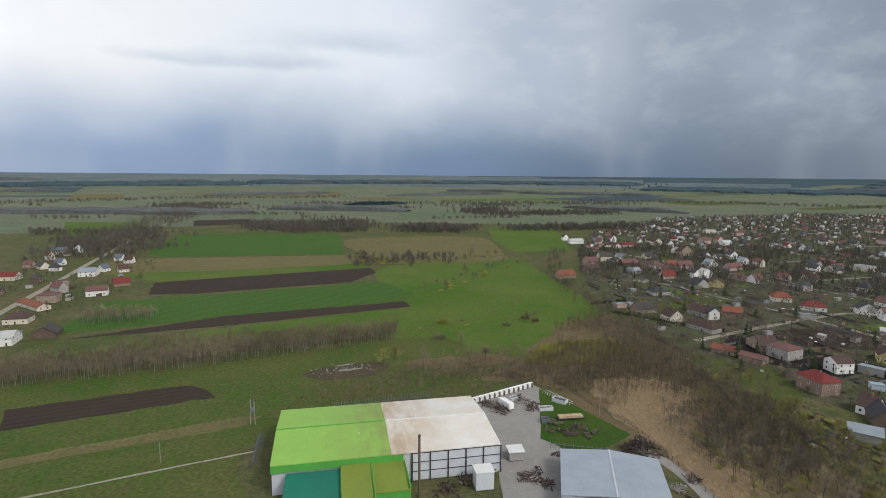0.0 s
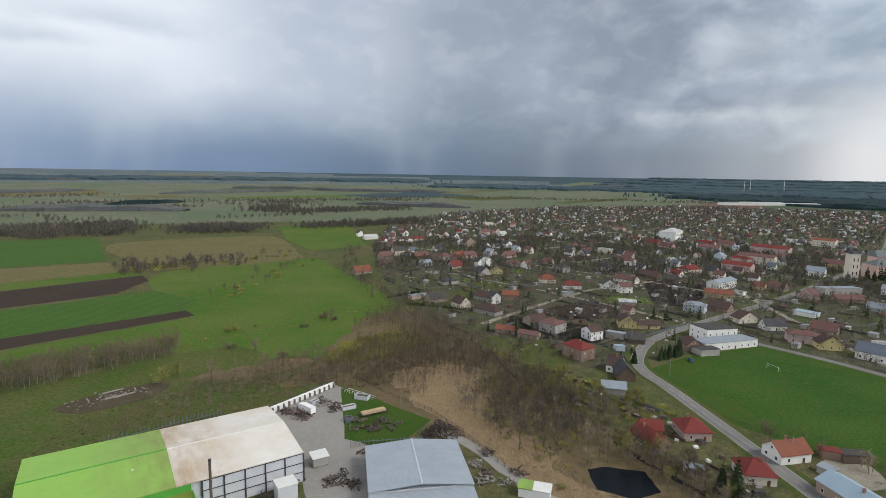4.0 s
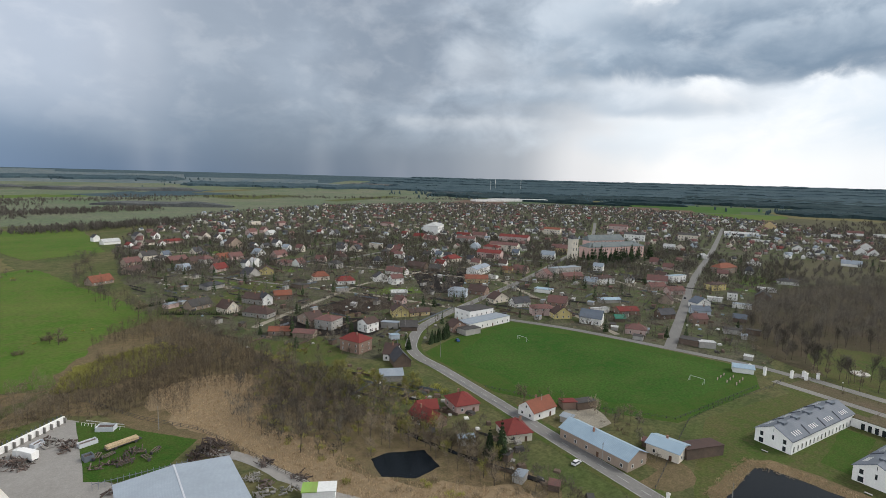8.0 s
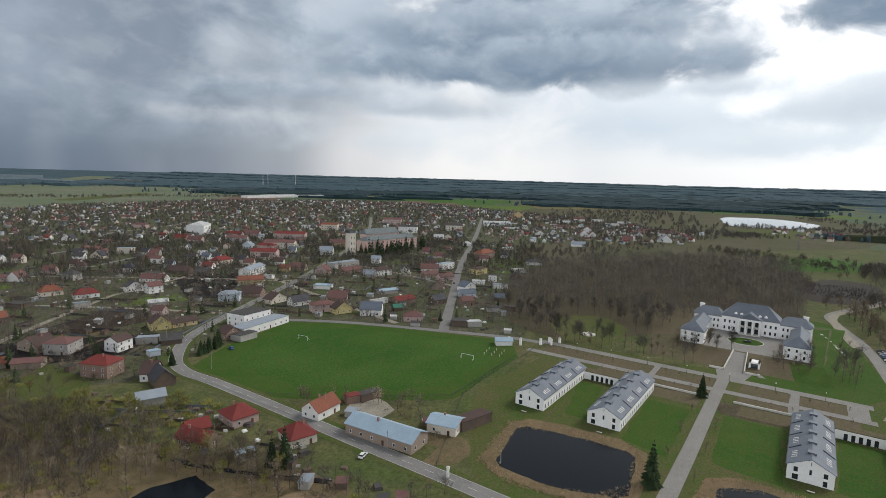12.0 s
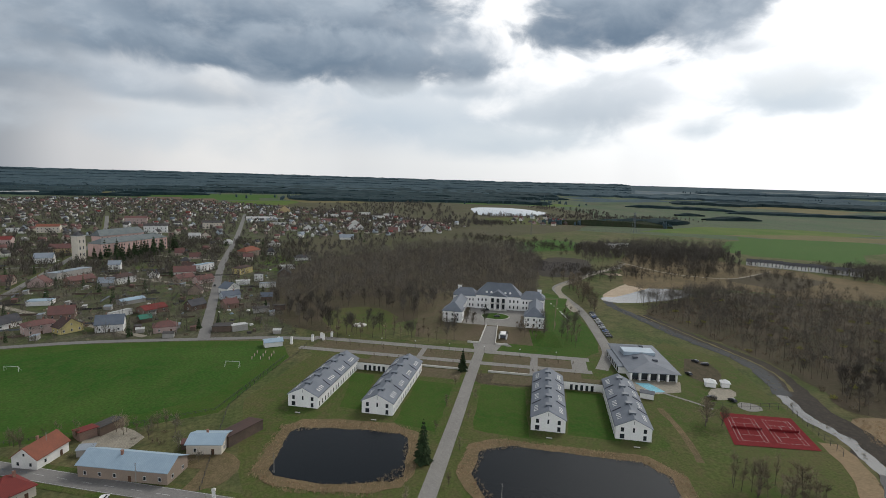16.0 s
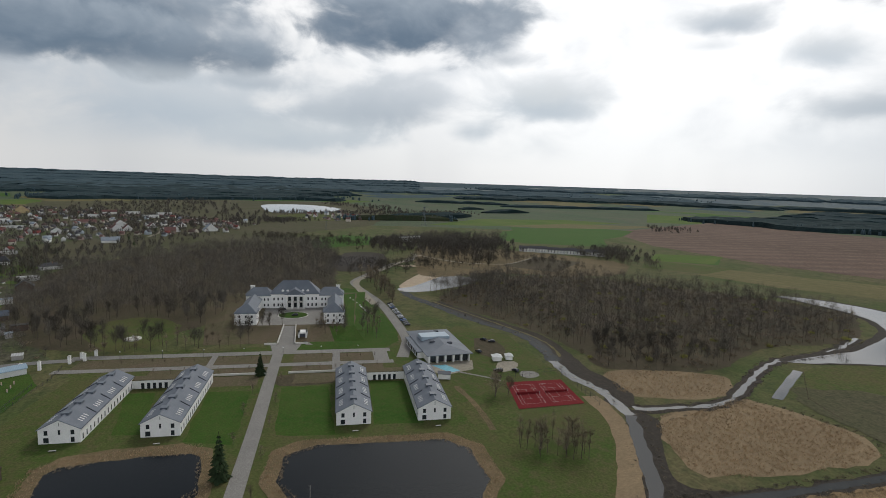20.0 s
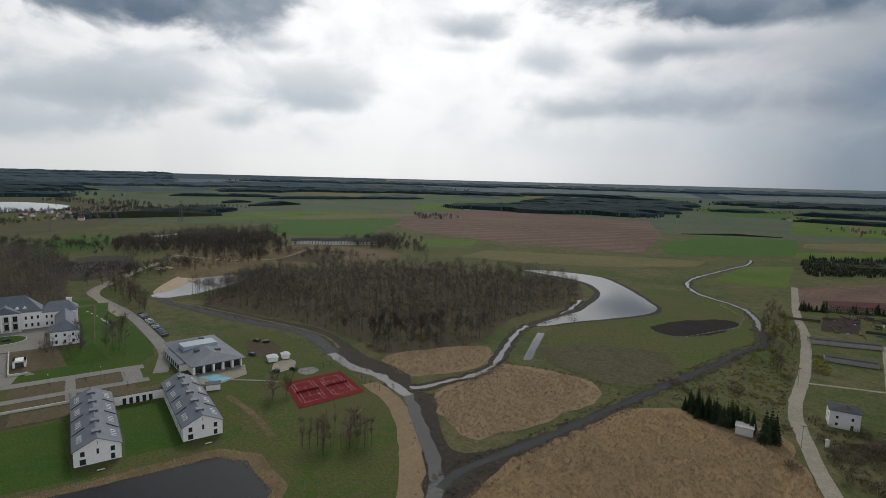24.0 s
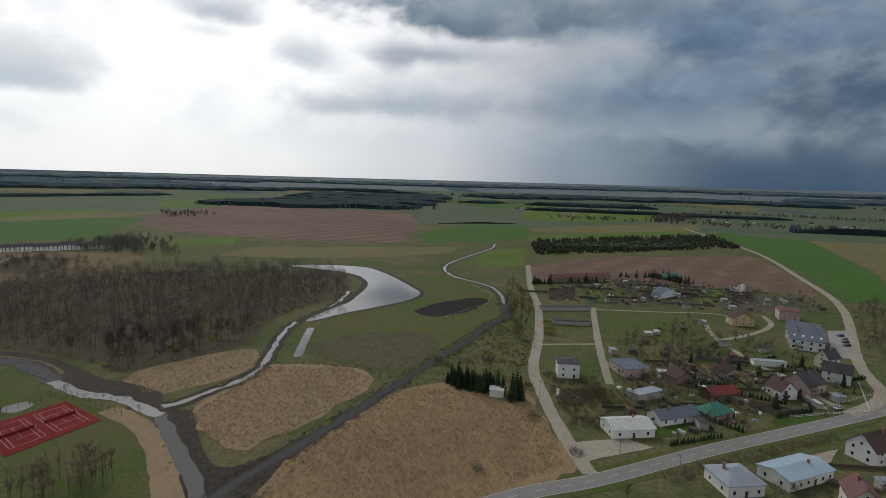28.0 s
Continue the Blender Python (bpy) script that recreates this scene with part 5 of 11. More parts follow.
def house(name, m, w, d, eave, rise, kind, wall, roof, label, cat="house", windows=True, chimney=True, sides=(0, 1, 2, 3), group="", door=True, seed=0, split=True):
    """A house on w by d metres, ridge along its own x; -y is its front."""
    rg = random.Random(seed + int(w * 10) + int(d * 7))
    top = empty(name, m)
    tagged(top, label, cat, group)
    part("wall", wall_mesh(w, d, eave, rise, kind, PAINT[wall]), top)
    part("roof", roof_mesh(w, d, eave, rise, kind, ROOF[roof], 0.5 if kind != "shed" else 0.25), top)
    if chimney and kind != "shed":
        g = Geo()
        cx, cy = rg.uniform(-w / 4, w / 4), rg.choice((-1, 1)) * d * 0.1
        zt = eave + rise + 0.9
        g.box(cx - 0.35, cy - 0.3, eave + rise * 0.5, cx + 0.35, cy + 0.3, zt)
        g.box(cx - 0.42, cy - 0.37, zt, cx + 0.42, cy + 0.37, zt + 0.12)
        part("chimney", g.mesh("chimney", M_chimney), top)
    if windows:
        floors = max(1, int((eave + (0.6 if kind == "gable" else 0.3)) // 2.7))
        for fl in range(floors):
            z = 1.0 + fl * 2.8
            for sd in sides:
                if sd in (0, 2):
                    n = max(2, int(w / (3.2 if split else 4.5)))
                    for i in range(n):
                        x = (i + 0.5) / n * w - w / 2
                        if door and sd == 0 and fl == 0 and i == n // 2:
                            gd = Geo().box(x - 0.5, -d / 2 - 0.08, 0, x + 0.5, -d / 2 + 0.02, 2.05)
                            part("door", gd.mesh("door", M_door), top)
                            continue
                        add_window(top, x if sd == 0 else -x, (-d / 2 if sd == 0 else d / 2), z, 0 if sd == 0 else 180, split=split)
                else:
                    n = max(1, int(d / 4.2))
                    for i in range(n):
                        y = (i + 0.5) / n * d - d / 2
                        add_window(top, (w / 2 if sd == 1 else -w / 2), y, z, 90 if sd == 1 else -90, split=split)
        if kind == "gable" and rise > 3:
            for sd, x, r in ((1, w / 2, 90), (3, -w / 2, -90)):
                if sd in sides:
                    add_window(top, x, 0, eave + 0.5, r, 1.0, 1.2, split)
    return top


def on_wall(ax, ay, bx, by, depth, turned=False):
    """Pose and width of a building whose wall that faces the drone runs from a to b."""
    a, b = Vector((ax, ay, 0)), Vector((bx, by, 0))
    d = (b - a)
    n = Vector((-d.y, d.x, 0)).normalized()
    mid = (a + b) / 2
    if n.dot(mid) < 0:
        n = -n
    c = mid + n * depth / 2
    ang = math.degrees(math.atan2(n.y, n.x)) - 90
    return pose(c.x, c.y, 0, 0, 0, ang + (90 if turned else 0)), d.length


built = []


def put_house(ax, ay, bx, by, depth, eave, rise, form, turned, wall, roof, text):
    # wall ends a and b, depth, eaves, roof rise, roof form, ridge across the front wall?, wall, roof
    m, width = on_wall(ax, ay, bx, by, depth, bool(turned))
    w, d = (depth, width) if turned else (width, depth)
    words = text.split()
    shed = any(k in words for k in ("shed", "sheds", "barn", "garages", "greenhouse", "hut", "store", "outbuilding", "kiosk"))
    kind = "garage_row" if "garages" in words else "barn" if "barn" in words else "shed" if shed else "house"
    house(kind, m, w, d, eave, rise, form, wall, roof, text, kind.replace("_", " "), windows=not shed, chimney=not shed, seed=len(built), split=m.translation.length < 200, sides=(0, 2, 3) if turned else (0, 1, 3))
    built.append((m.translation.x, m.translation.y, max(w, d) / 2))


put_house(176, 257, 179, 243, 11, 7, 3, 'hip', 0, 'brick', 'red', 'old brown brick house with a red hipped roof')
put_house(207, 282, 208, 273, 10, 6, 2.5, 'gable', 1, 'white', 'brown', 'two-storey white house with a brown roof')
put_house(189, 304, 194, 292, 13, 6.3, 2, 'hip', 0, 'grey', 'rust', 'two-storey grey house with a faded red roof')
put_house(168, 295, 176, 285, 8, 3.2, 1.5, 'gable', 0, 'tan', 'rust', 'low outbuilding with a faded red roof')
put_house(189, 325, 189, 308, 11, 4, 4, 'gable', 1, 'tan', 'brown', 'house with a steep brown gable roof')
put_house(159, 308, 169, 300, 7, 3, 2, 'gable', 0, 'tan', 'orange', 'low tan cottage with an orange roof')
put_house(168, 362, 177, 344, 10, 3.5, 3.5, 'hip', 0, 'grey', 'brown', 'long house with a dark brown hipped roof')
put_house(162, 373, 172, 375, 12, 4, 4.5, 'gable', 1, 'cream', 'brown', 'cream gabled house with a brown roof')
put_house(185, 399, 193, 382, 12, 4, 3.5, 'gable', 0, 'grey', 'brown', 'grey house with a dark brown roof')
put_house(193, 380, 200, 379, 11, 6, 3, 'gable', 1, 'white', 'slate', 'white two-storey house with a grey roof')
put_house(208, 391, 220, 386, 9, 4, 3, 'gable', 0, 'brick', 'orange', 'brick row houses with an orange roof')
put_house(245, 292, 255, 286, 11, 4.6, 4.2, 'gable', 1, 'yellow', 'brown', 'yellow house with a steep brown roof')
put_house(256, 286, 270, 280, 7, 3, 2, 'gable', 0, 'ochre', 'brown', 'low yellow wing with a brown roof')
put_house(227, 263, 235, 256, 9, 3, 3, 'gable', 0, 'timber', 'felt', 'timber barn with a dark roof')
put_house(222, 277, 229, 268, 8, 3, 1, 'shed', 0, 'grey', 'metal', 'shed with a grey sheet roof')
put_house(210, 252, 215, 250, 5, 2.6, 0.4, 'shed', 0, 'blue', 'bluemetal', 'small greenhouse with pale panes')
put_house(183, 227, 187, 221, 10, 4, 4.5, 'gable', 0, 'white', 'brown', 'white house with a brown violet roof')
put_house(180, 214, 188, 210, 12, 3.5, 4.5, 'gable', 1, 'timber', 'slate', 'dark timber barn with a slate roof')
put_house(162, 203, 171, 197, 9, 3.3, 2, 'gable', 0, 'grey', 'metal', 'grey timber shed with a sheet metal roof')
put_house(275, 441, 289, 436, 10, 4, 4, 'hip', 0, 'cream', 'orange', 'cream house with a bright red tile roof')
put_house(250, 499, 262, 493, 9, 4.4, 4, 'gable', 1, 'yellow', 'brown', 'yellow house with a tan roof')
put_house(281, 412, 296, 405, 10, 3.6, 3.5, 'hip', 0, 'white', 'red', 'white house with a bright red roof')
put_house(263, 386, 272, 382, 7, 2.8, 1, 'shed', 0, 'grey', 'bluemetal', 'garden shed with a pale blue roof')
put_house(316, 401, 328, 396, 9, 4.5, 4, 'gable', 1, 'white', 'slate', 'white house with a dark roof')
put_house(320, 381, 331, 378, 9, 6, 3, 'gable', 0, 'white', 'rust', 'white two-storey house with a red roof')
put_house(289, 345, 300, 338, 9, 3, 1.6, 'gable', 0, 'grey', 'white', 'shed with a white sheet roof')
put_house(325, 315, 333, 302, 10, 5.6, 2.2, 'hip', 0, 'blue', 'metal', 'pale blue two-storey house with a metal roof')
put_house(278, 263, 277, 248, 24, 7, 0.8, 'shed', 0, 'white', 'felt', 'white two-storey shop building with a flat roof')
put_house(261, 234, 300, 231, 13, 4, 0.6, 'shed', 0, 'white', 'metal', 'low white annexe with a flat grey roof')
put_house(251, 228, 263, 226, 9, 3.4, 0.5, 'shed', 0, 'grey', 'felt', 'low grey store with a flat roof')
put_house(250, 238, 260, 236, 8, 4, 3.4, 'gable', 1, 'brick', 'brown', 'small brick house behind a conifer hedge')
put_house(335, 273, 351, 271, 9, 3.6, 4.4, 'gable', 1, 'cream', 'brown', 'cream gabled house with a brown roof')
put_house(337, 254, 351, 249, 9, 3.6, 3.8, 'gable', 0, 'white', 'slate', 'white house with a dark slate roof')
put_house(327, 231, 339, 220, 10, 5.6, 2, 'hip', 0, 'pink', 'rust', 'pink house with a low red hipped roof')
put_house(331, 214, 342, 207, 9, 4, 4.6, 'gable', 1, 'yellow', 'brown', 'yellow gabled house with a dark roof')
put_house(336, 197, 341, 183, 12, 4.8, 4.6, 'gable', 0, 'white', 'steel', 'white villa with a blue grey roof')
put_house(358, 181, 363, 176, 6, 3, 2, 'gable', 0, 'timber', 'green', 'small shed with a green roof')
put_house(336, 163, 341, 151, 9, 3.8, 2.6, 'hip', 0, 'pink', 'rust', 'pink bungalow with a red roof')
put_house(379, 188, 392, 179, 11, 3.4, 2.2, 'gable', 0, 'brick', 'red', 'brick workshop with a red sheet roof')
put_house(369, 204, 382, 198, 6, 3, 1, 'shed', 0, 'white', 'white', 'long shed with a white roof')
put_house(405, 217, 419, 207, 8, 3, 1.2, 'gable', 0, 'grey', 'bluemetal', 'store with a pale blue metal roof')
put_house(478, 259, 495, 251, 10, 6, 2.5, 'hip', 0, 'white', 'brown', 'white two-storey villa with a brown roof')
put_house(391, 162, 402, 156, 8, 4, 3.4, 'gable', 0, 'timber', 'slate', 'small timber house with a grey roof')
put_house(473, 294, 492, 284, 10, 3.6, 3, 'gable', 0, 'brick', 'rust', 'house with a faded red brown roof')
put_house(497, 320, 532, 310, 12, 5, 0.6, 'shed', 0, 'grey', 'metal', 'long grey school block with a flat roof')
put_house(382, 347, 397, 331, 12, 4, 3, 'gable', 0, 'ochre', 'orange', 'ochre house with an orange roof')
put_house(457, 442, 479, 440, 12, 4, 4, 'hip', 0, 'cream', 'red', 'house with a bright red roof')
put_house(341, 130, 343, 119, 10, 3, 0.5, 'shed', 0, 'timber', 'felt', 'dark shed with a felt roof')
put_house(342, 118, 347, 110, 8, 3, 0.8, 'shed', 0, 'grey', 'white', 'shed with a white roof')
put_house(398, 141, 405, 134, 8, 4, 3, 'gable', 0, 'brick', 'rust', 'small brown brick town house')
put_house(426, 152, 435, 142, 8, 3.5, 3, 'gable', 0, 'blue', 'steel', 'pale house with a blue roof')
put_house(449, 157, 462, 151, 9, 4.5, 4, 'gable', 1, 'white', 'steel', 'white gabled house with a blue roof')
put_house(536, 174, 553, 167, 10, 6, 1.5, 'hip', 0, 'yellow', 'brown', 'yellow rendered two-storey house')
put_house(648, 202, 673, 192, 13, 7, 4, 'hip', 0, 'tan', 'orange', 'tall tan villa with an orange roof')
put_house(486, 194, 499, 185, 9, 4, 3, 'gable', 0, 'pink', 'rust', 'pink house with a red roof')
put_house(491, 213, 504, 204, 9, 4, 3, 'gable', 0, 'tan', 'rust', 'tan house with a red roof')
put_house(548, 216, 566, 209, 10, 6, 1, 'shed', 0, 'white', 'bluemetal', 'white box-shaped house with a flat roof')
put_house(311, 90, 315, 81, 6, 3.0, 1.3, 'gable', 0, 'white', 'bluemetal', 'white metal kiosk beside the pitch')
put_house(163, 154, 173, 150, 12, 3.8, 3.4, 'hip', 0, 'pink', 'red', 'pink bungalow with a bright red roof')
put_house(145, 164, 145, 150, 8, 3.2, 3, 'gable', 0, 'brick', 'red', 'brick cottage with a red roof')
put_house(150, 163, 157, 159, 7, 3.2, 2.6, 'gable', 0, 'brick', 'red', 'brick wing with a red roof')
put_house(159, 124, 168, 119, 11, 3.6, 3.6, 'hip', 0, 'cream', 'red', 'cream house with a red brown hipped roof')
put_house(182, 128, 195, 126, 9, 3.8, 3.4, 'gable', 0, 'white', 'orange', 'white bungalow with an orange red roof')
put_house(178, 113, 173, 83, 11, 4.3, 2.6, 'gable', 0, 'tan', 'bluemetal', 'long tan tenement with a pale blue metal roof')
put_house(192, 85, 192, 73, 10, 3.8, 1.6, 'gable', 0, 'cream', 'bluemetal', 'cream house with a pale blue metal roof')
put_house(201, 126, 206, 122, 6, 2.6, 0.8, 'shed', 0, 'brick', 'red', 'garden shed with a red roof')
put_house(205, 121, 214, 117, 6, 2.6, 0.8, 'shed', 0, 'timber', 'felt', 'garden shed with a dark roof')
put_house(197, 72, 211, 64, 7, 3.2, 0.8, 'shed', 0, 'timber', 'brown', 'long dark brown timber shed')
put_house(144, 135, 149, 131, 5, 2.4, 0.6, 'shed', 0, 'grey', 'bluemetal', 'small shed with pale blue sheeting')
put_house(10, -198, -5, -205, 11, 3.4, 1.8, 'gable', 0, 'white', 'white', 'white house with a ribbed white metal roof')
put_house(35, -255, 25, -257, 10, 7.2, 0.8, 'hip', 0, 'white', 'slate', 'grey white two-storey house with a dark roof')
put_house(4, -266, -8, -272, 17, 3.8, 0.5, 'shed', 0, 'pink', 'steel', 'low pink building with a dark flat roof')
put_house(-8, -215, -23, -226, 8, 2.9, 2.4, 'gable', 0, 'white', 'steel', 'white house with a slate blue roof')
put_house(-28, -227, -37, -235, 9, 2.6, 3, 'hip', 0, 'brick', 'green', 'house with a bright green roof')
put_house(-32, -249, -44, -258, 8, 3, 2, 'gable', 0, 'timber', 'red', 'shed with a bright red roof')
put_house(-75, -272, -85, -281, 12, 4.4, 4.6, 'gable', 0, 'pink', 'slate', 'pink house with a dark roof and dormers')
put_house(-69, -215, -75, -207, 12, 5.4, 4.6, 'gable', 1, 'white', 'brown', 'white house with balconies and a brown roof')
put_house(-23, -170, -34, -175, 12, 4, 2.4, 'hip', 0, 'white', 'metal', 'white house with a pale grey roof')
put_house(-42, -180, -58, -193, 11, 3.6, 1.4, 'gable', 0, 'white', 'bluemetal', 'white workshop with a pale metal roof')
put_house(-69, -399, -83, -402, 11, 5, 4, 'gable', 1, 'ochre', 'brown', 'ochre house with a brown roof')
put_house(-105, -430, -118, -429, 14, 7, 1.6, 'hip', 0, 'pink', 'rust', 'pink rendered two-storey house')
put_house(61, -220, 55, -221, 6, 3, 0.3, 'shed', 0, 'white', 'white', 'small white hut beside conifers')
put_house(-1, -237, -12, -247, 7, 2.6, 0.8, 'shed', 0, 'grey', 'metal', 'cluster of low grey sheds')
put_house(-19, -266, -27, -271, 8, 3, 3, 'gable', 1, 'brick', 'brown', 'small brown brick cottage')
put_house(62, -517, 10, -551, 9, 3, 3, 'gable', 0, 'brick', 'rust', 'row of brick cottages with red roofs')
put_house(-41, -571, -59, -583, 10, 3, 2.5, 'gable', 0, 'timber', 'green', 'timber house with a green roof')
put_house(-30, -473, -43, -489, 9, 4, 4, 'gable', 1, 'blue', 'steel', 'pale blue rendered gabled house')
put_house(-99, -534, -108, -541, 8, 5, 3, 'gable', 1, 'white', 'rust', 'small white house among gardens')
put_house(-62, -311, -78, -313, 5, 2.4, 0.3, 'shed', 0, 'white', 'metal', 'row of low white sheds')
put_house(-318, 412, -305, 416, 12, 6.2, 1.8, 'hip', 0, 'tan', 'rust', 'tan brick house with a hipped roof')
put_house(-295, 436, -281, 443, 13, 4.6, 3, 'gable', 0, 'white', 'rust', 'long white house with a red and grey roof')
put_house(-296, 477, -286, 485, 12, 3, 4, 'gable', 0, 'brick', 'red', 'brick barn with a red roof')
put_house(-343, 463, -333, 471, 12, 6, 1, 'shed', 0, 'tan', 'felt', 'tall tan building with a flat roof')
put_house(-358, 520, -344, 524, 16, 5, 3, 'gable', 0, 'white', 'metal', 'white farm building with a metal roof')
put_house(-254, 322, -241, 326, 12, 3, 4, 'gable', 1, 'timber', 'felt', 'dark timber barn with a steep roof')
put_house(-266, 305, -255, 309, 16, 5, 2.5, 'gable', 0, 'white', 'white', 'white hall with a pale roof')
put_house(-296, 352, -282, 356, 12, 4, 3.5, 'hip', 0, 'cream', 'brown', 'cream house with a brown roof')
put_house(-422, 498, -405, 501, 14, 4, 3.5, 'gable', 0, 'cream', 'red', 'house with a bright red roof')
put_house(-471, 680, -461, 685, 13, 5, 5, 'gable', 1, 'white', 'slate', 'white rendered gabled farmhouse')
put_house(-487, 664, -474, 674, 14, 4, 4, 'gable', 0, 'white', 'steel', 'farmhouse with a blue grey roof')
put_house(-328, 406, -299, 388, 9, 3, 2.5, 'gable', 0, 'cream', 'orange', 'cottage with an orange roof')


def town_house(x, y, turn, w, d, eave, rise, form, wall, roof, text):
    """One house of the town by its middle, turn and size."""
    small = "outbuilding" in text
    house("outbuilding" if small else "town_house", pose(x, y, 0, 0, 0, turn), w, d, eave, rise, form, wall, roof, text, "outbuilding" if small else "house", windows=not small and math.hypot(x, y) < 640, chimney=not small and form != "shed", sides=(0, 1) if form != "shed" else (0,), group="houses of the town", door=False, seed=int(x), split=False)
    built.append((x, y, max(w, d) / 2))


town_house(203, 820, 12, 21.7, 10.5, 3.7, 3.7, 'gable', 'white', 'white', 'white house with a white sheet gabled roof')
town_house(247, 856, 109, 9.3, 12.9, 5.6, 4.8, 'gable', 'grey', 'slate', 'two-storey grey house with a dark slate gabled roof')
town_house(267, 847, 114, 7.9, 11.0, 5.6, 4.6, 'gable', 'white', 'rust', 'two-storey white house with a faded red gabled roof')
town_house(240, 786, 15, 11.0, 7.9, 3.4, 3.2, 'gable', 'cream', 'brown', 'cream house with a brown gabled roof')
town_house(250, 770, 101, 6.6, 9.2, 3.6, 3.2, 'gable', 'white', 'rust', 'white house with a faded red gabled roof')
town_house(271, 791, 12, 30.0, 10.5, 3.1, 2.5, 'hip', 'pink', 'red', 'pink house with a bright red hipped roof')
town_house(320, 804, 105, 9.6, 13.4, 6.0, 5.2, 'gable', 'cream', 'brown', 'two-storey cream house with a brown gabled roof')
town_house(332, 785, 100, 7.0, 9.7, 5.7, 4.4, 'gable', 'white', 'slate', 'two-storey white house with a dark slate gabled roof')
town_house(317, 702, 99, 10.5, 19.8, 5.9, 7.6, 'gable', 'tan', 'brown', 'two-storey tan house with a brown gabled roof')
town_house(333, 679, 109, 8.4, 11.7, 3.3, 4.9, 'gable', 'white', 'slate', 'white house with a dark slate gabled roof')
town_house(347, 673, 16, 10.1, 7.3, 3.5, 3.3, 'gable', 'white', 'slate', 'white house with a dark slate gabled roof')
town_house(367, 679, 107, 8.6, 11.9, 5.6, 4.1, 'gable', 'white', 'slate', 'two-storey white house with a dark slate gabled roof')
town_house(431, 817, 23, 16.2, 10.5, 3.4, 3.8, 'gable', 'white', 'white', 'white house with a white sheet gabled roof')
town_house(404, 829, 23, 17.1, 10.5, 5.8, 4.5, 'gable', 'pink', 'rust', 'two-storey pink house with a faded red gabled roof')
town_house(434, 845, 112, 8.5, 11.8, 5.7, 4.5, 'gable', 'pink', 'rust', 'two-storey pink house with a faded red gabled roof')
town_house(523, 949, 22, 24.6, 10.5, 5.6, 3.0, 'hip', 'pink', 'rust', 'two-storey pink house with a faded red hipped roof')
town_house(488, 987, 10, 20.5, 10.5, 6.2, 0.9, 'shed', 'cream', 'metal', 'two-storey cream house with a grey metal flat roof')
town_house(170, 615, 14, 15.6, 11.0, 5.9, 4.4, 'gable', 'tan', 'rust', 'two-storey tan house with a faded red gabled roof')
town_house(161, 577, 18, 16.5, 10.5, 3.3, 4.0, 'gable', 'tan', 'brown', 'tan house with a brown gabled roof')
town_house(197, 652, 13, 16.0, 10.5, 5.9, 4.6, 'gable', 'cream', 'felt', 'two-storey cream house with a dark felt gabled roof')
town_house(207, 642, 22, 11.1, 8.0, 3.6, 2.7, 'hip', 'grey', 'felt', 'grey house with a dark felt hipped roof')
town_house(216, 620, 14, 20.2, 10.5, 3.6, 3.9, 'gable', 'timber', 'rust', 'dark timber outbuilding with a faded red gabled roof')
town_house(203, 567, 12, 12.9, 9.3, 3.1, 3.4, 'gable', 'blue', 'metal', 'pale blue house with a grey metal gabled roof')
town_house(229, 603, 13, 14.5, 10.5, 3.5, 4.1, 'gable', 'brick', 'brown', 'brown brick house with a brown gabled roof')
town_house(238, 595, 19, 12.5, 9.0, 5.6, 3.1, 'hip', 'grey', 'rust', 'two-storey grey house with a faded red hipped roof')
town_house(229, 543, 22, 15.0, 10.8, 3.1, 4.9, 'gable', 'pink', 'red', 'pink house with a bright red gabled roof')
town_house(261, 608, 11, 14.9, 10.7, 3.2, 4.7, 'gable', 'tan', 'orange', 'tan house with a orange gabled roof')
town_house(275, 607, 14, 16.4, 10.5, 3.6, 4.3, 'gable', 'pink', 'rust', 'pink house with a faded red gabled roof')
town_house(259, 546, 112, 6.5, 8.0, 5.6, 3.3, 'gable', 'white', 'slate', 'two-storey white house with a dark slate gabled roof')
town_house(269, 546, 105, 8.5, 11.8, 5.5, 4.1, 'gable', 'white', 'white', 'two-storey white house with a white sheet gabled roof')
town_house(308, 615, 109, 10.1, 14.1, 3.1, 5.9, 'gable', 'white', 'metal', 'white house with a grey metal gabled roof')
town_house(240, 497, 110, 10.9, 15.2, 3.4, 5.4, 'gable', 'grey', 'slate', 'grey house with a dark slate gabled roof')
town_house(301, 537, -67, 20.1, 10.5, 3.4, 2.3, 'hip', 'pink', 'rust', 'pink house with a faded red hipped roof')
town_house(324, 595, 18, 18.0, 10.5, 3.2, 4.7, 'gable', 'pink', 'rust', 'pink house with a faded red gabled roof')
town_house(190, 465, 13, 17.4, 10.5, 3.5, 2.3, 'hip', 'grey', 'slate', 'grey house with a dark slate hipped roof')
town_house(154, 403, 13, 16.1, 10.5, 3.3, 4.0, 'gable', 'tan', 'felt', 'tan house with a dark felt gabled roof')
town_house(140, 417, 18, 8.9, 6.5, 2.9, 0.4, 'shed', 'pink', 'metal', 'low pink outbuilding with a grey metal flat roof')
town_house(124, 540, 22, 19.2, 10.5, 3.1, 4.8, 'gable', 'tan', 'orange', 'tan house with a orange gabled roof')
town_house(195, 859, 110, 6.5, 9.1, 6.1, 3.7, 'gable', 'white', 'slate', 'two-storey white house with a dark slate gabled roof')
town_house(307, 521, 11, 9.4, 13.0, 3.7, 5.1, 'gable', 'white', 'rust', 'white house with a faded red gabled roof')
town_house(332, 489, -81, 13.3, 9.6, 5.9, 2.7, 'hip', 'grey', 'felt', 'two-storey grey house with a dark felt hipped roof')
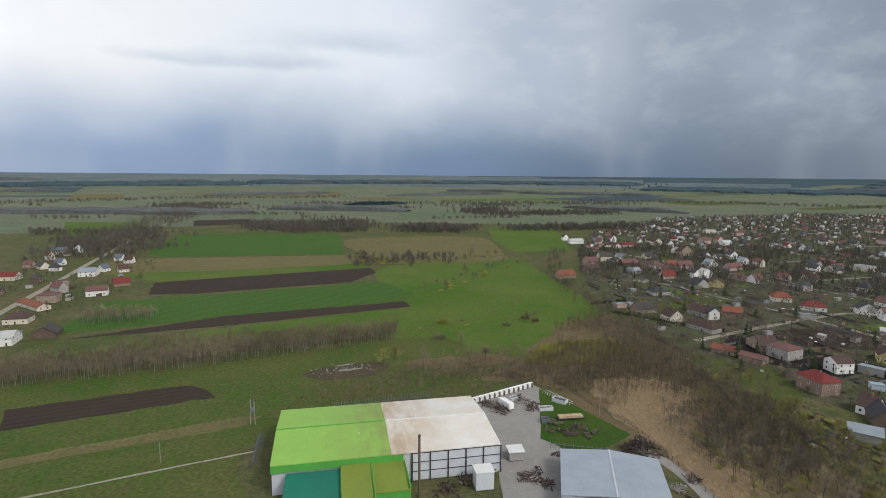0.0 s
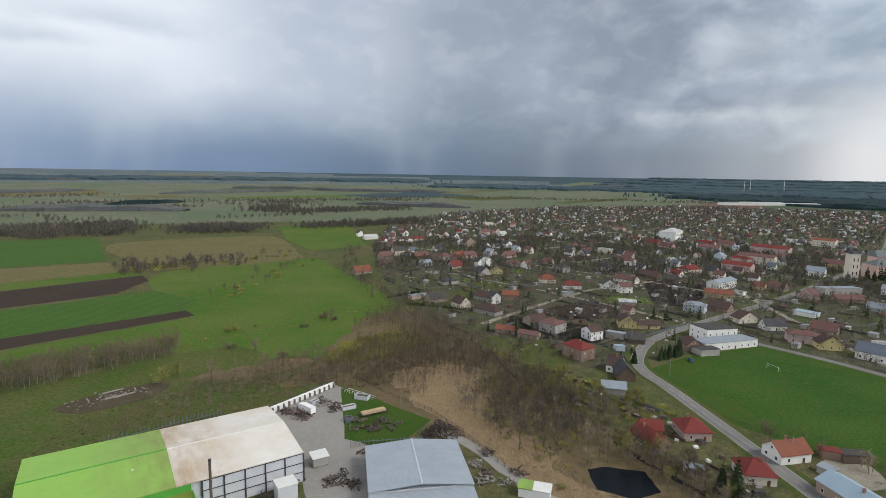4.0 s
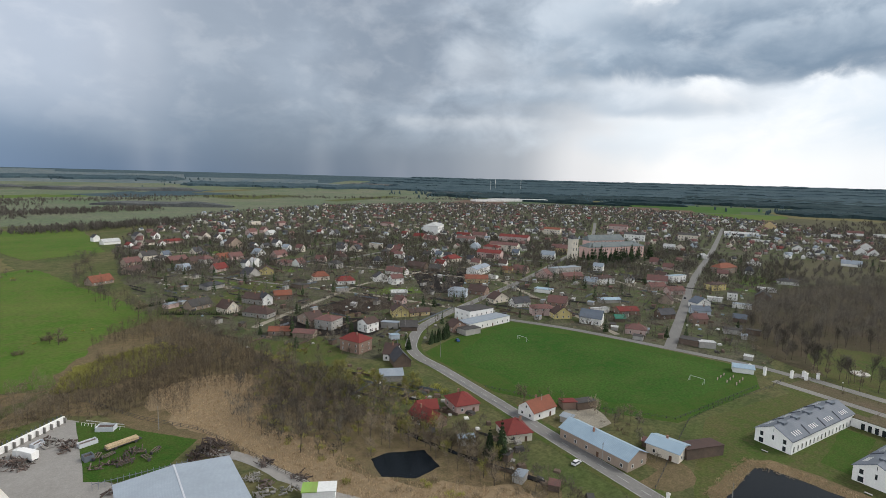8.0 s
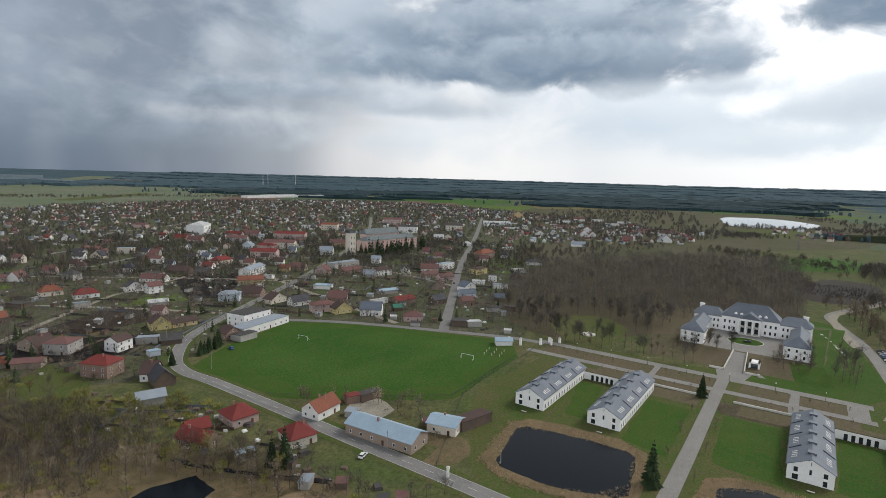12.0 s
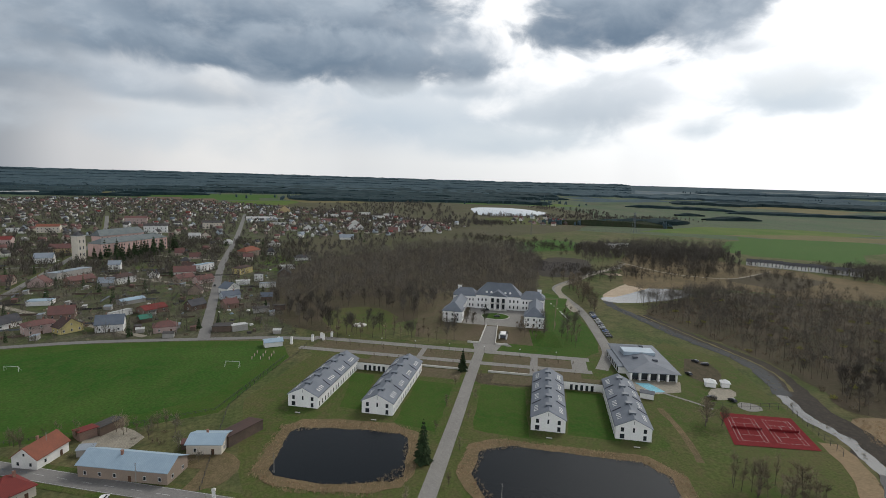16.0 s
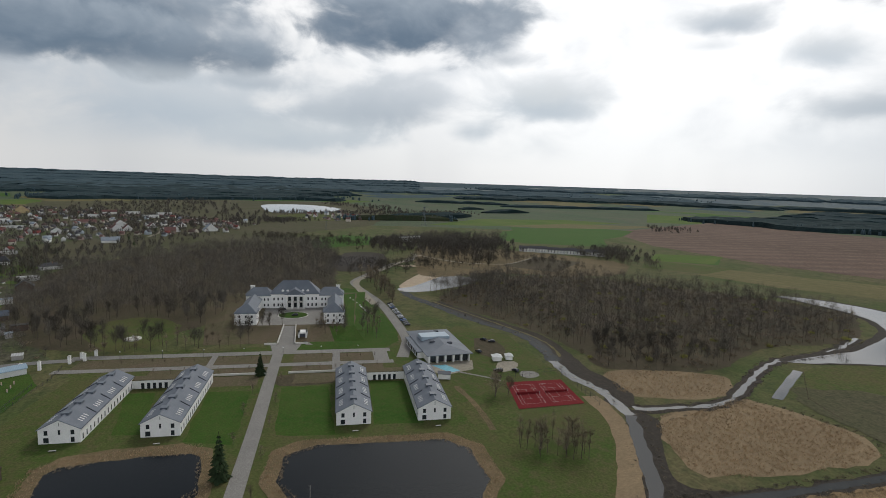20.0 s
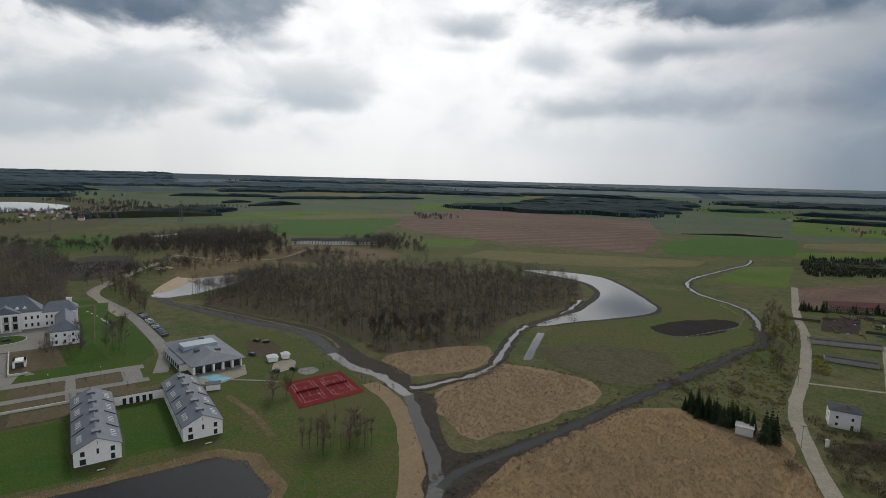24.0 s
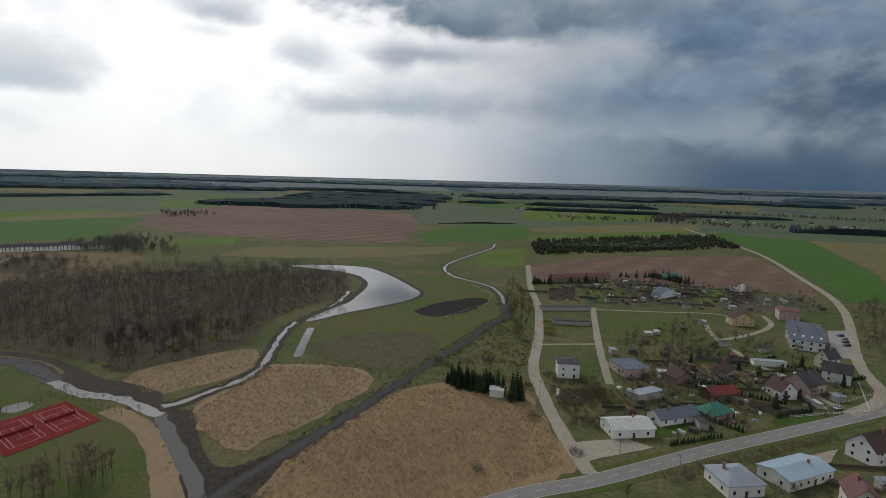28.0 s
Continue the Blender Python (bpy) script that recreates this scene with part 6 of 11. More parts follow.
town_house(361, 422, -74, 22.6, 10.5, 3.2, 3.7, 'gable', 'white', 'rust', 'white house with a faded red gabled roof')
town_house(379, 445, -73, 16.7, 10.5, 2.9, 0.4, 'shed', 'pink', 'felt', 'low pink outbuilding with a dark felt flat roof')
town_house(433, 501, -70, 10.9, 7.8, 5.8, 2.7, 'gable', 'white', 'rust', 'two-storey white house with a faded red gabled roof')
town_house(470, 593, -67, 17.1, 10.5, 6.2, 0.6, 'shed', 'cream', 'metal', 'two-storey cream house with a grey metal flat roof')
town_house(429, 584, 15, 10.7, 14.9, 3.1, 5.1, 'gable', 'cream', 'slate', 'cream house with a dark slate gabled roof')
town_house(437, 627, -80, 13.4, 9.6, 3.2, 3.3, 'gable', 'grey', 'slate', 'grey house with a dark slate gabled roof')
town_house(512, 754, 18, 10.8, 15.0, 3.6, 6.3, 'gable', 'white', 'slate', 'white house with a dark slate gabled roof')
town_house(443, 451, 21, 6.5, 7.1, 3.4, 3.3, 'gable', 'white', 'slate', 'white house with a dark slate gabled roof')
town_house(497, 502, -70, 10.2, 7.3, 3.5, 3.2, 'gable', 'white', 'white', 'white house with a white sheet gabled roof')
town_house(401, 434, -73, 21.1, 10.5, 3.4, 4.0, 'gable', 'timber', 'brown', 'dark timber outbuilding with a brown gabled roof')
town_house(406, 410, -76, 14.1, 10.2, 3.4, 3.7, 'gable', 'timber', 'felt', 'dark timber outbuilding with a dark felt gabled roof')
town_house(575, 502, 13, 9.0, 12.6, 5.7, 4.4, 'gable', 'blue', 'metal', 'two-storey pale blue house with a grey metal gabled roof')
town_house(584, 479, -77, 23.3, 10.5, 6.0, 2.6, 'hip', 'pink', 'red', 'two-storey pink house with a bright red hipped roof')
town_house(669, 609, -72, 24.3, 10.5, 5.5, 4.1, 'gable', 'white', 'red', 'two-storey white house with a bright red gabled roof')
town_house(690, 592, -70, 22.5, 10.5, 6.0, 4.5, 'gable', 'pink', 'rust', 'two-storey pink house with a faded red gabled roof')
town_house(598, 615, -77, 21.2, 10.5, 3.3, 4.6, 'gable', 'pink', 'rust', 'pink house with a faded red gabled roof')
town_house(605, 649, -76, 18.3, 10.5, 3.6, 4.4, 'gable', 'tan', 'red', 'tan house with a bright red gabled roof')
town_house(696, 841, -80, 27.1, 10.5, 5.8, 2.6, 'hip', 'pink', 'rust', 'two-storey pink house with a faded red hipped roof')
town_house(818, 1019, -73, 30.0, 10.5, 3.7, 3.8, 'gable', 'cream', 'rust', 'cream house with a faded red gabled roof')
town_house(421, 344, -76, 8.4, 6.5, 2.9, 0.9, 'shed', 'white', 'white', 'low white outbuilding with a white sheet flat roof')
town_house(354, 306, -74, 15.7, 11.0, 3.5, 4.2, 'gable', 'brick', 'brown', 'brown brick house with a brown gabled roof')
town_house(461, 357, -71, 10.8, 7.7, 3.5, 3.2, 'gable', 'ochre', 'orange', 'ochre house with a orange gabled roof')
town_house(278, 322, -79, 8.6, 6.5, 3.6, 2.6, 'gable', 'pink', 'rust', 'pink house with a faded red gabled roof')
town_house(249, 422, -81, 13.4, 9.7, 2.9, 0.6, 'shed', 'timber', 'felt', 'low dark timber outbuilding with a dark felt flat roof')
town_house(858, 609, -70, 18.5, 10.5, 6.2, 0.6, 'shed', 'white', 'felt', 'two-storey white house with a dark felt flat roof')
town_house(584, 387, -70, 16.5, 10.5, 5.9, 4.6, 'gable', 'white', 'metal', 'two-storey white house with a grey metal gabled roof')
town_house(660, 414, -66, 20.8, 10.5, 5.7, 4.6, 'gable', 'ochre', 'rust', 'two-storey ochre house with a faded red gabled roof')
town_house(472, 348, -78, 16.2, 10.5, 3.7, 4.4, 'gable', 'tan', 'rust', 'tan house with a faded red gabled roof')
town_house(468, 315, 12, 10.8, 15.0, 3.2, 5.5, 'gable', 'pink', 'rust', 'pink house with a faded red gabled roof')
town_house(406, 274, -74, 15.0, 10.8, 2.9, 0.4, 'shed', 'white', 'bluemetal', 'low white outbuilding with a pale metal flat roof')
town_house(371, 237, -69, 14.3, 10.3, 3.5, 4.5, 'gable', 'brick', 'rust', 'brown brick house with a faded red gabled roof')
town_house(474, 265, -76, 11.7, 8.4, 3.6, 3.7, 'gable', 'grey', 'metal', 'grey house with a grey metal gabled roof')
town_house(515, 245, 14, 6.5, 7.6, 3.5, 3.3, 'gable', 'white', 'slate', 'white house with a dark slate gabled roof')
town_house(533, 225, -66, 19.0, 10.5, 3.7, 4.6, 'gable', 'white', 'rust', 'white house with a faded red gabled roof')
town_house(449, 182, 10, 7.5, 10.4, 3.5, 4.4, 'gable', 'tan', 'brown', 'tan house with a brown gabled roof')
town_house(828, 331, -81, 15.7, 11.0, 3.4, 4.9, 'gable', 'white', 'white', 'white house with a white sheet gabled roof')
town_house(840, 320, 22, 10.0, 13.9, 3.7, 4.9, 'gable', 'cream', 'brown', 'cream house with a brown gabled roof')
town_house(770, 263, -72, 11.8, 8.5, 3.6, 2.9, 'hip', 'white', 'white', 'white house with a white sheet hipped roof')
town_house(758, 197, -77, 16.2, 10.5, 2.9, 0.4, 'shed', 'white', 'white', 'low white outbuilding with a white sheet flat roof')
town_house(640, 135, -68, 18.2, 10.5, 3.5, 2.6, 'hip', 'white', 'slate', 'white house with a dark slate hipped roof')
town_house(579, 139, -69, 14.7, 10.6, 2.9, 0.9, 'shed', 'white', 'white', 'low white outbuilding with a white sheet flat roof')
town_house(533, 131, 9, 8.5, 11.8, 3.6, 4.3, 'gable', 'timber', 'slate', 'dark timber outbuilding with a dark slate gabled roof')
town_house(510, 149, -70, 7.7, 6.5, 6.2, 0.4, 'shed', 'white', 'felt', 'two-storey white house with a dark felt flat roof')
town_house(483, 134, -74, 13.9, 10.0, 2.9, 0.9, 'shed', 'white', 'metal', 'low white outbuilding with a grey metal flat roof')
town_house(493, 158, -72, 11.7, 8.4, 2.9, 0.4, 'shed', 'white', 'white', 'low white outbuilding with a white sheet flat roof')
town_house(432, 121, -78, 8.7, 6.5, 3.3, 2.5, 'gable', 'timber', 'steel', 'dark timber outbuilding with a slate blue gabled roof')
town_house(394, 115, -69, 10.9, 7.9, 2.9, 0.4, 'shed', 'grey', 'felt', 'low grey outbuilding with a dark felt flat roof')
town_house(402, 104, -81, 8.5, 6.5, 2.9, 0.6, 'shed', 'timber', 'felt', 'low dark timber outbuilding with a dark felt flat roof')
town_house(1094, 273, -70, 30.0, 10.5, 2.9, 0.4, 'shed', 'white', 'white', 'low white outbuilding with a white sheet flat roof')
town_house(1452, 345, 9, 10.5, 30.0, 6.0, 10.8, 'gable', 'ochre', 'rust', 'two-storey ochre house with a faded red gabled roof')
town_house(1372, 381, 11, 10.5, 17.8, 3.5, 6.7, 'gable', 'white', 'slate', 'white house with a dark slate gabled roof')
town_house(1572, 478, 12, 10.5, 18.8, 3.4, 6.6, 'gable', 'white', 'slate', 'white house with a dark slate gabled roof')
town_house(988, 196, 19, 9.8, 13.6, 5.5, 4.8, 'gable', 'white', 'slate', 'two-storey white house with a dark slate gabled roof')
town_house(1186, 187, -70, 29.9, 10.5, 3.2, 3.8, 'gable', 'pink', 'rust', 'pink house with a faded red gabled roof')
town_house(1333, 195, -79, 25.2, 10.5, 6.2, 0.6, 'shed', 'white', 'metal', 'two-storey white house with a grey metal flat roof')
town_house(860, 111, -81, 21.5, 10.5, 3.6, 4.3, 'gable', 'white', 'metal', 'white house with a grey metal gabled roof')
town_house(1020, 122, 18, 10.7, 14.9, 5.7, 6.7, 'gable', 'white', 'rust', 'two-storey white house with a faded red gabled roof')
town_house(1027, 107, 17, 10.8, 15.0, 3.6, 6.8, 'gable', 'white', 'rust', 'white house with a faded red gabled roof')
town_house(1323, 91, -71, 30.0, 10.5, 6.2, 0.6, 'shed', 'white', 'felt', 'two-storey white house with a dark felt flat roof')
town_house(1402, 69, -68, 30.0, 10.5, 6.2, 0.9, 'shed', 'white', 'felt', 'two-storey white house with a dark felt flat roof')
town_house(976, 43, -79, 16.2, 10.5, 5.7, 4.8, 'gable', 'tan', 'rust', 'two-storey tan house with a faded red gabled roof')
town_house(1096, 29, 21, 10.7, 14.8, 3.6, 5.5, 'gable', 'white', 'slate', 'white house with a dark slate gabled roof')
town_house(1076, 74, 18, 10.5, 14.6, 3.4, 6.3, 'gable', 'white', 'rust', 'white house with a faded red gabled roof')
town_house(1171, -8, -74, 28.0, 10.5, 2.9, 0.9, 'shed', 'white', 'white', 'low white outbuilding with a white sheet flat roof')
town_house(1009, -17, 16, 10.5, 22.0, 3.6, 9.7, 'gable', 'white', 'metal', 'white house with a grey metal gabled roof')
town_house(1439, 134, -72, 30.0, 10.5, 6.2, 0.6, 'shed', 'white', 'felt', 'two-storey white house with a dark felt flat roof')
town_house(1428, 180, -81, 29.8, 10.5, 6.0, 4.2, 'gable', 'white', 'rust', 'two-storey white house with a faded red gabled roof')
town_house(1111, 126, 13, 10.5, 18.4, 5.7, 6.3, 'gable', 'white', 'rust', 'two-storey white house with a faded red gabled roof')
town_house(1194, 16, -66, 29.6, 10.5, 3.6, 3.6, 'gable', 'pink', 'rust', 'pink house with a faded red gabled roof')
town_house(1005, 39, 21, 10.5, 18.6, 3.4, 8.5, 'gable', 'white', 'slate', 'white house with a dark slate gabled roof')
town_house(1129, -18, -70, 20.9, 10.5, 6.0, 4.3, 'gable', 'white', 'brown', 'two-storey white house with a brown gabled roof')

# ---- the town ----
rng = random.Random(21)
looks = [("white", "brown"), ("cream", "brown"), ("white", "slate"), ("pink", "rust"), ("grey", "rust"), ("cream", "slate"), ("white", "brown"), ("pink", "rust"), ("white", "metal"), ("pink", "brown"), ("tan", "slate"), ("grey", "felt"), ("tan", "rust"), ("cream", "rust"), ("timber", "felt"), ("white", "steel"), ("grey", "white"), ("blue", "slate"), ("grey", "brown"), ("white", "felt"), ("white", "red"), ("cream", "slate")]
PROTO = []
for i, (wl_, rf) in enumerate(looks):
    w, d = rng.uniform(8.5, 12), rng.uniform(7, 9)
    kind = ("gable", "gable", "hip", "gable")[i % 4]
    e, r = rng.choice((3.2, 3.6, 4.2, 5.6)), rng.uniform(3.0, 4.8)
    PROTO.append((w, d, e, r, kind, wl_, rf))
names = {"white": "white", "cream": "cream", "grey": "grey", "yellow": "yellow", "brick": "brick", "pink": "pink", "tan": "tan", "timber": "timber", "blue": "pale blue"}
rnames = {"red": "red tile", "brown": "brown tile", "slate": "dark slate", "rust": "faded red", "metal": "grey metal", "orange": "orange tile", "felt": "dark felt", "steel": "slate blue", "white": "white sheet"}
EAST_MEADOW = [(690, 165), (760, 190), (840, 192), (890, 150), (930, 51), (980, -60), (1060, -120), (800, -160), (794, -18), (736, 46), (690, 110), (640, 135)]
OPEN_PLOTS = [[(150, 300), (205, 262), (245, 290), (180, 340)], [(590, 290), (780, 290), (780, 400), (600, 380)]]
spots = []
for p in scatter(TOWN, 1900, rng, 13):
    if any(near_line(p, r, 12) for r in (MAIN_ROAD, STREET_B, STREET_C)) or any(math.hypot(p[0] - x, p[1] - y) < r + 9 for x, y, r in built) or any(inside(p, o) for o in OPEN_PLOTS):
        continue
    if math.hypot(*p) < 600 or (math.hypot(*p) < 850 and rng.random() < 0.45) or inside(p, EAST_MEADOW):
        continue
    spots.append(p)
spots.sort(key=lambda p: math.hypot(p[0] - 10, p[1]))
first = {}
for p in spots[:34]:
    k = rng.randrange(len(PROTO))
    w, d, e, r, kind, wl_, rf = PROTO[k]
    turn = math.degrees(math.atan2(p[1], p[0])) - 90
    m = pose(p[0], p[1], 0, 0, 0, min((16, 106, 196, -74), key=lambda q: abs((q - turn + 180) % 360 - 180)) + rng.uniform(-9, 9))
    if k not in first:
        first[k] = house("town_house", m, w, d, e, r, kind, wl_, rf, f"{names[wl_]} town house with a {rnames[rf]} roof", "house", group="houses of the town", seed=k, sides=(0, 1), door=False, split=False)
    else:
        copy_thing(first[k], m)
# garden plots: dug soil, grass and dry grass
LAYER[0] = 0.034
plots = [p for p in scatter(TOWN, 330, rng, 20) if math.hypot(*p) < 900 and not any(near_line(p, r, 11) for r in (MAIN_ROAD, STREET_B, STREET_C))]
for p in plots[:150]:
    L, W, a = rng.uniform(10, 34), rng.uniform(7, 15), radians(rng.choice((16, 106)) + rng.uniform(-8, 8))
    u, v = Vector((math.cos(a), math.sin(a))), Vector((-math.sin(a), math.cos(a)))
    c = Vector(p)
    LAYER[0] += 0.0002
    mat, text = rng.choice(((M_plough, "dug dark garden soil"), (M_meadow, "bright green garden grass"), (M_meadow, "bright green garden grass"), (M_pasture, "rough garden grass"), (M_scrubfloor, "dry brown garden plot"), (M_mud, "dark dug vegetable plot"), (M_gravel, "pale gravel yard")))
    patch("garden_plot", [tuple(c + u * L * i / 2 + v * W * j / 2) for i, j in ((-1, -1), (1, -1), (1, 1), (-1, 1))], mat, text, z=LAYER[0], smooth=False, ragged=0.8)
for mat, text, pts in ((M_peat, "large dark ploughed garden", [(385, 427), (429, 387), (345, 318), (318, 338)]), (M_plough, "dark dug garden behind the yellow house", [(208, 342), (265, 366), (292, 352), (262, 312), (227, 320)]),
                       (M_lawn, "long green garden between hedges", [(167, 420), (221, 466), (264, 459), (245, 426), (197, 415), (166, 397)]), (M_sand, "pale heap of sand in a yard", [(440, 412), (466, 404), (486, 391), (449, 392)]),
                       (M_meadow, "green lawn behind the white shed", [(300, 372), (330, 362), (320, 340), (296, 346)]), (M_lawn, "green garden by the brook", [(141, 278), (182, 287), (174, 246), (147, 221), (140, 248)]),
                       (M_meadow, "green lawn beside the villa", [(610, 178), (670, 168), (650, 146), (590, 158)]), (M_duns, "rough meadow between the town and the wood", EAST_MEADOW)):
    LAYER[0] += 0.001
    patch("garden_plot" if pts is not EAST_MEADOW else "meadow", pts, mat, text, z=LAYER[0] + 0.02, smooth=False, ragged=1.5)
# the rest of the town, too far to count
pieces = {}
for p in spots[34:]:
    k = rng.randrange(len(PROTO))
    pieces.setdefault(k, []).append(p)
for k, pts in pieces.items():
    w, d, e, r, kind, wl_, rf = PROTO[k]
    pair = (wall_mesh(w, d, e, r, kind, PAINT[wl_]), roof_mesh(w, d, e, r, kind, ROOF[rf]))
    mass("distant_houses", [pair], pts, rng, f"distant {names[wl_]} houses with {rnames[rf]} roofs", "houses", smin=0.55, smax=0.92)
    built.extend((x, y, 7) for x, y in pts)
built.extend((x, y, 7) for x, y in spots[:34])
# villages on the far left and in the south
for poly, n, text in (([at_ for at_ in [(-300, 340), (-280, 420), (-310, 540), (-350, 620), (-500, 700), (-420, 500), (-340, 390)]], 26, "outlying house beside the village road"), ([(-60, -1650), (-400, -1500), (-700, -1500), (-500, -1700)], 16, "house of a distant village"), ([(330, -1800), (-120, -1900), (-140, -2040), (300, -1960)], 26, "house of a distant village"),
                      ([(1300, -420), (1200, -300), (1400, -200), (1500, -380)], 22, "house past the lake"), ([(-40, -230), (-100, -280), (-100, -330), (-20, -280)], 7, "house among gardens"), ([(-10, -130), (40, -110), (-10, -90), (-90, -160), (-110, -220), (-60, -190)], 10, "house across the main road")):
    for p in scatter(poly, n, rng, 17):
        if any(near_line(p, r, 10) for r in (MAIN_ROAD, ROAD_LEFT, GRAVEL_RIGHT)) or any(math.hypot(p[0] - x, p[1] - y) < r + 8 for x, y, r in built):
            continue
        k = rng.choice(list(first))
        ob = copy_thing(first[k], pose(p[0], p[1], 0, 0, 0, rng.uniform(0, 180)))
        tagged(ob, f"{names[PROTO[k][5]]} rendered " + text, "house", "outlying houses")
        built.append((p[0], p[1], 7))

# ---- woods and scattered trees ----
rng = random.Random(11)
ROADS = [MAIN_ROAD, STREET_B, STREET_C, DIRT_ROAD, AVENUE, GRAVEL_RIGHT, DIRT_ROAD_2]


def clear(p, dist=5, house_gap=2.5):
    if any(near_line(p, r, dist) for r in ROADS):
        return False
    return all(math.hypot(p[0] - x, p[1] - y) > r + house_gap for x, y, r in built)


def front_split(spots, count):
    """The trees nearest to the middle of the plan, and the rest."""
    spots = sorted(spots, key=lambda p: math.hypot(p[0] - 10, p[1]))
    return spots[:count], spots[count:]


# palace wood, with a grassy clearing round the fountain
PARK_CLEARING = [(375, 68), (405, 62), (412, 36), (385, 18), (348, 24), (334, 46)]
patch("clearing", PARK_CLEARING, M_lawn, "mossy green clearing in the palace wood", z=0.065, ragged=3)
near, rest = front_split([p for p in scatter(PALACE_WOOD, 1750, rng, 4.1, (PARK_CLEARING,)) if math.hypot(*p) > 430 or rng.random() < 0.6], 50)
for p in near:
    plant(*p, WOOD, rng, group="trees of the palace wood", label="tall bare tree at the edge of the palace wood")
mass("bare_wood", LIGHT_WOOD, rest, rng, "dense wood of bare grey-brown trees behind the palace", smin=0.62, smax=1.2)
# island wood
near, rest = front_split([p for p in scatter(ISLAND_WOOD, 1550, rng, 3.8) if math.hypot(*p) > 330 or rng.random() < 0.5], 50)
for p in near:
    plant(*p, WOOD + SLIM, rng, group="trees of the river island", label="tall bare alder on the river island")
mass("bare_wood", LIGHT_WOOD + LIGHT_SLIM, rest, rng, "dense alder wood on the river island, bare and dark", smin=0.6, smax=1.15)
mass("undergrowth", LIGHT_BUSH + LIGHT_BUSH + SALLOW[:1], scatter(ISLAND_WOOD, 700, rng), rng, "brown undergrowth of the island wood", "shrubs")
# wet scrub by the hall
SCRUB = [(95, 300), (112, 372), (130, 335), (142, 278), (140, 225), (146, 165), (150, 120), (132, 105), (124, 150), (116, 180), (110, 212), (104, 232), (116, 258), (100, 285)]
SMALL_POND = [(112, 152), (129, 150), (131, 130), (114, 127), (106, 139)]
near, rest = front_split(scatter(SCRUB, 340, rng, 2.8, (SMALL_POND,)), 50)
for p in near:
    plant(*p, WIDE + SLIM + WILLOW, rng, group="trees of the wet scrub", label="bare tree in the wet scrub", scale=rng.uniform(0.6, 0.9))
mass("bare_wood", LIGHT_SLIM + LIGHT_SLIM + GARDEN, rest, rng, "thin bare trees of the wet scrub", smin=0.7, smax=1.15)
mass("bare_wood", LIGHT_WOOD + GARDEN + GARDEN, scatter([(106, 213), (95, 178), (103, 156), (128, 170), (154, 227), (131, 233)], 85, rng, 3.4, (SMALL_POND,)), rng, "clump of tall bare trees in the wet scrub", smin=0.7, smax=1.05)
mass("thicket", SALLOW + LIGHT_BUSH, scatter([(106, 213), (95, 178), (103, 156), (134, 168), (150, 215), (131, 233)], 70, rng, 2.6, (SMALL_POND,)), rng, "budding undergrowth of the wet scrub", "shrubs", smin=0.5, smax=0.9)
SCRUB_2 = [(30, 262), (50, 285), (75, 300), (95, 305), (112, 280), (104, 262), (84, 262), (72, 250), (58, 246)]
mass("bare_wood", LIGHT_SLIM + LIGHT_BUSH, scatter(SCRUB_2, 240, rng, 2.4), rng, "thicket of thin bare saplings", smin=0.7, smax=1.1)
SCRUB_3 = [(-60, 242), (-30, 270), (20, 285), (50, 280), (40, 262), (20, 245), (-20, 236), (-50, 228)]
mass("thicket", LIGHT_BUSH + LIGHT_SLIM, scatter(SCRUB_3, 190, rng, 2.2), rng, "brown bushes along the field edge", "shrubs", smin=0.4, smax=0.9)
mass("thicket", LIGHT_BUSH + SALLOW + LIGHT_SLIM, [p for p in scatter([(96, 150), (120, 98), (140, 80), (148, 100), (140, 150), (136, 215), (118, 215), (100, 205), (108, 165)], 90, rng, 3.2, (SMALL_POND,)) if clear(p, 4, 5)], rng, "bushes and saplings among the reeds", "shrubs", smin=0.5, smax=1.0)
mass("thicket", SALLOW + LIGHT_BUSH, [p for p in scatter([(140, 215), (165, 205), (182, 190), (176, 172), (158, 172), (148, 180)], 55, rng, 3) if clear(p, 4, 4)], rng, "budding bushes below the houses", "shrubs", smin=0.6, smax=1.1)
mass("thicket", SALLOW + LIGHT_BUSH, scatter([(128, 262), (142, 285), (150, 255), (160, 232), (146, 225)], 60, rng, 2.6), rng, "budding bushes by the brook", "shrubs", smin=0.7, smax=1.2)
mass("sallow_bushes", SALLOW, scatter([(46, 288), (62, 318), (104, 332), (114, 308), (92, 292), (66, 282)], 190, rng, 1.9), rng, "sallow bushes with yellow-green buds", "bushes", smin=0.9, smax=1.5)
BROOK = spline([(128, 222), (134, 250), (138, 275), (124, 365), (114, 470), (118, 560), (150, 700)], 5)
mass("bare_wood", LIGHT_WOOD + LIGHT_SLIM, [(p.x + rng.gauss(0, 5), p.y + rng.gauss(0, 5)) for p in BROOK for _ in range(2)], rng, "bare trees along the brook", smin=0.45, smax=0.9)
SAPLINGS = [(60, 283), (62, 250), (80, 226), (90, 244), (121, 246), (130, 230), (136, 271), (140, 308), (133, 362), (111, 385), (88, 366), (74, 345), (110, 340), (106, 318), (70, 318)]
mass("saplings", LIGHT_SLIM, scatter(SAPLINGS, 820, rng, 2.0), rng, "dense thicket of thin grey-brown saplings", smin=0.45, smax=0.85)
mass("saplings", LIGHT_SLIM + LIGHT_BUSH, scatter([(60, 283), (44, 262), (20, 262), (-10, 262), (-20, 280), (20, 300), (45, 312)], 330, rng, 2.2), rng, "thin saplings and brambles behind the yard", smin=0.4, smax=0.75)
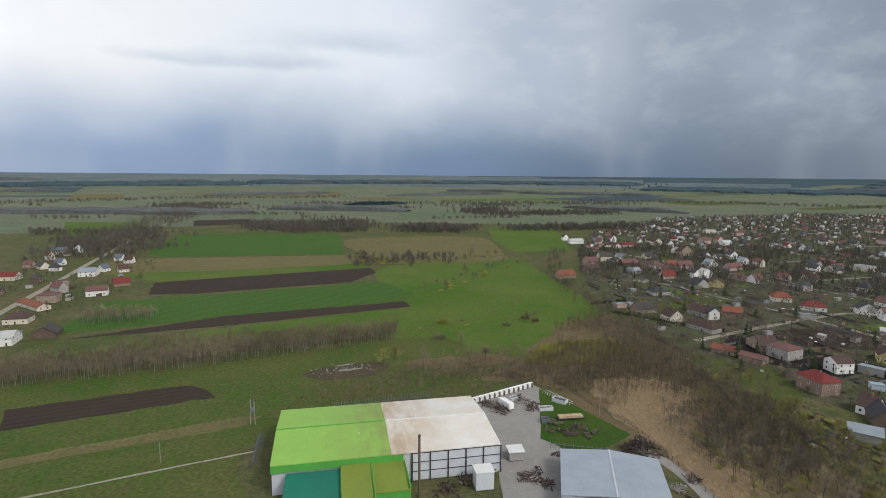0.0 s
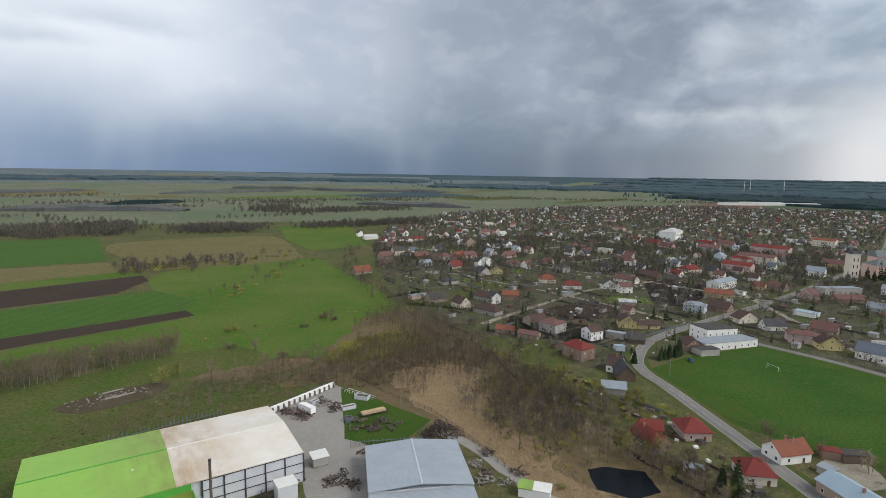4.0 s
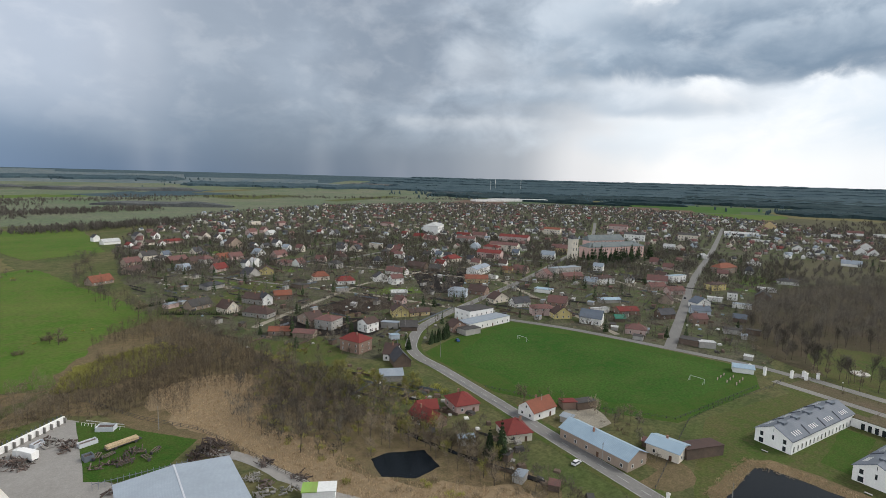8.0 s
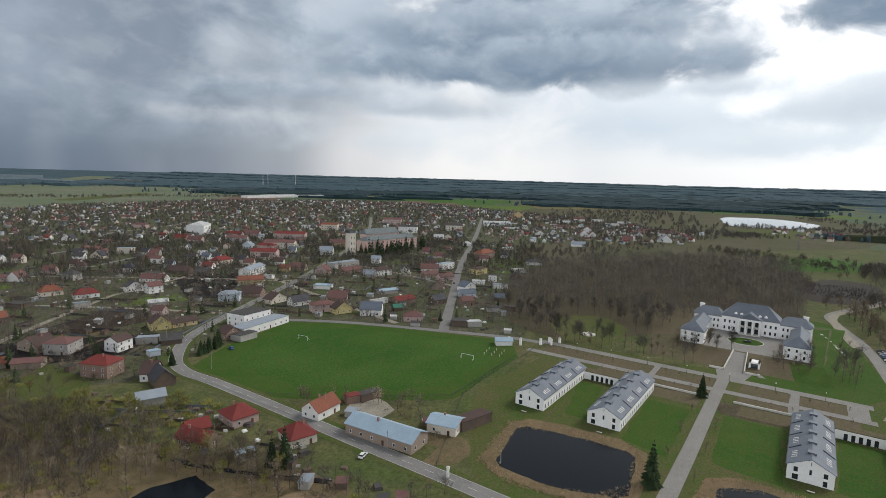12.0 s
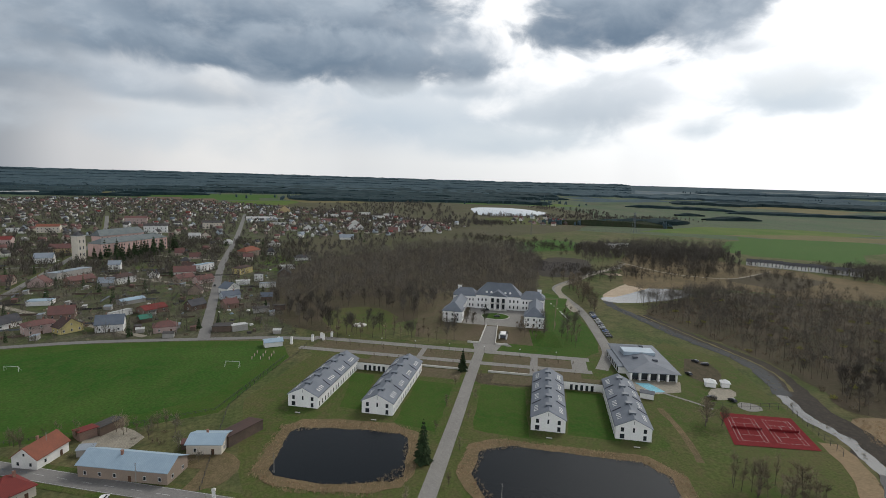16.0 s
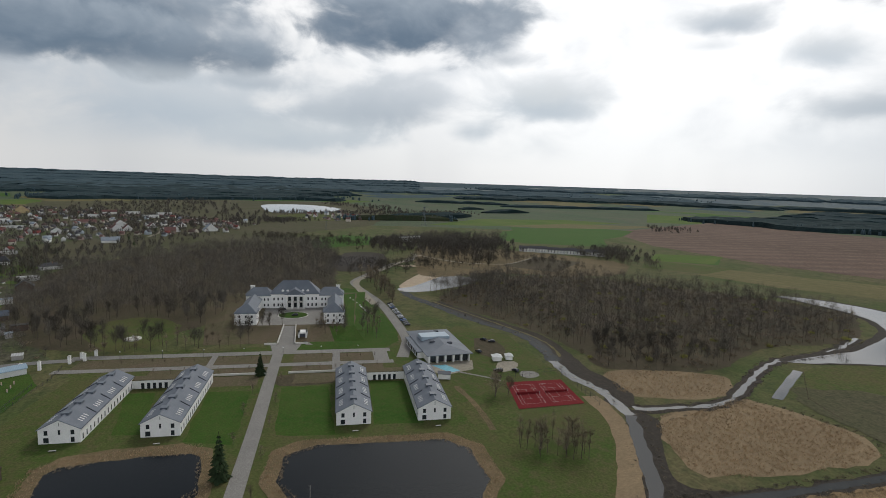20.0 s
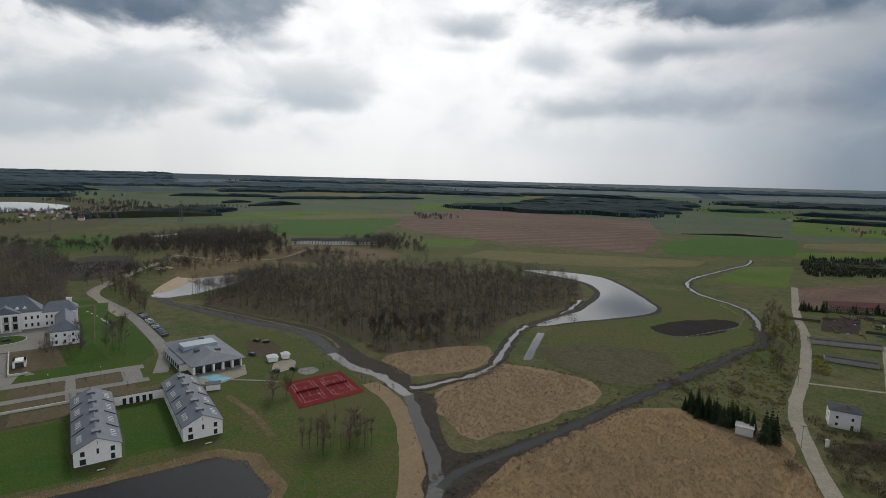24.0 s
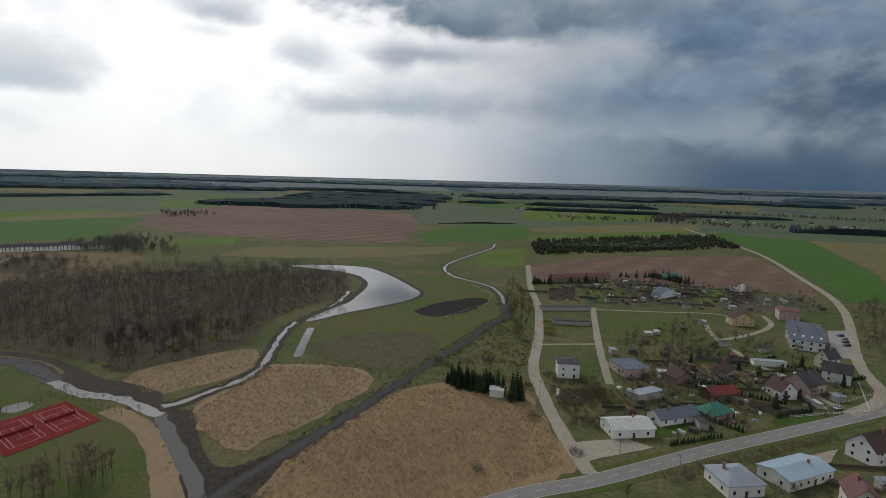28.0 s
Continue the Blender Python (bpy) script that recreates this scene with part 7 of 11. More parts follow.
mass("saplings", LIGHT_SLIM + GARDEN, scatter([(97, 231), (117, 224), (138, 217), (156, 190), (158, 177), (130, 157), (117, 167), (98, 178), (92, 201)], 150, rng, 3.2, (SMALL_POND,)), rng, "slim bare alders among the reeds", smin=0.6, smax=1.1)
mass("thicket", SALLOW + WILLOW[:1], [p for p in scatter([(128, 215), (150, 240), (168, 215), (172, 184), (150, 172), (140, 165)], 70, rng, 3.4) if clear(p, 4, 4)], rng, "olive budding willows below the houses", "shrubs", smin=0.7, smax=1.1)
patch("dead_grass", [(44, 292), (60, 300), (96, 302), (130, 355), (122, 385), (104, 380), (86, 368), (70, 345), (58, 322)], M_scrubfloor, "brown dead grass under the saplings", z=0.052, ragged=5)
for x, y, pr, s in ((112, 190, WIDE, 0.95), (103, 165, WIDE, 0.5), (116, 152, WIDE, 0.6), (63, 366, WIDE, 0.85), (12, 318, WIDE, 0.8), (-26, 290, WILLOW, 1.0), (60, 372, WIDE, 0.7), (-2, 330, BUSH, 2.0), (112, 395, WIDE, 0.9), (120, 410, WIDE, 0.8), (108, 430, WIDE, 0.9)):
    plant(x, y, pr, rng, "shrub" if pr is BUSH else "bare_tree", "lone bare tree with a spreading crown" if pr is WIDE else "round budding shrub in the meadow", "tree" if pr is not BUSH else "bush", "trees of the meadow edge", s)
# plantation of thin birches
BIRCHES = [(-262, 224), (-206, 246), (-134, 274), (-29, 325), (-29, 346), (-160, 308), (-195, 282), (-262, 258)]
near, rest = front_split(scatter(BIRCHES, 1150, rng, 1.8), 45)
for p in near:
    plant(*p, BIRCH + SLIM, rng, "birch", "thin bare birch with a pale trunk", "tree", "young birches of the plantation", rng.uniform(0.7, 0.9))
mass("birch_plantation", LIGHT_BIRCH + LIGHT_SLIM, rest, rng, "plantation of thin bare birches", smin=0.7, smax=0.9)
mass("birch_row", LIGHT_BIRCH, scatter([(-246, 352), (-205, 364), (-206, 380), (-250, 374)], 110, rng, 1.6), rng, "row of thin pale birches", smin=0.6, smax=0.8)
for p in scatter([(350, 66), (338, 52), (322, -14), (330, -20), (344, 0), (352, 40)], 20, rng, 4.5):
    plant(*p, SLIM + WOOD[:2], rng, label="tall bare tree along the park promenade", group="promenade trees", scale=rng.uniform(0.9, 1.2))
# park trees, river bank trees
for line, n, pro, txt in (([(180, -95), (168, -120), (150, -118), (160, -100)], 26, SLIM + SLIM + WIDE[:1], "tall bare tree beside the tennis court"), ([(221, -112), (221, -122), (213, -122), (213, -112)], 3, WIDE, "bare tree beside the tennis court"),
                          ([(345, -15), (335, -60), (350, -64), (362, -28)], 4, WOOD, "bare tree below the palace terrace"), ([(340, -64), (326, -95), (345, -100), (352, -80)], 5, WOOD, "bare tree below the palace terrace"), ([(372, -30), (362, 0), (348, -8), (356, -34)], 9, SLIM, "slim bare tree before the palace"), ([(368, -62), (362, -76), (330, -80), (328, -58), (350, -60)], 11, SLIM, "slim bare tree before the palace"), ([(420, -108), (395, -108), (320, -98), (318, -88), (380, -100)], 12, SLIM, "slim bare tree on the palace lawn"),
                          ([(330, 62), (325, 15), (338, 5), (346, 50)], 9, SLIM, "bare tree on the edge of the park"), ([(400, -130), (520, -138), (560, -165), (430, -140)], 26, WIDE, "bare tree along the park road"),
                          ([(205, 128), (198, 150), (193, 148), (200, 126)], 7, YOUNG, "young bare tree beside the pitch"), ([(215, 96), (208, 122), (203, 120), (211, 95)], 8, YOUNG, "young bare tree beside the pitch"),
                          ([(452, -220), (480, -285), (492, -280), (470, -215)], 20, SLIM, "slim bare tree beside the pond")):
    for p in scatter(line, n, rng, 2.2):
        plant(*p, pro, rng, label=txt, group="park trees")
for t in range(16):
    p = Vector((150, 6, 0)) + AU * (12 * t) + AV * (5.5 if t % 2 else -5.5)
    if 150 < p.x < 268:
        plant(p.x, p.y, YOUNG, rng, label="young bare tree along the avenue", group="avenue trees", scale=0.8)
for x, y, s in ((277, -19, 0.95), (187, 3, 1.0), (206, 232, 0.75), (149, 119, 0.9), (146, 122, 0.8), (51, -220, 0.85), (48, -222, 0.9), (50, -225, 0.8)):
    plant(x, y, FIR, rng, "spruce", "tall dark green spruce tree", "conifer", "spruces", s)
for p in scatter([(56, -224), (78, -224), (84, -230), (76, -234), (57, -231)], 26, rng, 1.9):
    plant(*p, FIR, rng, "spruce", "dense dark young spruce behind the hut", "conifer", "spruce thicket", rng.uniform(0.5, 0.72))
for i in range(26):
    p = (222 + 1.6 * i + rng.uniform(-1, 1), 231 + 0.35 * i + rng.uniform(-2, 2))
    if i < 14:
        plant(*p, FIR, rng, "spruce", "dense dark conifer of a tall hedge", "conifer", "conifer hedge", rng.uniform(0.5, 0.7))
for p in scatter([(590, 330), (640, 300), (700, 300), (760, 340), (720, 360), (620, 365)], 34, rng, 6):
    plant(*p, FIR, rng, "spruce", "tall dark spruce beside the church", "conifer", "spruces by the church", rng.uniform(1.0, 1.6))
# bushes by the road and river, single field trees
for x, y, pr, s in ((26, 305, BUSH, 1.4), (0, 365, SALLOW, 2.2), (14, 372, BUSH, 0.9), (44, 360, BUSH, 1.5), (60, 380, BUSH, 1.8), (66, 372, BUSH, 1.6), (-10, 275, WIDE, 1.0), (-32, 282, WILLOW, 1.2), (24, 290, WIDE, 0.85), (52, 170 - 330, BUSH, 0.9), (40, -206, BUSH, 1.6), (22, -182, BUSH, 1.2), (47, -240, BUSH, 1.2), (90, -252, BUSH, 1.5), (96, -258, BUSH, 1.4), (83, -262, BUSH, 1.8), (72, -268, BUSH, 1.7), (20, -240, BUSH, 1.8), (14, -232, WILLOW, 0.7), (6, -160, WILLOW, 0.55)):
    plant(x, y, pr, rng, "shrub" if pr in (BUSH, SALLOW) else "willow", "bare brown bush on the meadow" if pr is BUSH else "budding yellow-green willow tree", "bush", "field bushes", s)
for p in [q for q in scatter([(60, -300), (72, -340), (92, -420), (98, -470), (84, -480), (70, -420), (60, -360)], 44, rng, 3) if clear(q, 4.5)]:
    plant(*p, WILLOW + WIDE, rng, "willow", "bare willow beside the gravel road", "tree", "roadside willows", rng.uniform(0.5, 0.8))
mass("thicket", LIGHT_BUSH, [p for p in scatter([(44, -225), (46, -260), (10, -262), (4, -215), (20, -200), (32, -210)], 90, rng, 2.4) if clear(p, 5)], rng, "brown brambles and bushes", "shrubs")
mass("bare_wood", LIGHT_WOOD, scatter([(-135, -350), (-180, -500), (-230, -480), (-190, -330)], 160, rng, 4), rng, "bare trees along the gravel road", smin=0.5, smax=0.8)

# reeds
for poly, n, txt in (([(166, -160), (173, -218), (134, -232), (116, -221), (116, -197), (125, -157), (133, -144), (152, -152)], 3600, "dry reeds between the channels"),
                     ([(110, -108), (112, -151), (99, -214), (75, -230), (48, -230), (40, -215), (30, -194), (26, -172), (60, -130), (90, -95)], 7000, "wide bed of dry tan reeds"),
                     ([(78, 262), (100, 266), (120, 255), (117, 224), (98, 200), (110, 170), (108, 140), (140, 98), (120, 95), (96, 134), (84, 182), (76, 226)], 4200, "dry reeds beside the hall"),
                     ([(199, -171), (222, -183), (216, -211), (196, -239), (178, -218), (184, -189)], 1200, "dry reeds on the island")):
    mass("reeds", REEDS, scatter(poly, n, rng), rng, txt, "reeds")
POND_A = [(184, 54), (209, 53), (212, 34), (206, 10), (184, 10), (174, 20), (173, 40), (177, 51)]
POND_B = [(177, -14), (194, -20), (197, -36), (185, -73), (175, -79), (155, -76), (140, -62), (154, -24)]
for pond, rim in ((POND_A, [(179, 60), (199, 60), (214, 58), (219, 47), (214, 8), (199, 4), (176, 7), (166, 21), (169, 47)]), (POND_B, [(180, -8), (199, -14), (204, -26), (190, -78), (177, -86), (155, -82), (135, -64), (150, -20)])):
    mass("reeds", REEDS, scatter(rim, 1400, rng, avoid=(pond,)), rng, "rim of dry reeds round the pond", "reeds", zs=None, smin=0.7, smax=1.0)

# trees of the town's gardens
NEAR_TOWN = [(135, 300), (180, 232), (300, 238), (322, 190), (333, 75), (420, 112), (620, 140), (760, 120), (820, 300), (760, 560), (560, 780), (300, 800), (190, 760), (145, 560), (128, 420)]
spots = [p for p in scatter(NEAR_TOWN, 6200, rng, 2.8) if clear(p, 4, 0.5)]
near, rest = front_split(spots, 110)
for p in near:
    plant(*p, YOUNG + BUSH + GARDEN + GARDEN, rng, "garden_tree", "bare twiggy garden tree", "tree", "garden trees", rng.uniform(0.5, 0.85))
mass("garden_trees", GARDEN + LIGHT_BUSH + FAR_GARDEN + LIGHT_WOOD, rest[:1500], rng, "bare trees and hedges of the town gardens", smin=0.55, smax=0.95)
mass("garden_trees", FAR_GARDEN, [p for p in rest[1500:] if noise.noise(Vector((p[0] * 0.02, p[1] * 0.02, 0))) > -0.15], rng, "bare trees among the town houses", smin=0.6, smax=1.25)
mass("garden_conifers", THUJA, [p for p in scatter(TOWN, 260, rng, 9) + scatter(NEAR_TOWN, 230, rng, 5) if clear(p, 4, 0.5)], rng, "dark conifers in the town gardens", "conifers", smin=0.8, smax=1.9)
mass("far_town_trees", FAR_TREE, [p for p in scatter(TOWN, 8500, rng, 5) if math.hypot(*p) > 560 and clear(p, 5, 0)], rng, "bare trees among the distant houses", smin=0.45, smax=0.95)
for poly, n, txt in (([(-30, -210), (-100, -265), (-105, -330), (-40, -400), (10, -330), (12, -215)], 330, "bare garden trees and bushes"), ([(10, -430), (-60, -445), (-150, -470), (-150, -540), (20, -540), (60, -500)], 260, "trees and bushes of the allotments"), ([(20, -130), (-20, -160), (-110, -235), (-60, -110), (20, -70)], 160, "bare garden trees across the road"), ([(-290, 310), (-270, 420), (-300, 560), (-340, 640), (-420, 760), (-600, 1000), (-640, 900), (-480, 660), (-420, 500), (-340, 380)], 520, "bare trees round the outlying houses"), ([(180, 72), (205, 80), (214, 96), (190, 128), (172, 112)], 26, "garden bushes by the tenement"), ([(158, 60), (150, 80), (160, 140), (140, 150), (132, 110), (140, 70)], 70, "bushes behind the roadside houses")):
    sp = [p for p in scatter(poly, n, rng, 2.6) if clear(p, 4.5, 0.5) and not near_line(p, ROAD_LEFT, 5)]
    mass("garden_trees", GARDEN + LIGHT_BUSH, sp, rng, txt, smin=0.5, smax=1.0)
# belts of bare trees in the middle distance, pine forests beyond
def belt(name, pts, width, n, protos, text, smin=0.8, smax=1.2):
    line = spline(pts, 10)
    sp, zs = [], []
    for i in range(n):
        p = rng.choice(line) + Vector((rng.gauss(0, width / 2.5), rng.gauss(0, width / 2.5), 0))
        if inside((p.x, p.y), TOWN) and rng.random() < 0.8:
            continue
        sp.append((p.x, p.y))
        zs.append(ground_z(p.x, p.y) - 0.5)
    mass(name, protos, sp, rng, text, zs=zs, smin=smin, smax=smax)


def canopy(pts, width, text, high=13.0):
    """The closed roof of a forest, too far off for single trees."""
    line = spline(pts, 34)
    g, rg = Geo(), random.Random(len(pts) * 31 + int(width))
    cols = (-1.0, -0.97, -0.8, -0.55, -0.3, -0.1, 0.1, 0.3, 0.55, 0.8, 0.97, 1.0)
    for i, p in enumerate(line):
        d = (line[min(i + 1, len(line) - 1)] - line[max(i - 1, 0)]).normalized()
        s = Vector((-d.y, d.x, 0))
        end = min(1.0, i / 3, (len(line) - 1 - i) / 3)
        for c in cols:
            w = width * (0.72 + 0.5 * noise.noise(p * 0.006 + Vector((c > 0, 7, 0))) + 0.22 * noise.noise(p * 0.03 + Vector((c > 0, 3, 0)))) * (0.4 + 0.6 * end)
            q = p + s * w * c
            top = high * (0.85 + 0.3 * noise.noise(q * 0.05) + 0.25 * noise.noise(q * 0.016) + rg.uniform(-0.22, 0.22)) * min(1, end + 0.3)
            g.v.append((q.x, q.y, ground_z(q.x, q.y) + (-1.0 if abs(c) == 1 else top)))
        if i:
            k = len(cols)
            a, b = (i - 1) * k, i * k
            g.f += [(a + j, b + j, b + j + 1, a + j + 1) for j in range(k - 1)]
    # pine colour goes by distance, so farther canopies carry more painted haze
    tagged(new("forest_canopy", g.mesh("forest_canopy", M_pinetop if line[len(line) // 2].length < 1400 else M_hazebare if "small" in text and line[0].y > line[0].x * 0.9 else (M_darkpine if line[len(line) // 2].length < 2100 else M_midhazepine if line[len(line) // 2].length < 3300 else M_hazepine))), text, "forest", kind="stuff")


def at(yaw, dist):
    return (10 + math.sin(radians(yaw)) * dist, math.cos(radians(yaw)) * dist)


for a0, a1, d0, d1, n, w in ((-40, -30, 700, 760, 110, 30), (-26, -6, 1000, 1060, 330, 22), (-3, 6, 960, 1000, 130, 18), (-36, -25, 1150, 1250, 220, 30), (12, 17, 900, 1100, 200, 40), (-8, 2, 1300, 1350, 200, 30), (-45, -10, 1500, 1600, 500, 90), (-5, 12, 760, 820, 80, 20), (8, 24, 1350, 1500, 300, 80), (-14, 18, 1900, 2100, 600, 140), (-45, -12, 2200, 2400, 500, 140), (14, 50, 2300, 2500, 500, 120),
                             (96, 112, 900, 760, 300, 60), (112, 128, 700, 640, 220, 40), (106, 118, 560, 640, 160, 40), (84, 100, 1150, 1250, 300, 70), (97, 116, 1500, 1700, 300, 90), (128, 136, 800, 700, 80, 16), (176, 215, 1500, 1700, 300, 90), (190, 225, 2200, 2400, 400, 120), (150, 185, 2300, 2600, 300, 120)):
    if a0 < 25 and d0 < 1600:
        continue
    belt("far_trees", [at(a0, d0), at((a0 + a1) / 2, (d0 + d1) / 2 * rng.uniform(0.95, 1.05)), at(a1, d1)], w, int(n * 0.65) if (d0 + d1) / 2 < 960 else n, GARDEN if (d0 + d1) / 2 < 960 else FAR_TREE, "belt of bare trees in the distance", *((1.0, 1.7) if (d0 + d1) / 2 < 960 else (0.6, 1.1)))
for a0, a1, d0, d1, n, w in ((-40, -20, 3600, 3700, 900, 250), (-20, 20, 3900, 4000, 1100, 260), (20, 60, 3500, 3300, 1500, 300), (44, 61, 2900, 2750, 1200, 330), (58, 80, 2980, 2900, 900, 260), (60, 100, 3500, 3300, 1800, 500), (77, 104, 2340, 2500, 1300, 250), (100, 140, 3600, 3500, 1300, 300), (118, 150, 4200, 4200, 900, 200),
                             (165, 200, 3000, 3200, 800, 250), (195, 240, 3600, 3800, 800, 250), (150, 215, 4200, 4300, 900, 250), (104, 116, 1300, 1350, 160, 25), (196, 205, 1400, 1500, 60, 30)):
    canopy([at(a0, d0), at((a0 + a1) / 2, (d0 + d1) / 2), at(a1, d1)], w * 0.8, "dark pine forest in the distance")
    belt("pine_forest", [at(a0, d0), at((a0 + a1) / 2, (d0 + d1) / 2), at(a1, d1)], w * 0.9, int(n * 0.2), SPIRE, "pines standing out of the distant forest", 0.6, 0.95)
for pts, wdt, high in (([(1300, -1540), (1060, -1530), (840, -1600), (640, -1715)], 190, 15), ([(620, -2220), (520, -2250), (449, -2330)], 70, 12), ([(364, -1106), (283, -1166), (208, -1201)], 7, 4), ([(1310, -400), (1280, -500), (1400, -715)], 45, 14), ([(1565, -853), (1580, -1038)], 45, 12), ([(1760, -865), (1774, -965)], 60, 14), ([(1200, -1420), (1170, -1570)], 60, 14), ([(117, -800), (60, -808), (6, -838), (-135, -952)], 42, 5), ([(-331, 1746), (-207, 1821), (-129, 1897)], 18, 11)):
    canopy(pts, wdt, "dark pine wood among the fields", high)
g = Geo()
for r in (2350, 2440, 2530, 2640):
    for a in range(60, 77, 2):
        e = 1 if r in (2350, 2640) else 0
        x, y = at(a, r + e * 30 * noise.noise(Vector((a * 0.4, r, 0))))
        g.v.append((x, y, ground_z(x, y) + 0.5))
g.f += [(i * 9 + j, i * 9 + j + 1, i * 9 + j + 10, i * 9 + j + 9) for i in range(3) for j in range(8)]
tagged(new("far_field", g.mesh("far_field", M_crop)), "green field before the eastern forest", kind="structure")
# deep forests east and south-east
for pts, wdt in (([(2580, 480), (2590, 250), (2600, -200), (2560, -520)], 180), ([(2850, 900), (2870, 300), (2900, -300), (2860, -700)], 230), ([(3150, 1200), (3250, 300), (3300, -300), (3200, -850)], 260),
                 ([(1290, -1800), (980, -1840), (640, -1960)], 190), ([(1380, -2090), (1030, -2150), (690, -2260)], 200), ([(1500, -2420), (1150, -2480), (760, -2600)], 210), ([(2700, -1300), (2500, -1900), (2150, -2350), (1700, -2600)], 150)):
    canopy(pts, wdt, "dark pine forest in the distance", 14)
mass("copse", FAR_TREE, scatter([(980, 100), (1300, 240), (1900, 330), (2200, 0), (1950, -130), (1560, -100), (1380, -120), (1150, -180)], 420, rng, 7), rng, "brown bare trees between the town and the forest", smin=0.8, smax=1.4)
mass("copse", FAR_TREE, scatter([(1470, -420), (1800, -480), (2050, -420), (2150, -520), (1800, -640), (1450, -560), (1280, -420)], 160, rng, 7), rng, "brown bare trees round the lake", smin=0.8, smax=1.3)
belt("pine_forest", [(1190, -1430), (866, -1500), (584, -1610)], 90, 160, SPIRE, "pines of the wood behind the brown field", 0.6, 0.9)
PINES = [(128, -839), (-100, -1060), (-174, -1100), (-184, -931), (-5, -778), (104, -695)]
mass("pine_plantation", YOUNG_PINE, scatter(PINES, 620, rng, 4.5), rng, "plantation of young dark pines", smin=0.3, smax=0.48)
mass("bare_wood", LIGHT_WOOD, scatter([(690, -283), (790, -300), (720, -420), (640, -390), (560, -330), (640, -270)], 150, rng, 6), rng, "row of bare trees beyond the pond", smin=0.7, smax=1.1)
mass("bare_wood", LIGHT_WOOD, scatter([(442, -178), (456, -228), (472, -262), (456, -268), (430, -222), (418, -180)], 80, random.Random(4), 3.5), rng, "tall bare trees before the bathing pond", smin=0.8, smax=1.2)

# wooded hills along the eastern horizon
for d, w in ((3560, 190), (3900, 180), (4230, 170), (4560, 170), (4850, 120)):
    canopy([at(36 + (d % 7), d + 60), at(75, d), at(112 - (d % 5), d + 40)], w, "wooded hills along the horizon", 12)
# small woods of the far country
for i in range(46):
    a, d = rng.uniform(-42, 212), rng.uniform(1500, 4300)
    if (20 < a < 88 and d < 2300) or (96 < a < 176 and d < 1900):
        continue
    p, turn, L = Vector((*at(a, d), 0)), rng.uniform(-0.5, 0.5) - radians(a), rng.uniform(120, 420)
    u = Vector((math.cos(turn), math.sin(turn), 0)) * L
    if 78 < a < 106 and d < 2500:
        continue
    canopy([(p - u)[:2], (p + Vector((rng.uniform(-40, 40), rng.uniform(-40, 40), 0)))[:2], (p + u)[:2]], rng.uniform(30, 95), "small dark wood far off", rng.uniform(9, 14))

# copses of bare trees among the fields
for poly, n in [([(-832, 1489), (-892, 1747), (-746, 1761), (-605, 1460), (-635, 1240)], 150), ([(-348, 981), (-391, 1111), (-174, 1117), (-151, 964), (-251, 936)], 240), ([(-242, 1115), (-182, 1169), (-156, 1014), (-220, 1013)], 60), ([(-72, 965), (-73, 1059), (32, 1073), (31, 957)], 110), ([(50, 1414), (65, 1598), (172, 1660), (146, 1379)], 90), ([(136, 1461), (484, 1576), (441, 1435), (125, 1341)], 150), ([(132, 1052), (411, 1133), (384, 1057), (124, 988)], 130), ([(-561, 795), (-531, 978), (-379, 721), (-400, 613), (-449, 632)], 120), ([(-96, 606), (-75, 646), (6, 667), (6, 636), (-70, 598)], 14), ([(-108, -1439), (-197, -1600), (-249, -1951), (-148, -1847)], 140), ([(727, -275), (805, -335), (770, -462), (690, -413), (671, -311)], 120), ([(737, -220), (840, -261), (831, -326), (697, -272)], 60), ([(562, -472), (583, -551), (623, -595), (619, -521)], 30), ([(915, -910), (888, -994), (956, -1072), (1010, -1007)], 20)]:
    sp = [(x + rng.gauss(0, 20), y + rng.gauss(0, 12)) for x, y in scatter(poly, int(n * (3.2 if poly[0][1] > 0 else 2)), rng, 3.4)]
    mass("copse", FAR_TREE, sp, rng, "copse of bare trees among the fields", smin=0.7, smax=1.2)
# scattered bare trees along the field edges in the north
for poly, n in (([at(-38, 900), at(-20, 930), at(-4, 930), at(-4, 1250), at(-20, 1300), at(-38, 1250)], 300), ([at(-38, 1300), at(8, 1300), at(10, 2100), at(-38, 2100)], 620)):
    mass("copse", FAR_TREE, [p for p in scatter(poly, n * 8, random.Random(n), 4) if noise.noise(Vector((p[0] * 0.0035, p[1] * 0.014, 0))) > 0.34], random.Random(n), "scattered bare trees along the field edges", smin=0.6, smax=1.2)

mass("hedgerow_bushes", SALLOW + LIGHT_BUSH + GARDEN, scatter([(-105, 612), (-108, 668), (-55, 650), (-50, 610)], 60, rng, 4) + scatter([(-70, 640), (70, 690), (74, 676), (-66, 628)], 26, rng, 5) + scatter([(-20, 470), (60, 620), (95, 640), (0, 455)], 24, rng, 7), rng, "budding bushes along the field edges", "bushes", smin=0.9, smax=1.8)
mass("roadside_trees", GARDEN + LIGHT_WOOD, scatter([(-440, 585), (-470, 721), (-490, 938), (-560, 1244), (-654, 1236), (-560, 890), (-500, 669), (-470, 585)], 300, rng, 5), rng, "bare trees along the village road", smin=0.9, smax=1.5)
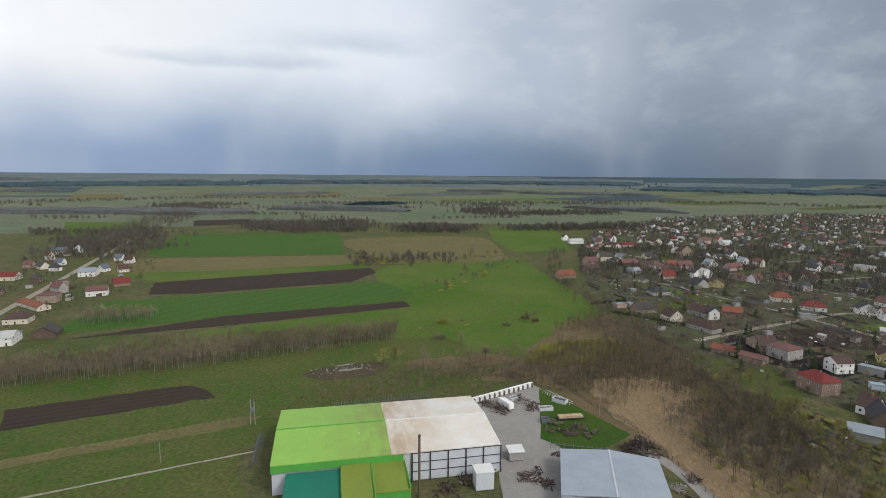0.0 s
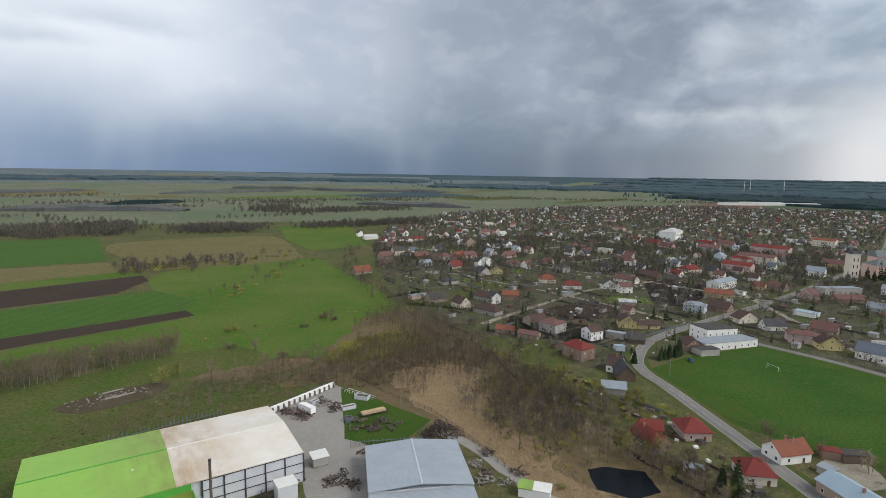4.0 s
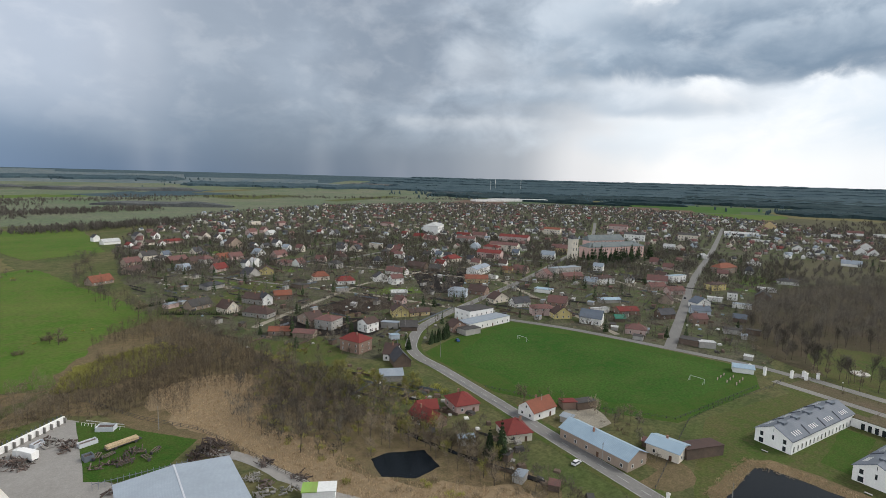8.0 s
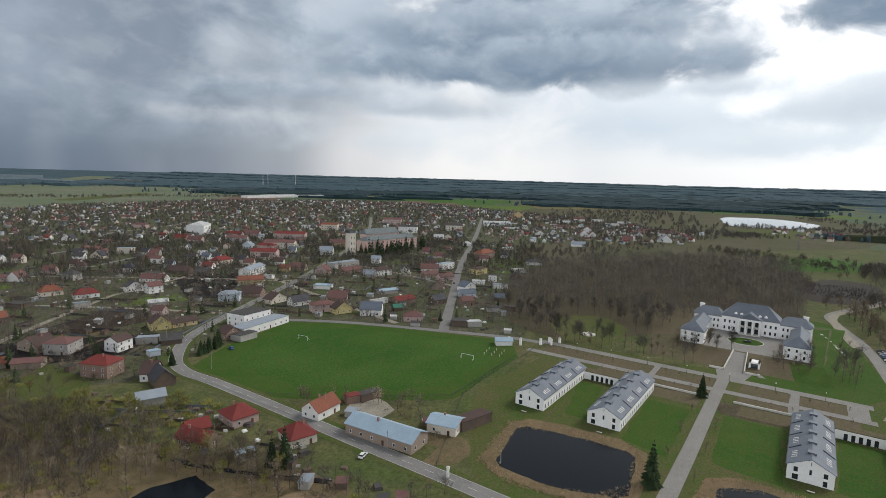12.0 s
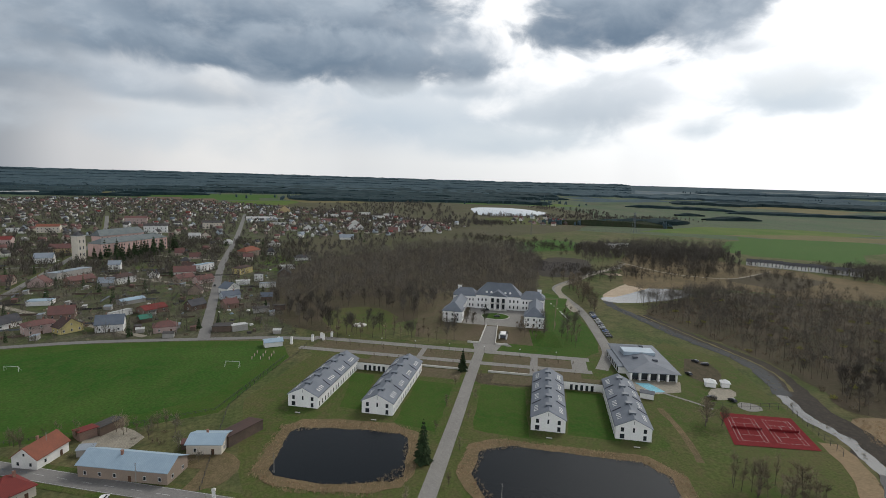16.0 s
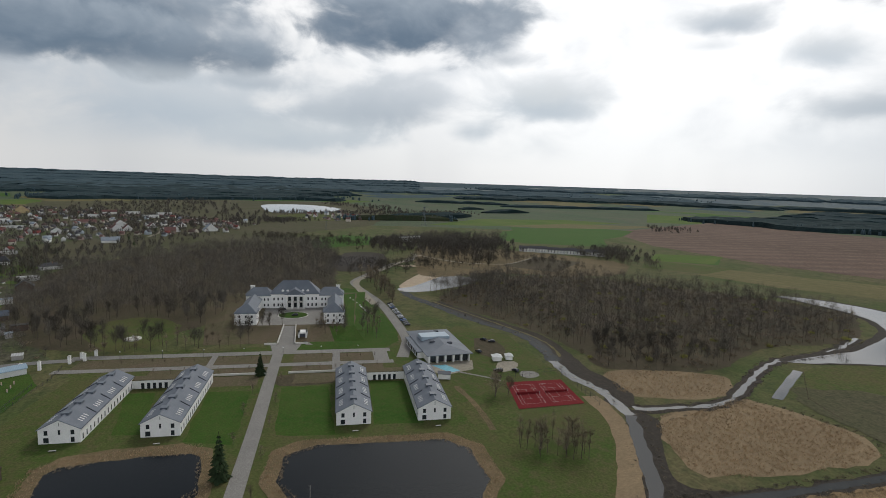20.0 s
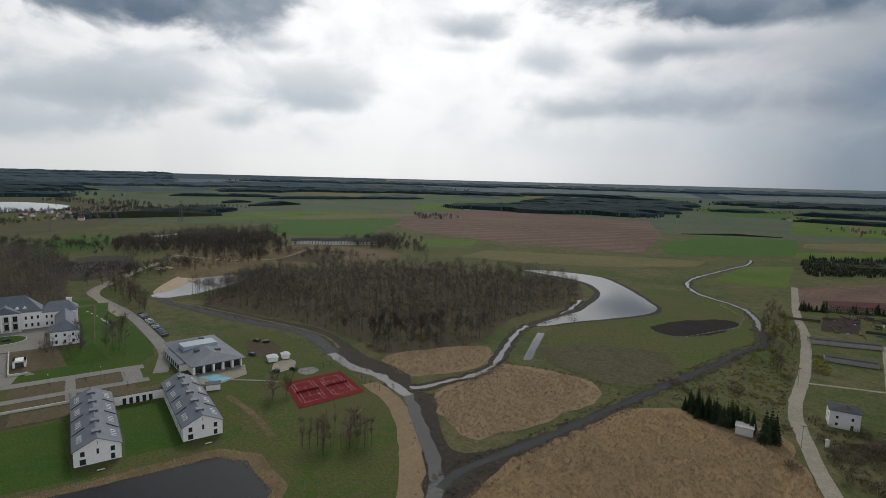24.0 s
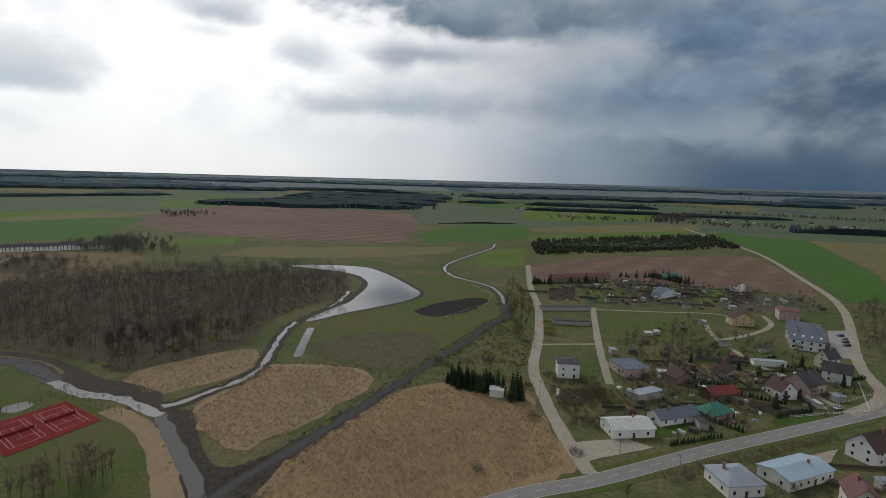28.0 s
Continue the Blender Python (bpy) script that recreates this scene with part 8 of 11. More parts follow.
mass("copse", LIGHT_WOOD, scatter([(751, -301), (692, -330), (680, -391), (764, -441), (839, -404), (849, -342)], 210, rng, 6) + scatter([(570, -466), (560, -518), (618, -565), (627, -530)], 60, rng, 5) + scatter([(607, -183), (703, -279), (674, -324), (719, -419), (826, -493), (881, -373), (798, -244)], 260, rng, 7), rng, "tall bare trees beyond the bathing pond", smin=0.8, smax=1.25)
patch("scrub_ground", [(505, -212), (562, -215), (751, -301), (698, -398), (581, -471), (523, -483), (468, -420), (470, -360), (502, -300)], M_scrubfloor, "brown scrubland behind the bathing pond", z=0.21, ragged=5)
patch("dug_field", [(555, -321), (607, -403), (555, -438), (499, -354)], M_forestfloor, "dark dug plot before the terraced houses", z=0.225, smooth=False, ragged=2)
ribbon("field_path", [(676, -252), (600, -276), (575, -300), (567, -339), (620, -417)], 3, M_gravel, "pale path to the terraced houses", z=0.232, ragged=0.6)
ribbon("road", [(930, 70), (976, 62), (1162, 45), (1384, 25)], 6, M_gravel, "pale street at the edge of town", z=0.3)
patch("dry_meadow", [(170, -258), (150, -290), (114, -297), (100, -268), (110, -238), (143, -238)], M_duns, "tussocky brown patch of the river meadow", z=0.19, ragged=7)

# ---- the palace and its park ----
PC = Vector((399, -56, 0))                  # middle of the palace front


def pl(u, v, z=0.0):
    p = PC + AU * u + AV * v
    return Vector((p.x, p.y, z))


def local(u, v, z=0.0, turn=0.0):
    p = pl(u, v, z)
    return pose(p.x, p.y, p.z, 0, 0, math.degrees(AXIS) + turn)


M_plaster = surface("bright_plaster", (0.82, 0.81, 0.785), (0.76, 0.75, 0.725), None, (0.2, 2), world=False)
M_zinc = surface("zinc_sheet_roof", (0.158, 0.176, 0.202), (0.124, 0.141, 0.165), None, (0.15, 1.2), world=False, rough=0.6, spec=0.2, stripes=((0.115, 0.13, 0.15), 1.7, 0.35, 90))
M_zincdark = surface("dark_zinc", (0.09, 0.10, 0.115), (0.075, 0.08, 0.095), None, (0.4, 2), world=False, rough=0.5)
M_stone = surface("pale_stone", (0.58, 0.56, 0.51), (0.50, 0.48, 0.44), None, (0.3, 2), world=False)
M_bed = surface("brown_bed", (0.115, 0.09, 0.06), (0.09, 0.085, 0.045), (0.14, 0.11, 0.075), (0.06, 0.5), bump=0.1)

# mound under the palace
g = Geo()
for ring, z in (([(-76, -46), (-76, 46), (70, 74), (70, -54)], 0.0), ([(-50, -40), (-50, 40), (50, 52), (50, -45)], 3.0)):
    k = 10
    for i, (u, v) in enumerate(ring):
        u2, v2 = ring[(i + 1) % 4]
        for j in range(k):
            p = pl(u + (u2 - u) * j / k, v + (v2 - v) * j / k)
            q = noise.noise(p * 0.08) * 1.5
            g.v.append((p.x + q, p.y + q, z if z else -0.1))
n = 40
g.f += [(j, (j + 1) % n, n + (j + 1) % n, n + j) for j in range(n)]
g.f.append(tuple(n + j for j in range(n)))
mound = new("palace_mound", mesh_of("palace_mound", g.v, g.f, [M_bed, M_fresh], [1 if 28 <= j < 40 or j < 2 else 0 for j in range(41)]))
mound.data.update()
tagged(mound, "raised earth terrace under the palace", kind="structure")
PZ = 3.0


def sheet(name, uv, z, mat, label, ragged=0.0):
    return patch(name, [(pl(u, v).x, pl(u, v).y) for u, v in uv], mat, label, z=z, smooth=False, ragged=ragged)


sheet("courtyard", [(-46, -20), (-46, 20), (0, 20), (0, -20)], PZ + 0.04, M_paving, "pale paved palace courtyard")
sheet("lawn", [(-50, -39.5), (-49, -34.3), (44, -35), (48, -44)], PZ + 0.05, M_fresh, "lawn beside the palace")
circle = [(-21 + 8.6 * math.cos(a * math.pi / 12), 9.6 * math.sin(a * math.pi / 12)) for a in range(24)]
sheet("flower_bed", circle, PZ + 0.08, M_fresh, "round lawn bed in the courtyard")
kerb = Geo()
for i in range(24):
    a, b = circle[i], circle[(i + 1) % 24]
    o = [(-21 + (u + 21) * 1.04, v * 1.04) for u, v in (a, b)]
    pts = [pl(*a, PZ), pl(*b, PZ), pl(*o[1], PZ), pl(*o[0], PZ)]
    kerb.prism(pts, [p + Vector((0, 0, 0.2)) for p in pts])
tagged(new("kerb", kerb.mesh("kerb", M_stone)), "pale stone kerb of the round bed", kind="structure")

# ramp with white parapets, and the vault door beside it
g = Geo()
pts = [pl(-78, -4.6, 0.25), pl(-78, 4.6, 0.25), pl(-49, 3.4, PZ + 0.3), pl(-49, -3.4, PZ + 0.3)]
g.prism([Vector((p.x, p.y, -0.2)) for p in pts], pts)
ramp = tagged(new("ramp", g.mesh("ramp", M_paving)), "paved ramp up to the palace court", kind="structure")
for s in (-1, 1):
    g = Geo()
    a, b = pl(-78, s * 4.6), pl(-49, s * 3.4)
    w = AV * 0.5 * s
    g.prism([Vector((p.x, p.y, -0.2)) for p in (a, b, b + w, a + w)], [Vector((a.x, a.y, 1.4)), Vector((b.x, b.y, PZ + 1.4)), Vector((b.x, b.y, PZ + 1.4)) + w, Vector((a.x, a.y, 1.4)) + w])
    a2 = pl(-78, s * 12)
    g.prism([Vector((p.x, p.y, -0.2)) for p in (a, a2, a2 + AU * 0.6, a + AU * 0.6)], [Vector((p.x, p.y, 1.1)) for p in (a, a2, a2 + AU * 0.6, a + AU * 0.6)])
    part("parapet", g.mesh("parapet", M_stone), ramp, "white stone parapet")
vault = empty("vault_entrance", local(-65, -8.6))
tagged(vault, "white-framed dark vault entrance in the slope", "doorway")
part("frame", Geo().box(-3, -2.6, -0.2, 3, -1.7, 4.2).box(-3, 1.7, -0.2, 3, 2.6, 4.2).box(-3, -2.6, 3.4, 3, 2.6, 4.2).mesh("frame", M_plaster), vault)
part("gate", Geo().box(-1.6, -1.7, 0, -1.4, 1.7, 3.4).mesh("gate", M_zincdark), vault, "dark open gateway")
sheet("path", [(-80, -15), (-80, -11), (-65, -11), (-65, -7)], 0.2, M_paving, "paved path to the vault")


def plain_block(parent, name, u0, v0, u1, v1, z0, z1, mat=None):
    return part(name, Geo().box(u0, v0, z0, u1, v1, z1).mesh(name, mat or M_plaster), parent)


def hip_roof(parent, u0, v0, u1, v1, z, rise, mat=None, inset=None, over=0.5, label=""):
    """Hipped roof over a rectangle, with thickness."""
    u0, v0, u1, v1 = u0 - over, v0 - over, u1 + over, v1 + over
    L, W = u1 - u0, v1 - v0
    i = inset if inset is not None else min(L, W) / 2
    if L >= W:
        r0, r1 = (u0 + i, (v0 + v1) / 2), (u1 - i, (v0 + v1) / 2)
    else:
        r0, r1 = ((u0 + u1) / 2, v0 + i), ((u0 + u1) / 2, v1 - i)
    g = Geo()
    c = [(u0, v0, z), (u1, v0, z), (u1, v1, z), (u0, v1, z)]
    a, b = (*r0, z + rise), (*r1, z + rise)
    n = len(g.v)
    g.v += c + [a, b] + [(x, y, z - 0.25) for x, y, _ in c]
    if L >= W:
        g.f += [(0, 1, 5, 4), (1, 2, 5), (2, 3, 4, 5), (3, 0, 4)]
    else:
        g.f += [(0, 1, 4), (1, 2, 5, 4), (2, 3, 5), (3, 0, 4, 5)]
    g.f += [(6, 7, 1, 0), (7, 8, 2, 1), (8, 9, 3, 2), (9, 6, 0, 3), (9, 8, 7, 6)]
    return part("roof", g.mesh("roof", mat or M_zinc), parent, label)


palace = empty("palace", local(0, 0, PZ))
tagged(palace, "white baroque palace with grey metal roofs and portico", "palace")
plain_block(palace, "main_block", 0, -16.5, 15, 16.5, -0.3, 9.8)
plain_block(palace, "cornice", -0.5, -17, 15.5, 17, 9.8, 10.3, M_stone)
hip_roof(palace, 0, -16.5, 15, 16.5, 10.3, 8.4, inset=8, label="tall grey hipped roof")
for s in (-1, 1):
    v0, v1 = sorted((s * 16.5, s * 33))
    plain_block(palace, "link_wing", 0.6, v0, 14, v1, -0.3, 8.6)
    plain_block(palace, "link_cornice", 0.3, v0, 14.3, v1, 8.6, 9.0, M_stone)
    hip_roof(palace, 0.6, v0, 14, v1, 9.0, 4.8, inset=4)
    v0, v1 = sorted((s * 23, s * 32.5))
    plain_block(palace, "side_wing", -34, v0, 4, v1, -0.3, 6.6)
    hip_roof(palace, -34, v0, 4, v1, 6.6, 3.6, inset=4)
    v0, v1 = sorted((s * 20.5, s * 33.5))
    plain_block(palace, "pavilion", -45, v0, -33, v1, -0.3, 7.6)
    hip_roof(palace, -45, v0, -33, v1, 7.6, 5.0, label="pyramid roof of grey metal")
    v0, v1 = sorted((s * 26, s * 34))
    plain_block(palace, "corner_tower", 4, v0, 14.4, v1, -0.3, 9.2)
    hip_roof(palace, 4, v0, 14.4, v1, 9.2, 3.8)
    for du, dv in ((9, 30),):
        part("chimney", Geo().box(du - 0.7, s * dv - 1.4, 10, du + 0.7, s * dv + 1.4, 14.4).box(du - 0.9, s * dv - 1.6, 14.4, du + 0.9, s * dv + 1.6, 14.8).mesh("chimney", M_plaster), palace)
# portico
part("portico_floor", Geo().box(-4.5, -7, -0.3, 0, 7, 0.5).mesh("portico_floor", M_stone), palace)
for v in (-6, -2, 2, 6):
    part("column", Geo().tube([(-3.2, v, 0.5), (-3.2, v, 4), (-3.2, v, 8.8)], [0.55, 0.55, 0.45], 12).box(-3.9, v - 0.7, 8.8, -2.5, v + 0.7, 9.2).mesh("column", M_plaster), palace)
part("balcony", Geo().box(-3.4, -6, 4.6, -0.1, 6, 5.0).mesh("balcony", M_stone), palace)
part("entablature", Geo().box(-4.1, -7, 9.2, 0, 7, 10.4).mesh("entablature", M_plaster), palace)
g = Geo()
g.prism([(-4.2, -7.2, 10.4), (-4.2, 7.2, 10.4), (-4.2, 0, 14.6)], [(7, -7.2, 10.4), (7, 7.2, 10.4), (7, 0, 14.6)])
part("pediment_roof", g.mesh("pediment_roof", M_zinc), palace, "small gable roof over the portico")
for i in range(3):
    v = -4 + 4 * i
    for z, h in ((0.6, 3.2), (5.2, 3.0)):
        part("french_window", Geo().box(-0.12, v - 1.0, z, 0.02, v + 1.0, z + h).mesh("french_window", M_pane), palace)
for s in (-1, 1):
    for i in range(3):
        for z, h in ((1.2, 2.3), (5.6, 2.1)):
            add_window(palace, 0, s * (8.9 + i * 2.8), z, -90, 1.2, h)
    for v in (s * 5.2, s * 8.6):
        part("dormer", Geo().box(0.9, v - 0.8, 10.4, 4, v + 0.8, 12.4).prism([(0.7, v - 1.0, 12.4), (0.7, v + 1.0, 12.4), (0.7, v, 13.2)], [(5, v - 1.0, 12.4), (5, v + 1.0, 12.4), (5, v, 13.2)]).mesh("dormer", M_plaster), palace, "small white roof dormer")
    for i in range(3):
        for z, h in ((1.0, 2.0), (4.6, 1.7)):
            add_window(palace, -45, s * (23.2 + i * 3.7), z, -90, 1.2, h)
    for i in range(9):
        for z, h in ((0.9, 1.9), (4.0, 1.6)):
            add_window(palace, -31 + i * 3.6, s * 23, z, 180 if s < 0 else 0, 1.1, h)
    for i in range(2):
        for z in (1.2, 5.2):
            add_window(palace, 0.6, s * (18.6 + 2.4 * i), z, -90, 1.1, 2.0)

# terraces between the wings and the palace
for u, w, mat, text in ((-93, 6, M_paving, "pale paved cross road"), (-113, 5, M_paving, "pale paved parking strip")):
    a, b, c = pl(u, 104), pl(u, 20), pl(u, -58)
    ribbon("cross_path", [(a.x, a.y), (b.x, b.y), (c.x, c.y)], w, mat, text, z=0.19)
for u0, u1, v0, v1 in ((-110, -97, 6, 98), (-110, -97, -52, -6), (-124, -116, 6, 60), (-124, -116, -52, -6)):
    sheet("planting_bed", [(u0, v0), (u0, v1), (u1, v1), (u1, v0)], 0.15, M_bed, "brown planted bed between paths", 0.3)
for v0, v1 in ((5, 70), (-50, -5)):
    wall = Geo()
    a, b = pl(-126, v0), pl(-126, v1)
    w = AU * 0.6
    wall.prism([Vector((p.x, p.y, -0.2)) for p in (a, a + w, b + w, b)][::-1], [Vector((p.x, p.y, 1.0)) for p in (a, a + w, b + w, b)][::-1])
    tagged(new("terrace_wall", wall.mesh("terrace_wall", M_stone)), "low white terrace wall", "wall")
    sheet("planting_bed", [(-140, v0 + 3), (-140, min(v1, 40) - 3), (-127, min(v1, 40) - 3), (-127, v0 + 3)], 0.14, M_bed, "brown slope below the terrace wall", 0.6)
rg = random.Random(4)
for u, vs in ((-103.5, range(-48, 98, 7)), (-120, range(-48, 58, 7))):
    for v in vs:
        if abs(v) > 7:
            p = pl(u + rg.uniform(-1, 1), v + rg.uniform(-1, 1))
            plant(p.x, p.y, YOUNG, rg, "sapling", "young staked sapling in a planted bed", "tree", "terrace saplings", 0.42)
sheet("forecourt", [(-92, -6), (-92, 6), (-77, 9), (-77, -9)], 0.2, M_paving, "paved space before the ramp")
PARK_ROAD = [(280, -93), (298, -102), (315, -108.5), (359, -116), (387, -120), (420, -123), (450, -123), (489, -124), (507, -130), (529, -146), (591, -195), (645, -252), (760, -300)]
ribbon("road", PARK_ROAD, 6.6, M_paving, "pale park road past the parking", z=0.18)
sheet("forecourt", [(-112, -56), (-90, -56), (-90, -48), (-112, -48)], 0.21, M_paving, "paved yard beside the bath house")
sheet("wing_path", [(-125, 33), (-125, 36), (-95, 36), (-95, 33)], 0.2, M_paving, "path to the guest wing")
sheet("wing_path", [(-125, -30), (-125, -26), (-95, -26), (-95, -30)], 0.2, M_paving, "path to the guest wing")

# guest wings
M_skylight = glassy("skylight_glass", (0.10, 0.115, 0.135), 0.3)


def guest_wing(cx, cy, L, W=13.4, eave=5.3, rise=3.3):
    top = empty("guest_wing", pose(cx, cy, 0, 0, 0, -13.7))
    tagged(top, "long white guest wing with a grey metal roof", "building", "guest wings of the palace")
    g = Geo()
    sec = [(-W / 2, -0.3), (W / 2, -0.3), (W / 2, eave), (0, eave + rise), (-W / 2, eave)]
    g.prism([(0, y, z) for y, z in reversed(sec)], [(L, y, z) for y, z in reversed(sec)])
    part("wall", g.mesh("wall", M_plaster), top)
    for s in (-1, 1):
        g = Geo()
        o = W / 2 + 0.35
        za = eave - rise * 0.35 / (W / 2)
        base = [(-0.4, s * o, za), (L + 0.4, s * o, za), (L + 0.4, 0, eave + rise), (-0.4, 0, eave + rise)]
        if s > 0:
            base.reverse()
        g.prism(base, [(x, y, z + 0.2) for x, y, z in base])
        part("roof_slope", g.mesh("roof_slope", M_zinc), top)
        part("gutter", Geo().tube([(-0.4, s * (o + 0.1), za), (L + 0.4, s * (o + 0.1), za)], [0.1, 0.1], 6).mesh("gutter", M_zincdark), top)
        # raised fire walls across the slope
        for k in range(1, 4):
            x = L * k / 4
            g = Geo()
            pa, pb = Vector((x, s * (o - 0.2), za + 0.1)), Vector((x + 0.9, s * W * 0.24, eave + rise * 0.54))
            q = Vector((0.35, 0, 0))
            up = Vector((0, 0, 0.5))
            g.prism([pa, pa + q, pb + q, pb], [pa + up, pa + q + up, pb + q + up, pb + up])
            part("roof_upstand", g.mesh("roof_upstand", M_zincdark), top)
        # rows of roof windows
        for k in range(4):
            for j in range(4):
                x = L * k / 4 + 4.2 + j * 1.5
                y0, y1 = s * W * 0.43, s * W * 0.31
                zf = lambda y: eave + rise * (1 - abs(y) / (W / 2)) + 0.24
                g = Geo()
                c = [(x, y0, zf(y0)), (x + 0.4, y0, zf(y0)), (x + 0.4, y1, zf(y1)), (x, y1, zf(y1))]
                g.prism(c if s < 0 else c[::-1], [(a, b, z + 0.08) for a, b, z in (c if s < 0 else c[::-1])])
                part("roof_window", g.mesh("roof_window", M_frame), top)
        # tall windows along the side
        n = int(L / 3.1)
        for i in range(n):
            add_window(top, (i + 0.6) * 3.1, s * W / 2, 0.5, 0 if s < 0 else 180, 1.0, 2.3)
    for k in range(5):
        x = 4.5 + k * L / 5.2
        part("ridge_skylight", Geo().box(x, -1.3, eave + rise - 0.3, x + 2.6, 1.3, eave + rise + 0.55).mesh("ridge_skylight", M_skylight), top, "glazed ridge skylight")
    for y in (-4.2, 4.2):
        add_window(top, 0, y, 3.1, -90, 1.4, 1.9)
        add_window(top, 0, y, 0.3, -90, 1.9 if y > 0 else 1.4, 2.1)
    add_window(top, 0, 0, 3.1, -90, 0.9, 2.0)
    add_window(top, 0, 0, 6.3, -90, 0.4, 1.5)
    return top


for cx, cy, L in ((231.7, 53, 51), (225, 21.3, 54), (209.8, -46.6, 50), (202.6, -78, 50)):
    guest_wing(cx, cy, L)
    b = tagged(empty("bench", pose(cx - 6, cy + 1, 0, 0, 0, -13 + 90)), "low pale wooden bench on the lawn", "bench", "benches by the ponds")
    part("seat", Geo().box(-1.1, -0.3, 0.4, 1.1, 0.3, 0.5).mesh("seat", M_stone), b)
    for x in (-0.9, 0.9):
        part("leg", Geo().box(x - 0.08, -0.25, 0, x + 0.08, 0.25, 0.4).mesh("leg", M_zincdark), b)
for (ax, ay), (bx, by) in (((276.5, 36), (275.5, 16)), ((253, -63.5), (250.5, -83))):
    a, b = Vector((ax, ay, 0)), Vector((bx, by, 0))
    c = (a + b) / 2
    top = empty("link_building", pose(c.x, c.y, 0, 0, 0, -13.7))
    tagged(top, "low white link building with dark openings", "building", "link buildings")
    L = (a - b).length / 2
    part("wall", Geo().box(0, -L, -0.2, 5, L, 3.9).mesh("wall", M_plaster), top)
    part("roof", Geo().box(-0.2, -L, 3.9, 5.2, L, 4.15).mesh("roof", M_bed), top, "flat planted roof")
    for i in range(5):
        y = -4.8 + i * 2.4
        part("opening", Geo().box(-0.08, y - 0.65, 0.1, 0.02, y + 0.65, 2.7).mesh("opening", M_pane), top)

# bath house with pool
spa = empty("bath_house", pose(264.5, -114, 0, 0, 0, -8.0))
tagged(spa, "low white bath house with a wide grey metal roof", "building")
part("wall", Geo().box(1.2, -11.6, -0.2, 46, 11.6, 4.3).mesh("wall", M_plaster), spa)
hip_roof(spa, -0.6, -12.2, 46.8, 12.2, 4.5, 2.6, inset=11, over=0.7)
part("annex", Geo().box(9, 11.6, -0.2, 37, 15.2, 3.4).mesh("annex", M_plaster), spa)
part("annex_roof", Geo().prism([(8.4, 11.4, 3.45), (37.6, 11.4, 3.45), (37.6, 15.8, 3.45), (8.4, 15.8, 3.45)], [(8.4, 11.4, 4.3), (37.6, 11.4, 4.3), (37.6, 15.8, 3.7), (8.4, 15.8, 3.7)]).mesh("annex_roof", M_zinc), spa)
part("roof_light", Geo().box(23, -7, 5.0, 32, 9.5, 7.5).mesh("roof_light", surface("pale_roof_glazing", (0.36, 0.43, 0.48), (0.30, 0.37, 0.43), None, (0.3, 2), world=False, rough=0.3, spec=0.3)), spa, "long glazed roof light")
for u, v in ((13, -4), (37, -3), (17, 5)):
    part("roof_hatch", Geo().box(u - 1, v - 1.2, 5.2, u + 1, v + 1.2, 7.1).mesh("roof_hatch", M_zincdark), spa)
for i in range(6):
    v = -11.3 + i * 4.5
    part("pillar", Geo().box(-0.3, v - 0.5 if i else v - 0.1, 0, 0.9, v + 0.5, 4.4).mesh("pillar", M_plaster), spa)
    if i < 5:
        part("glass_wall", Geo().box(1.08, v + 0.6, 0.2, 1.22, v + 3.9, 4.0).mesh("glass_wall", M_pane), spa)
for i in range(7):
    part("side_window", Geo().box(10.4 + i * 3.9, 15.18, 0.5, 12.8 + i * 3.9, 15.3, 2.9).mesh("side_window", M_pane), spa)
patch("trodden_ground", [(300, -148), (292, -158), (272, -154), (262, -144), (270, -136), (288, -141)], M_forestfloor, "brown trodden ground behind the bath house", z=0.1, ragged=2.5)
patch("terrace", [(266, -99), (263, -127), (250, -121), (247, -104), (254, -99)], M_gravel, "tan paved pool terrace", z=0.18, smooth=False)
patch("swimming_pool", [(262, -103), (261, -110), (250, -113.5), (249.5, -107)], M_poolwater, "turquoise outdoor swimming pool", z=0.24, smooth=False)
ribbon("path", [(250, -111), (243, -117), (237, -122), (231, -126)], 1.5, M_paving, "narrow pale path on the lawn", z=0.2)
hut = tagged(empty("pool_hut", pose(244, -101.5, 0, 0, 0, -25)), "small white hut beside the pool", "hut")
part("wall", Geo().box(-2, -3, -0.1, 2, 3, 2.6).mesh("wall", M_plaster), hut)
part("roof", Geo().box(-2.3, -3.3, 2.6, 2.3, 3.3, 2.8).mesh("roof", M_zincdark), hut)
for x, y, w in ((259, -140, 4.6), (258, -147, 3.6)):
    tent = tagged(empty("pavilion_tent", pose(x, y, 0, 0, 0, -20)), "small white garden pavilion", "pavilion", "garden pavilions")
    part("wall", Geo().box(-w / 2, -w / 2, 0, w / 2, w / 2, 2.4).mesh("wall", M_plaster), tent)
    hip_roof(tent, -w / 2, -w / 2, w / 2, w / 2, 2.4, 1.4, M_frame)
patch("play_ground", [(255, -138), (254, -148), (246, -146), (241, -138), (243, -131)], M_gravel, "sandy playground", z=0.17, ragged=0.8)
patch("play_ground", [(234, -139), (239, -143), (236, -149), (230, -148), (229, -141)], M_paving, "round paved place", z=0.18)

# court lines, nets and fence
ca, cb, cc, cd = Vector((228, -127, 0)), Vector((222, -155, 0)), Vector((194, -147, 0)), Vector((199, -116, 0))
def court(s, t, z=0.25):
    p = ca.lerp(cb, s).lerp(cd.lerp(cc, s), t)
    return Vector((p.x, p.y, z))
lines = Geo()
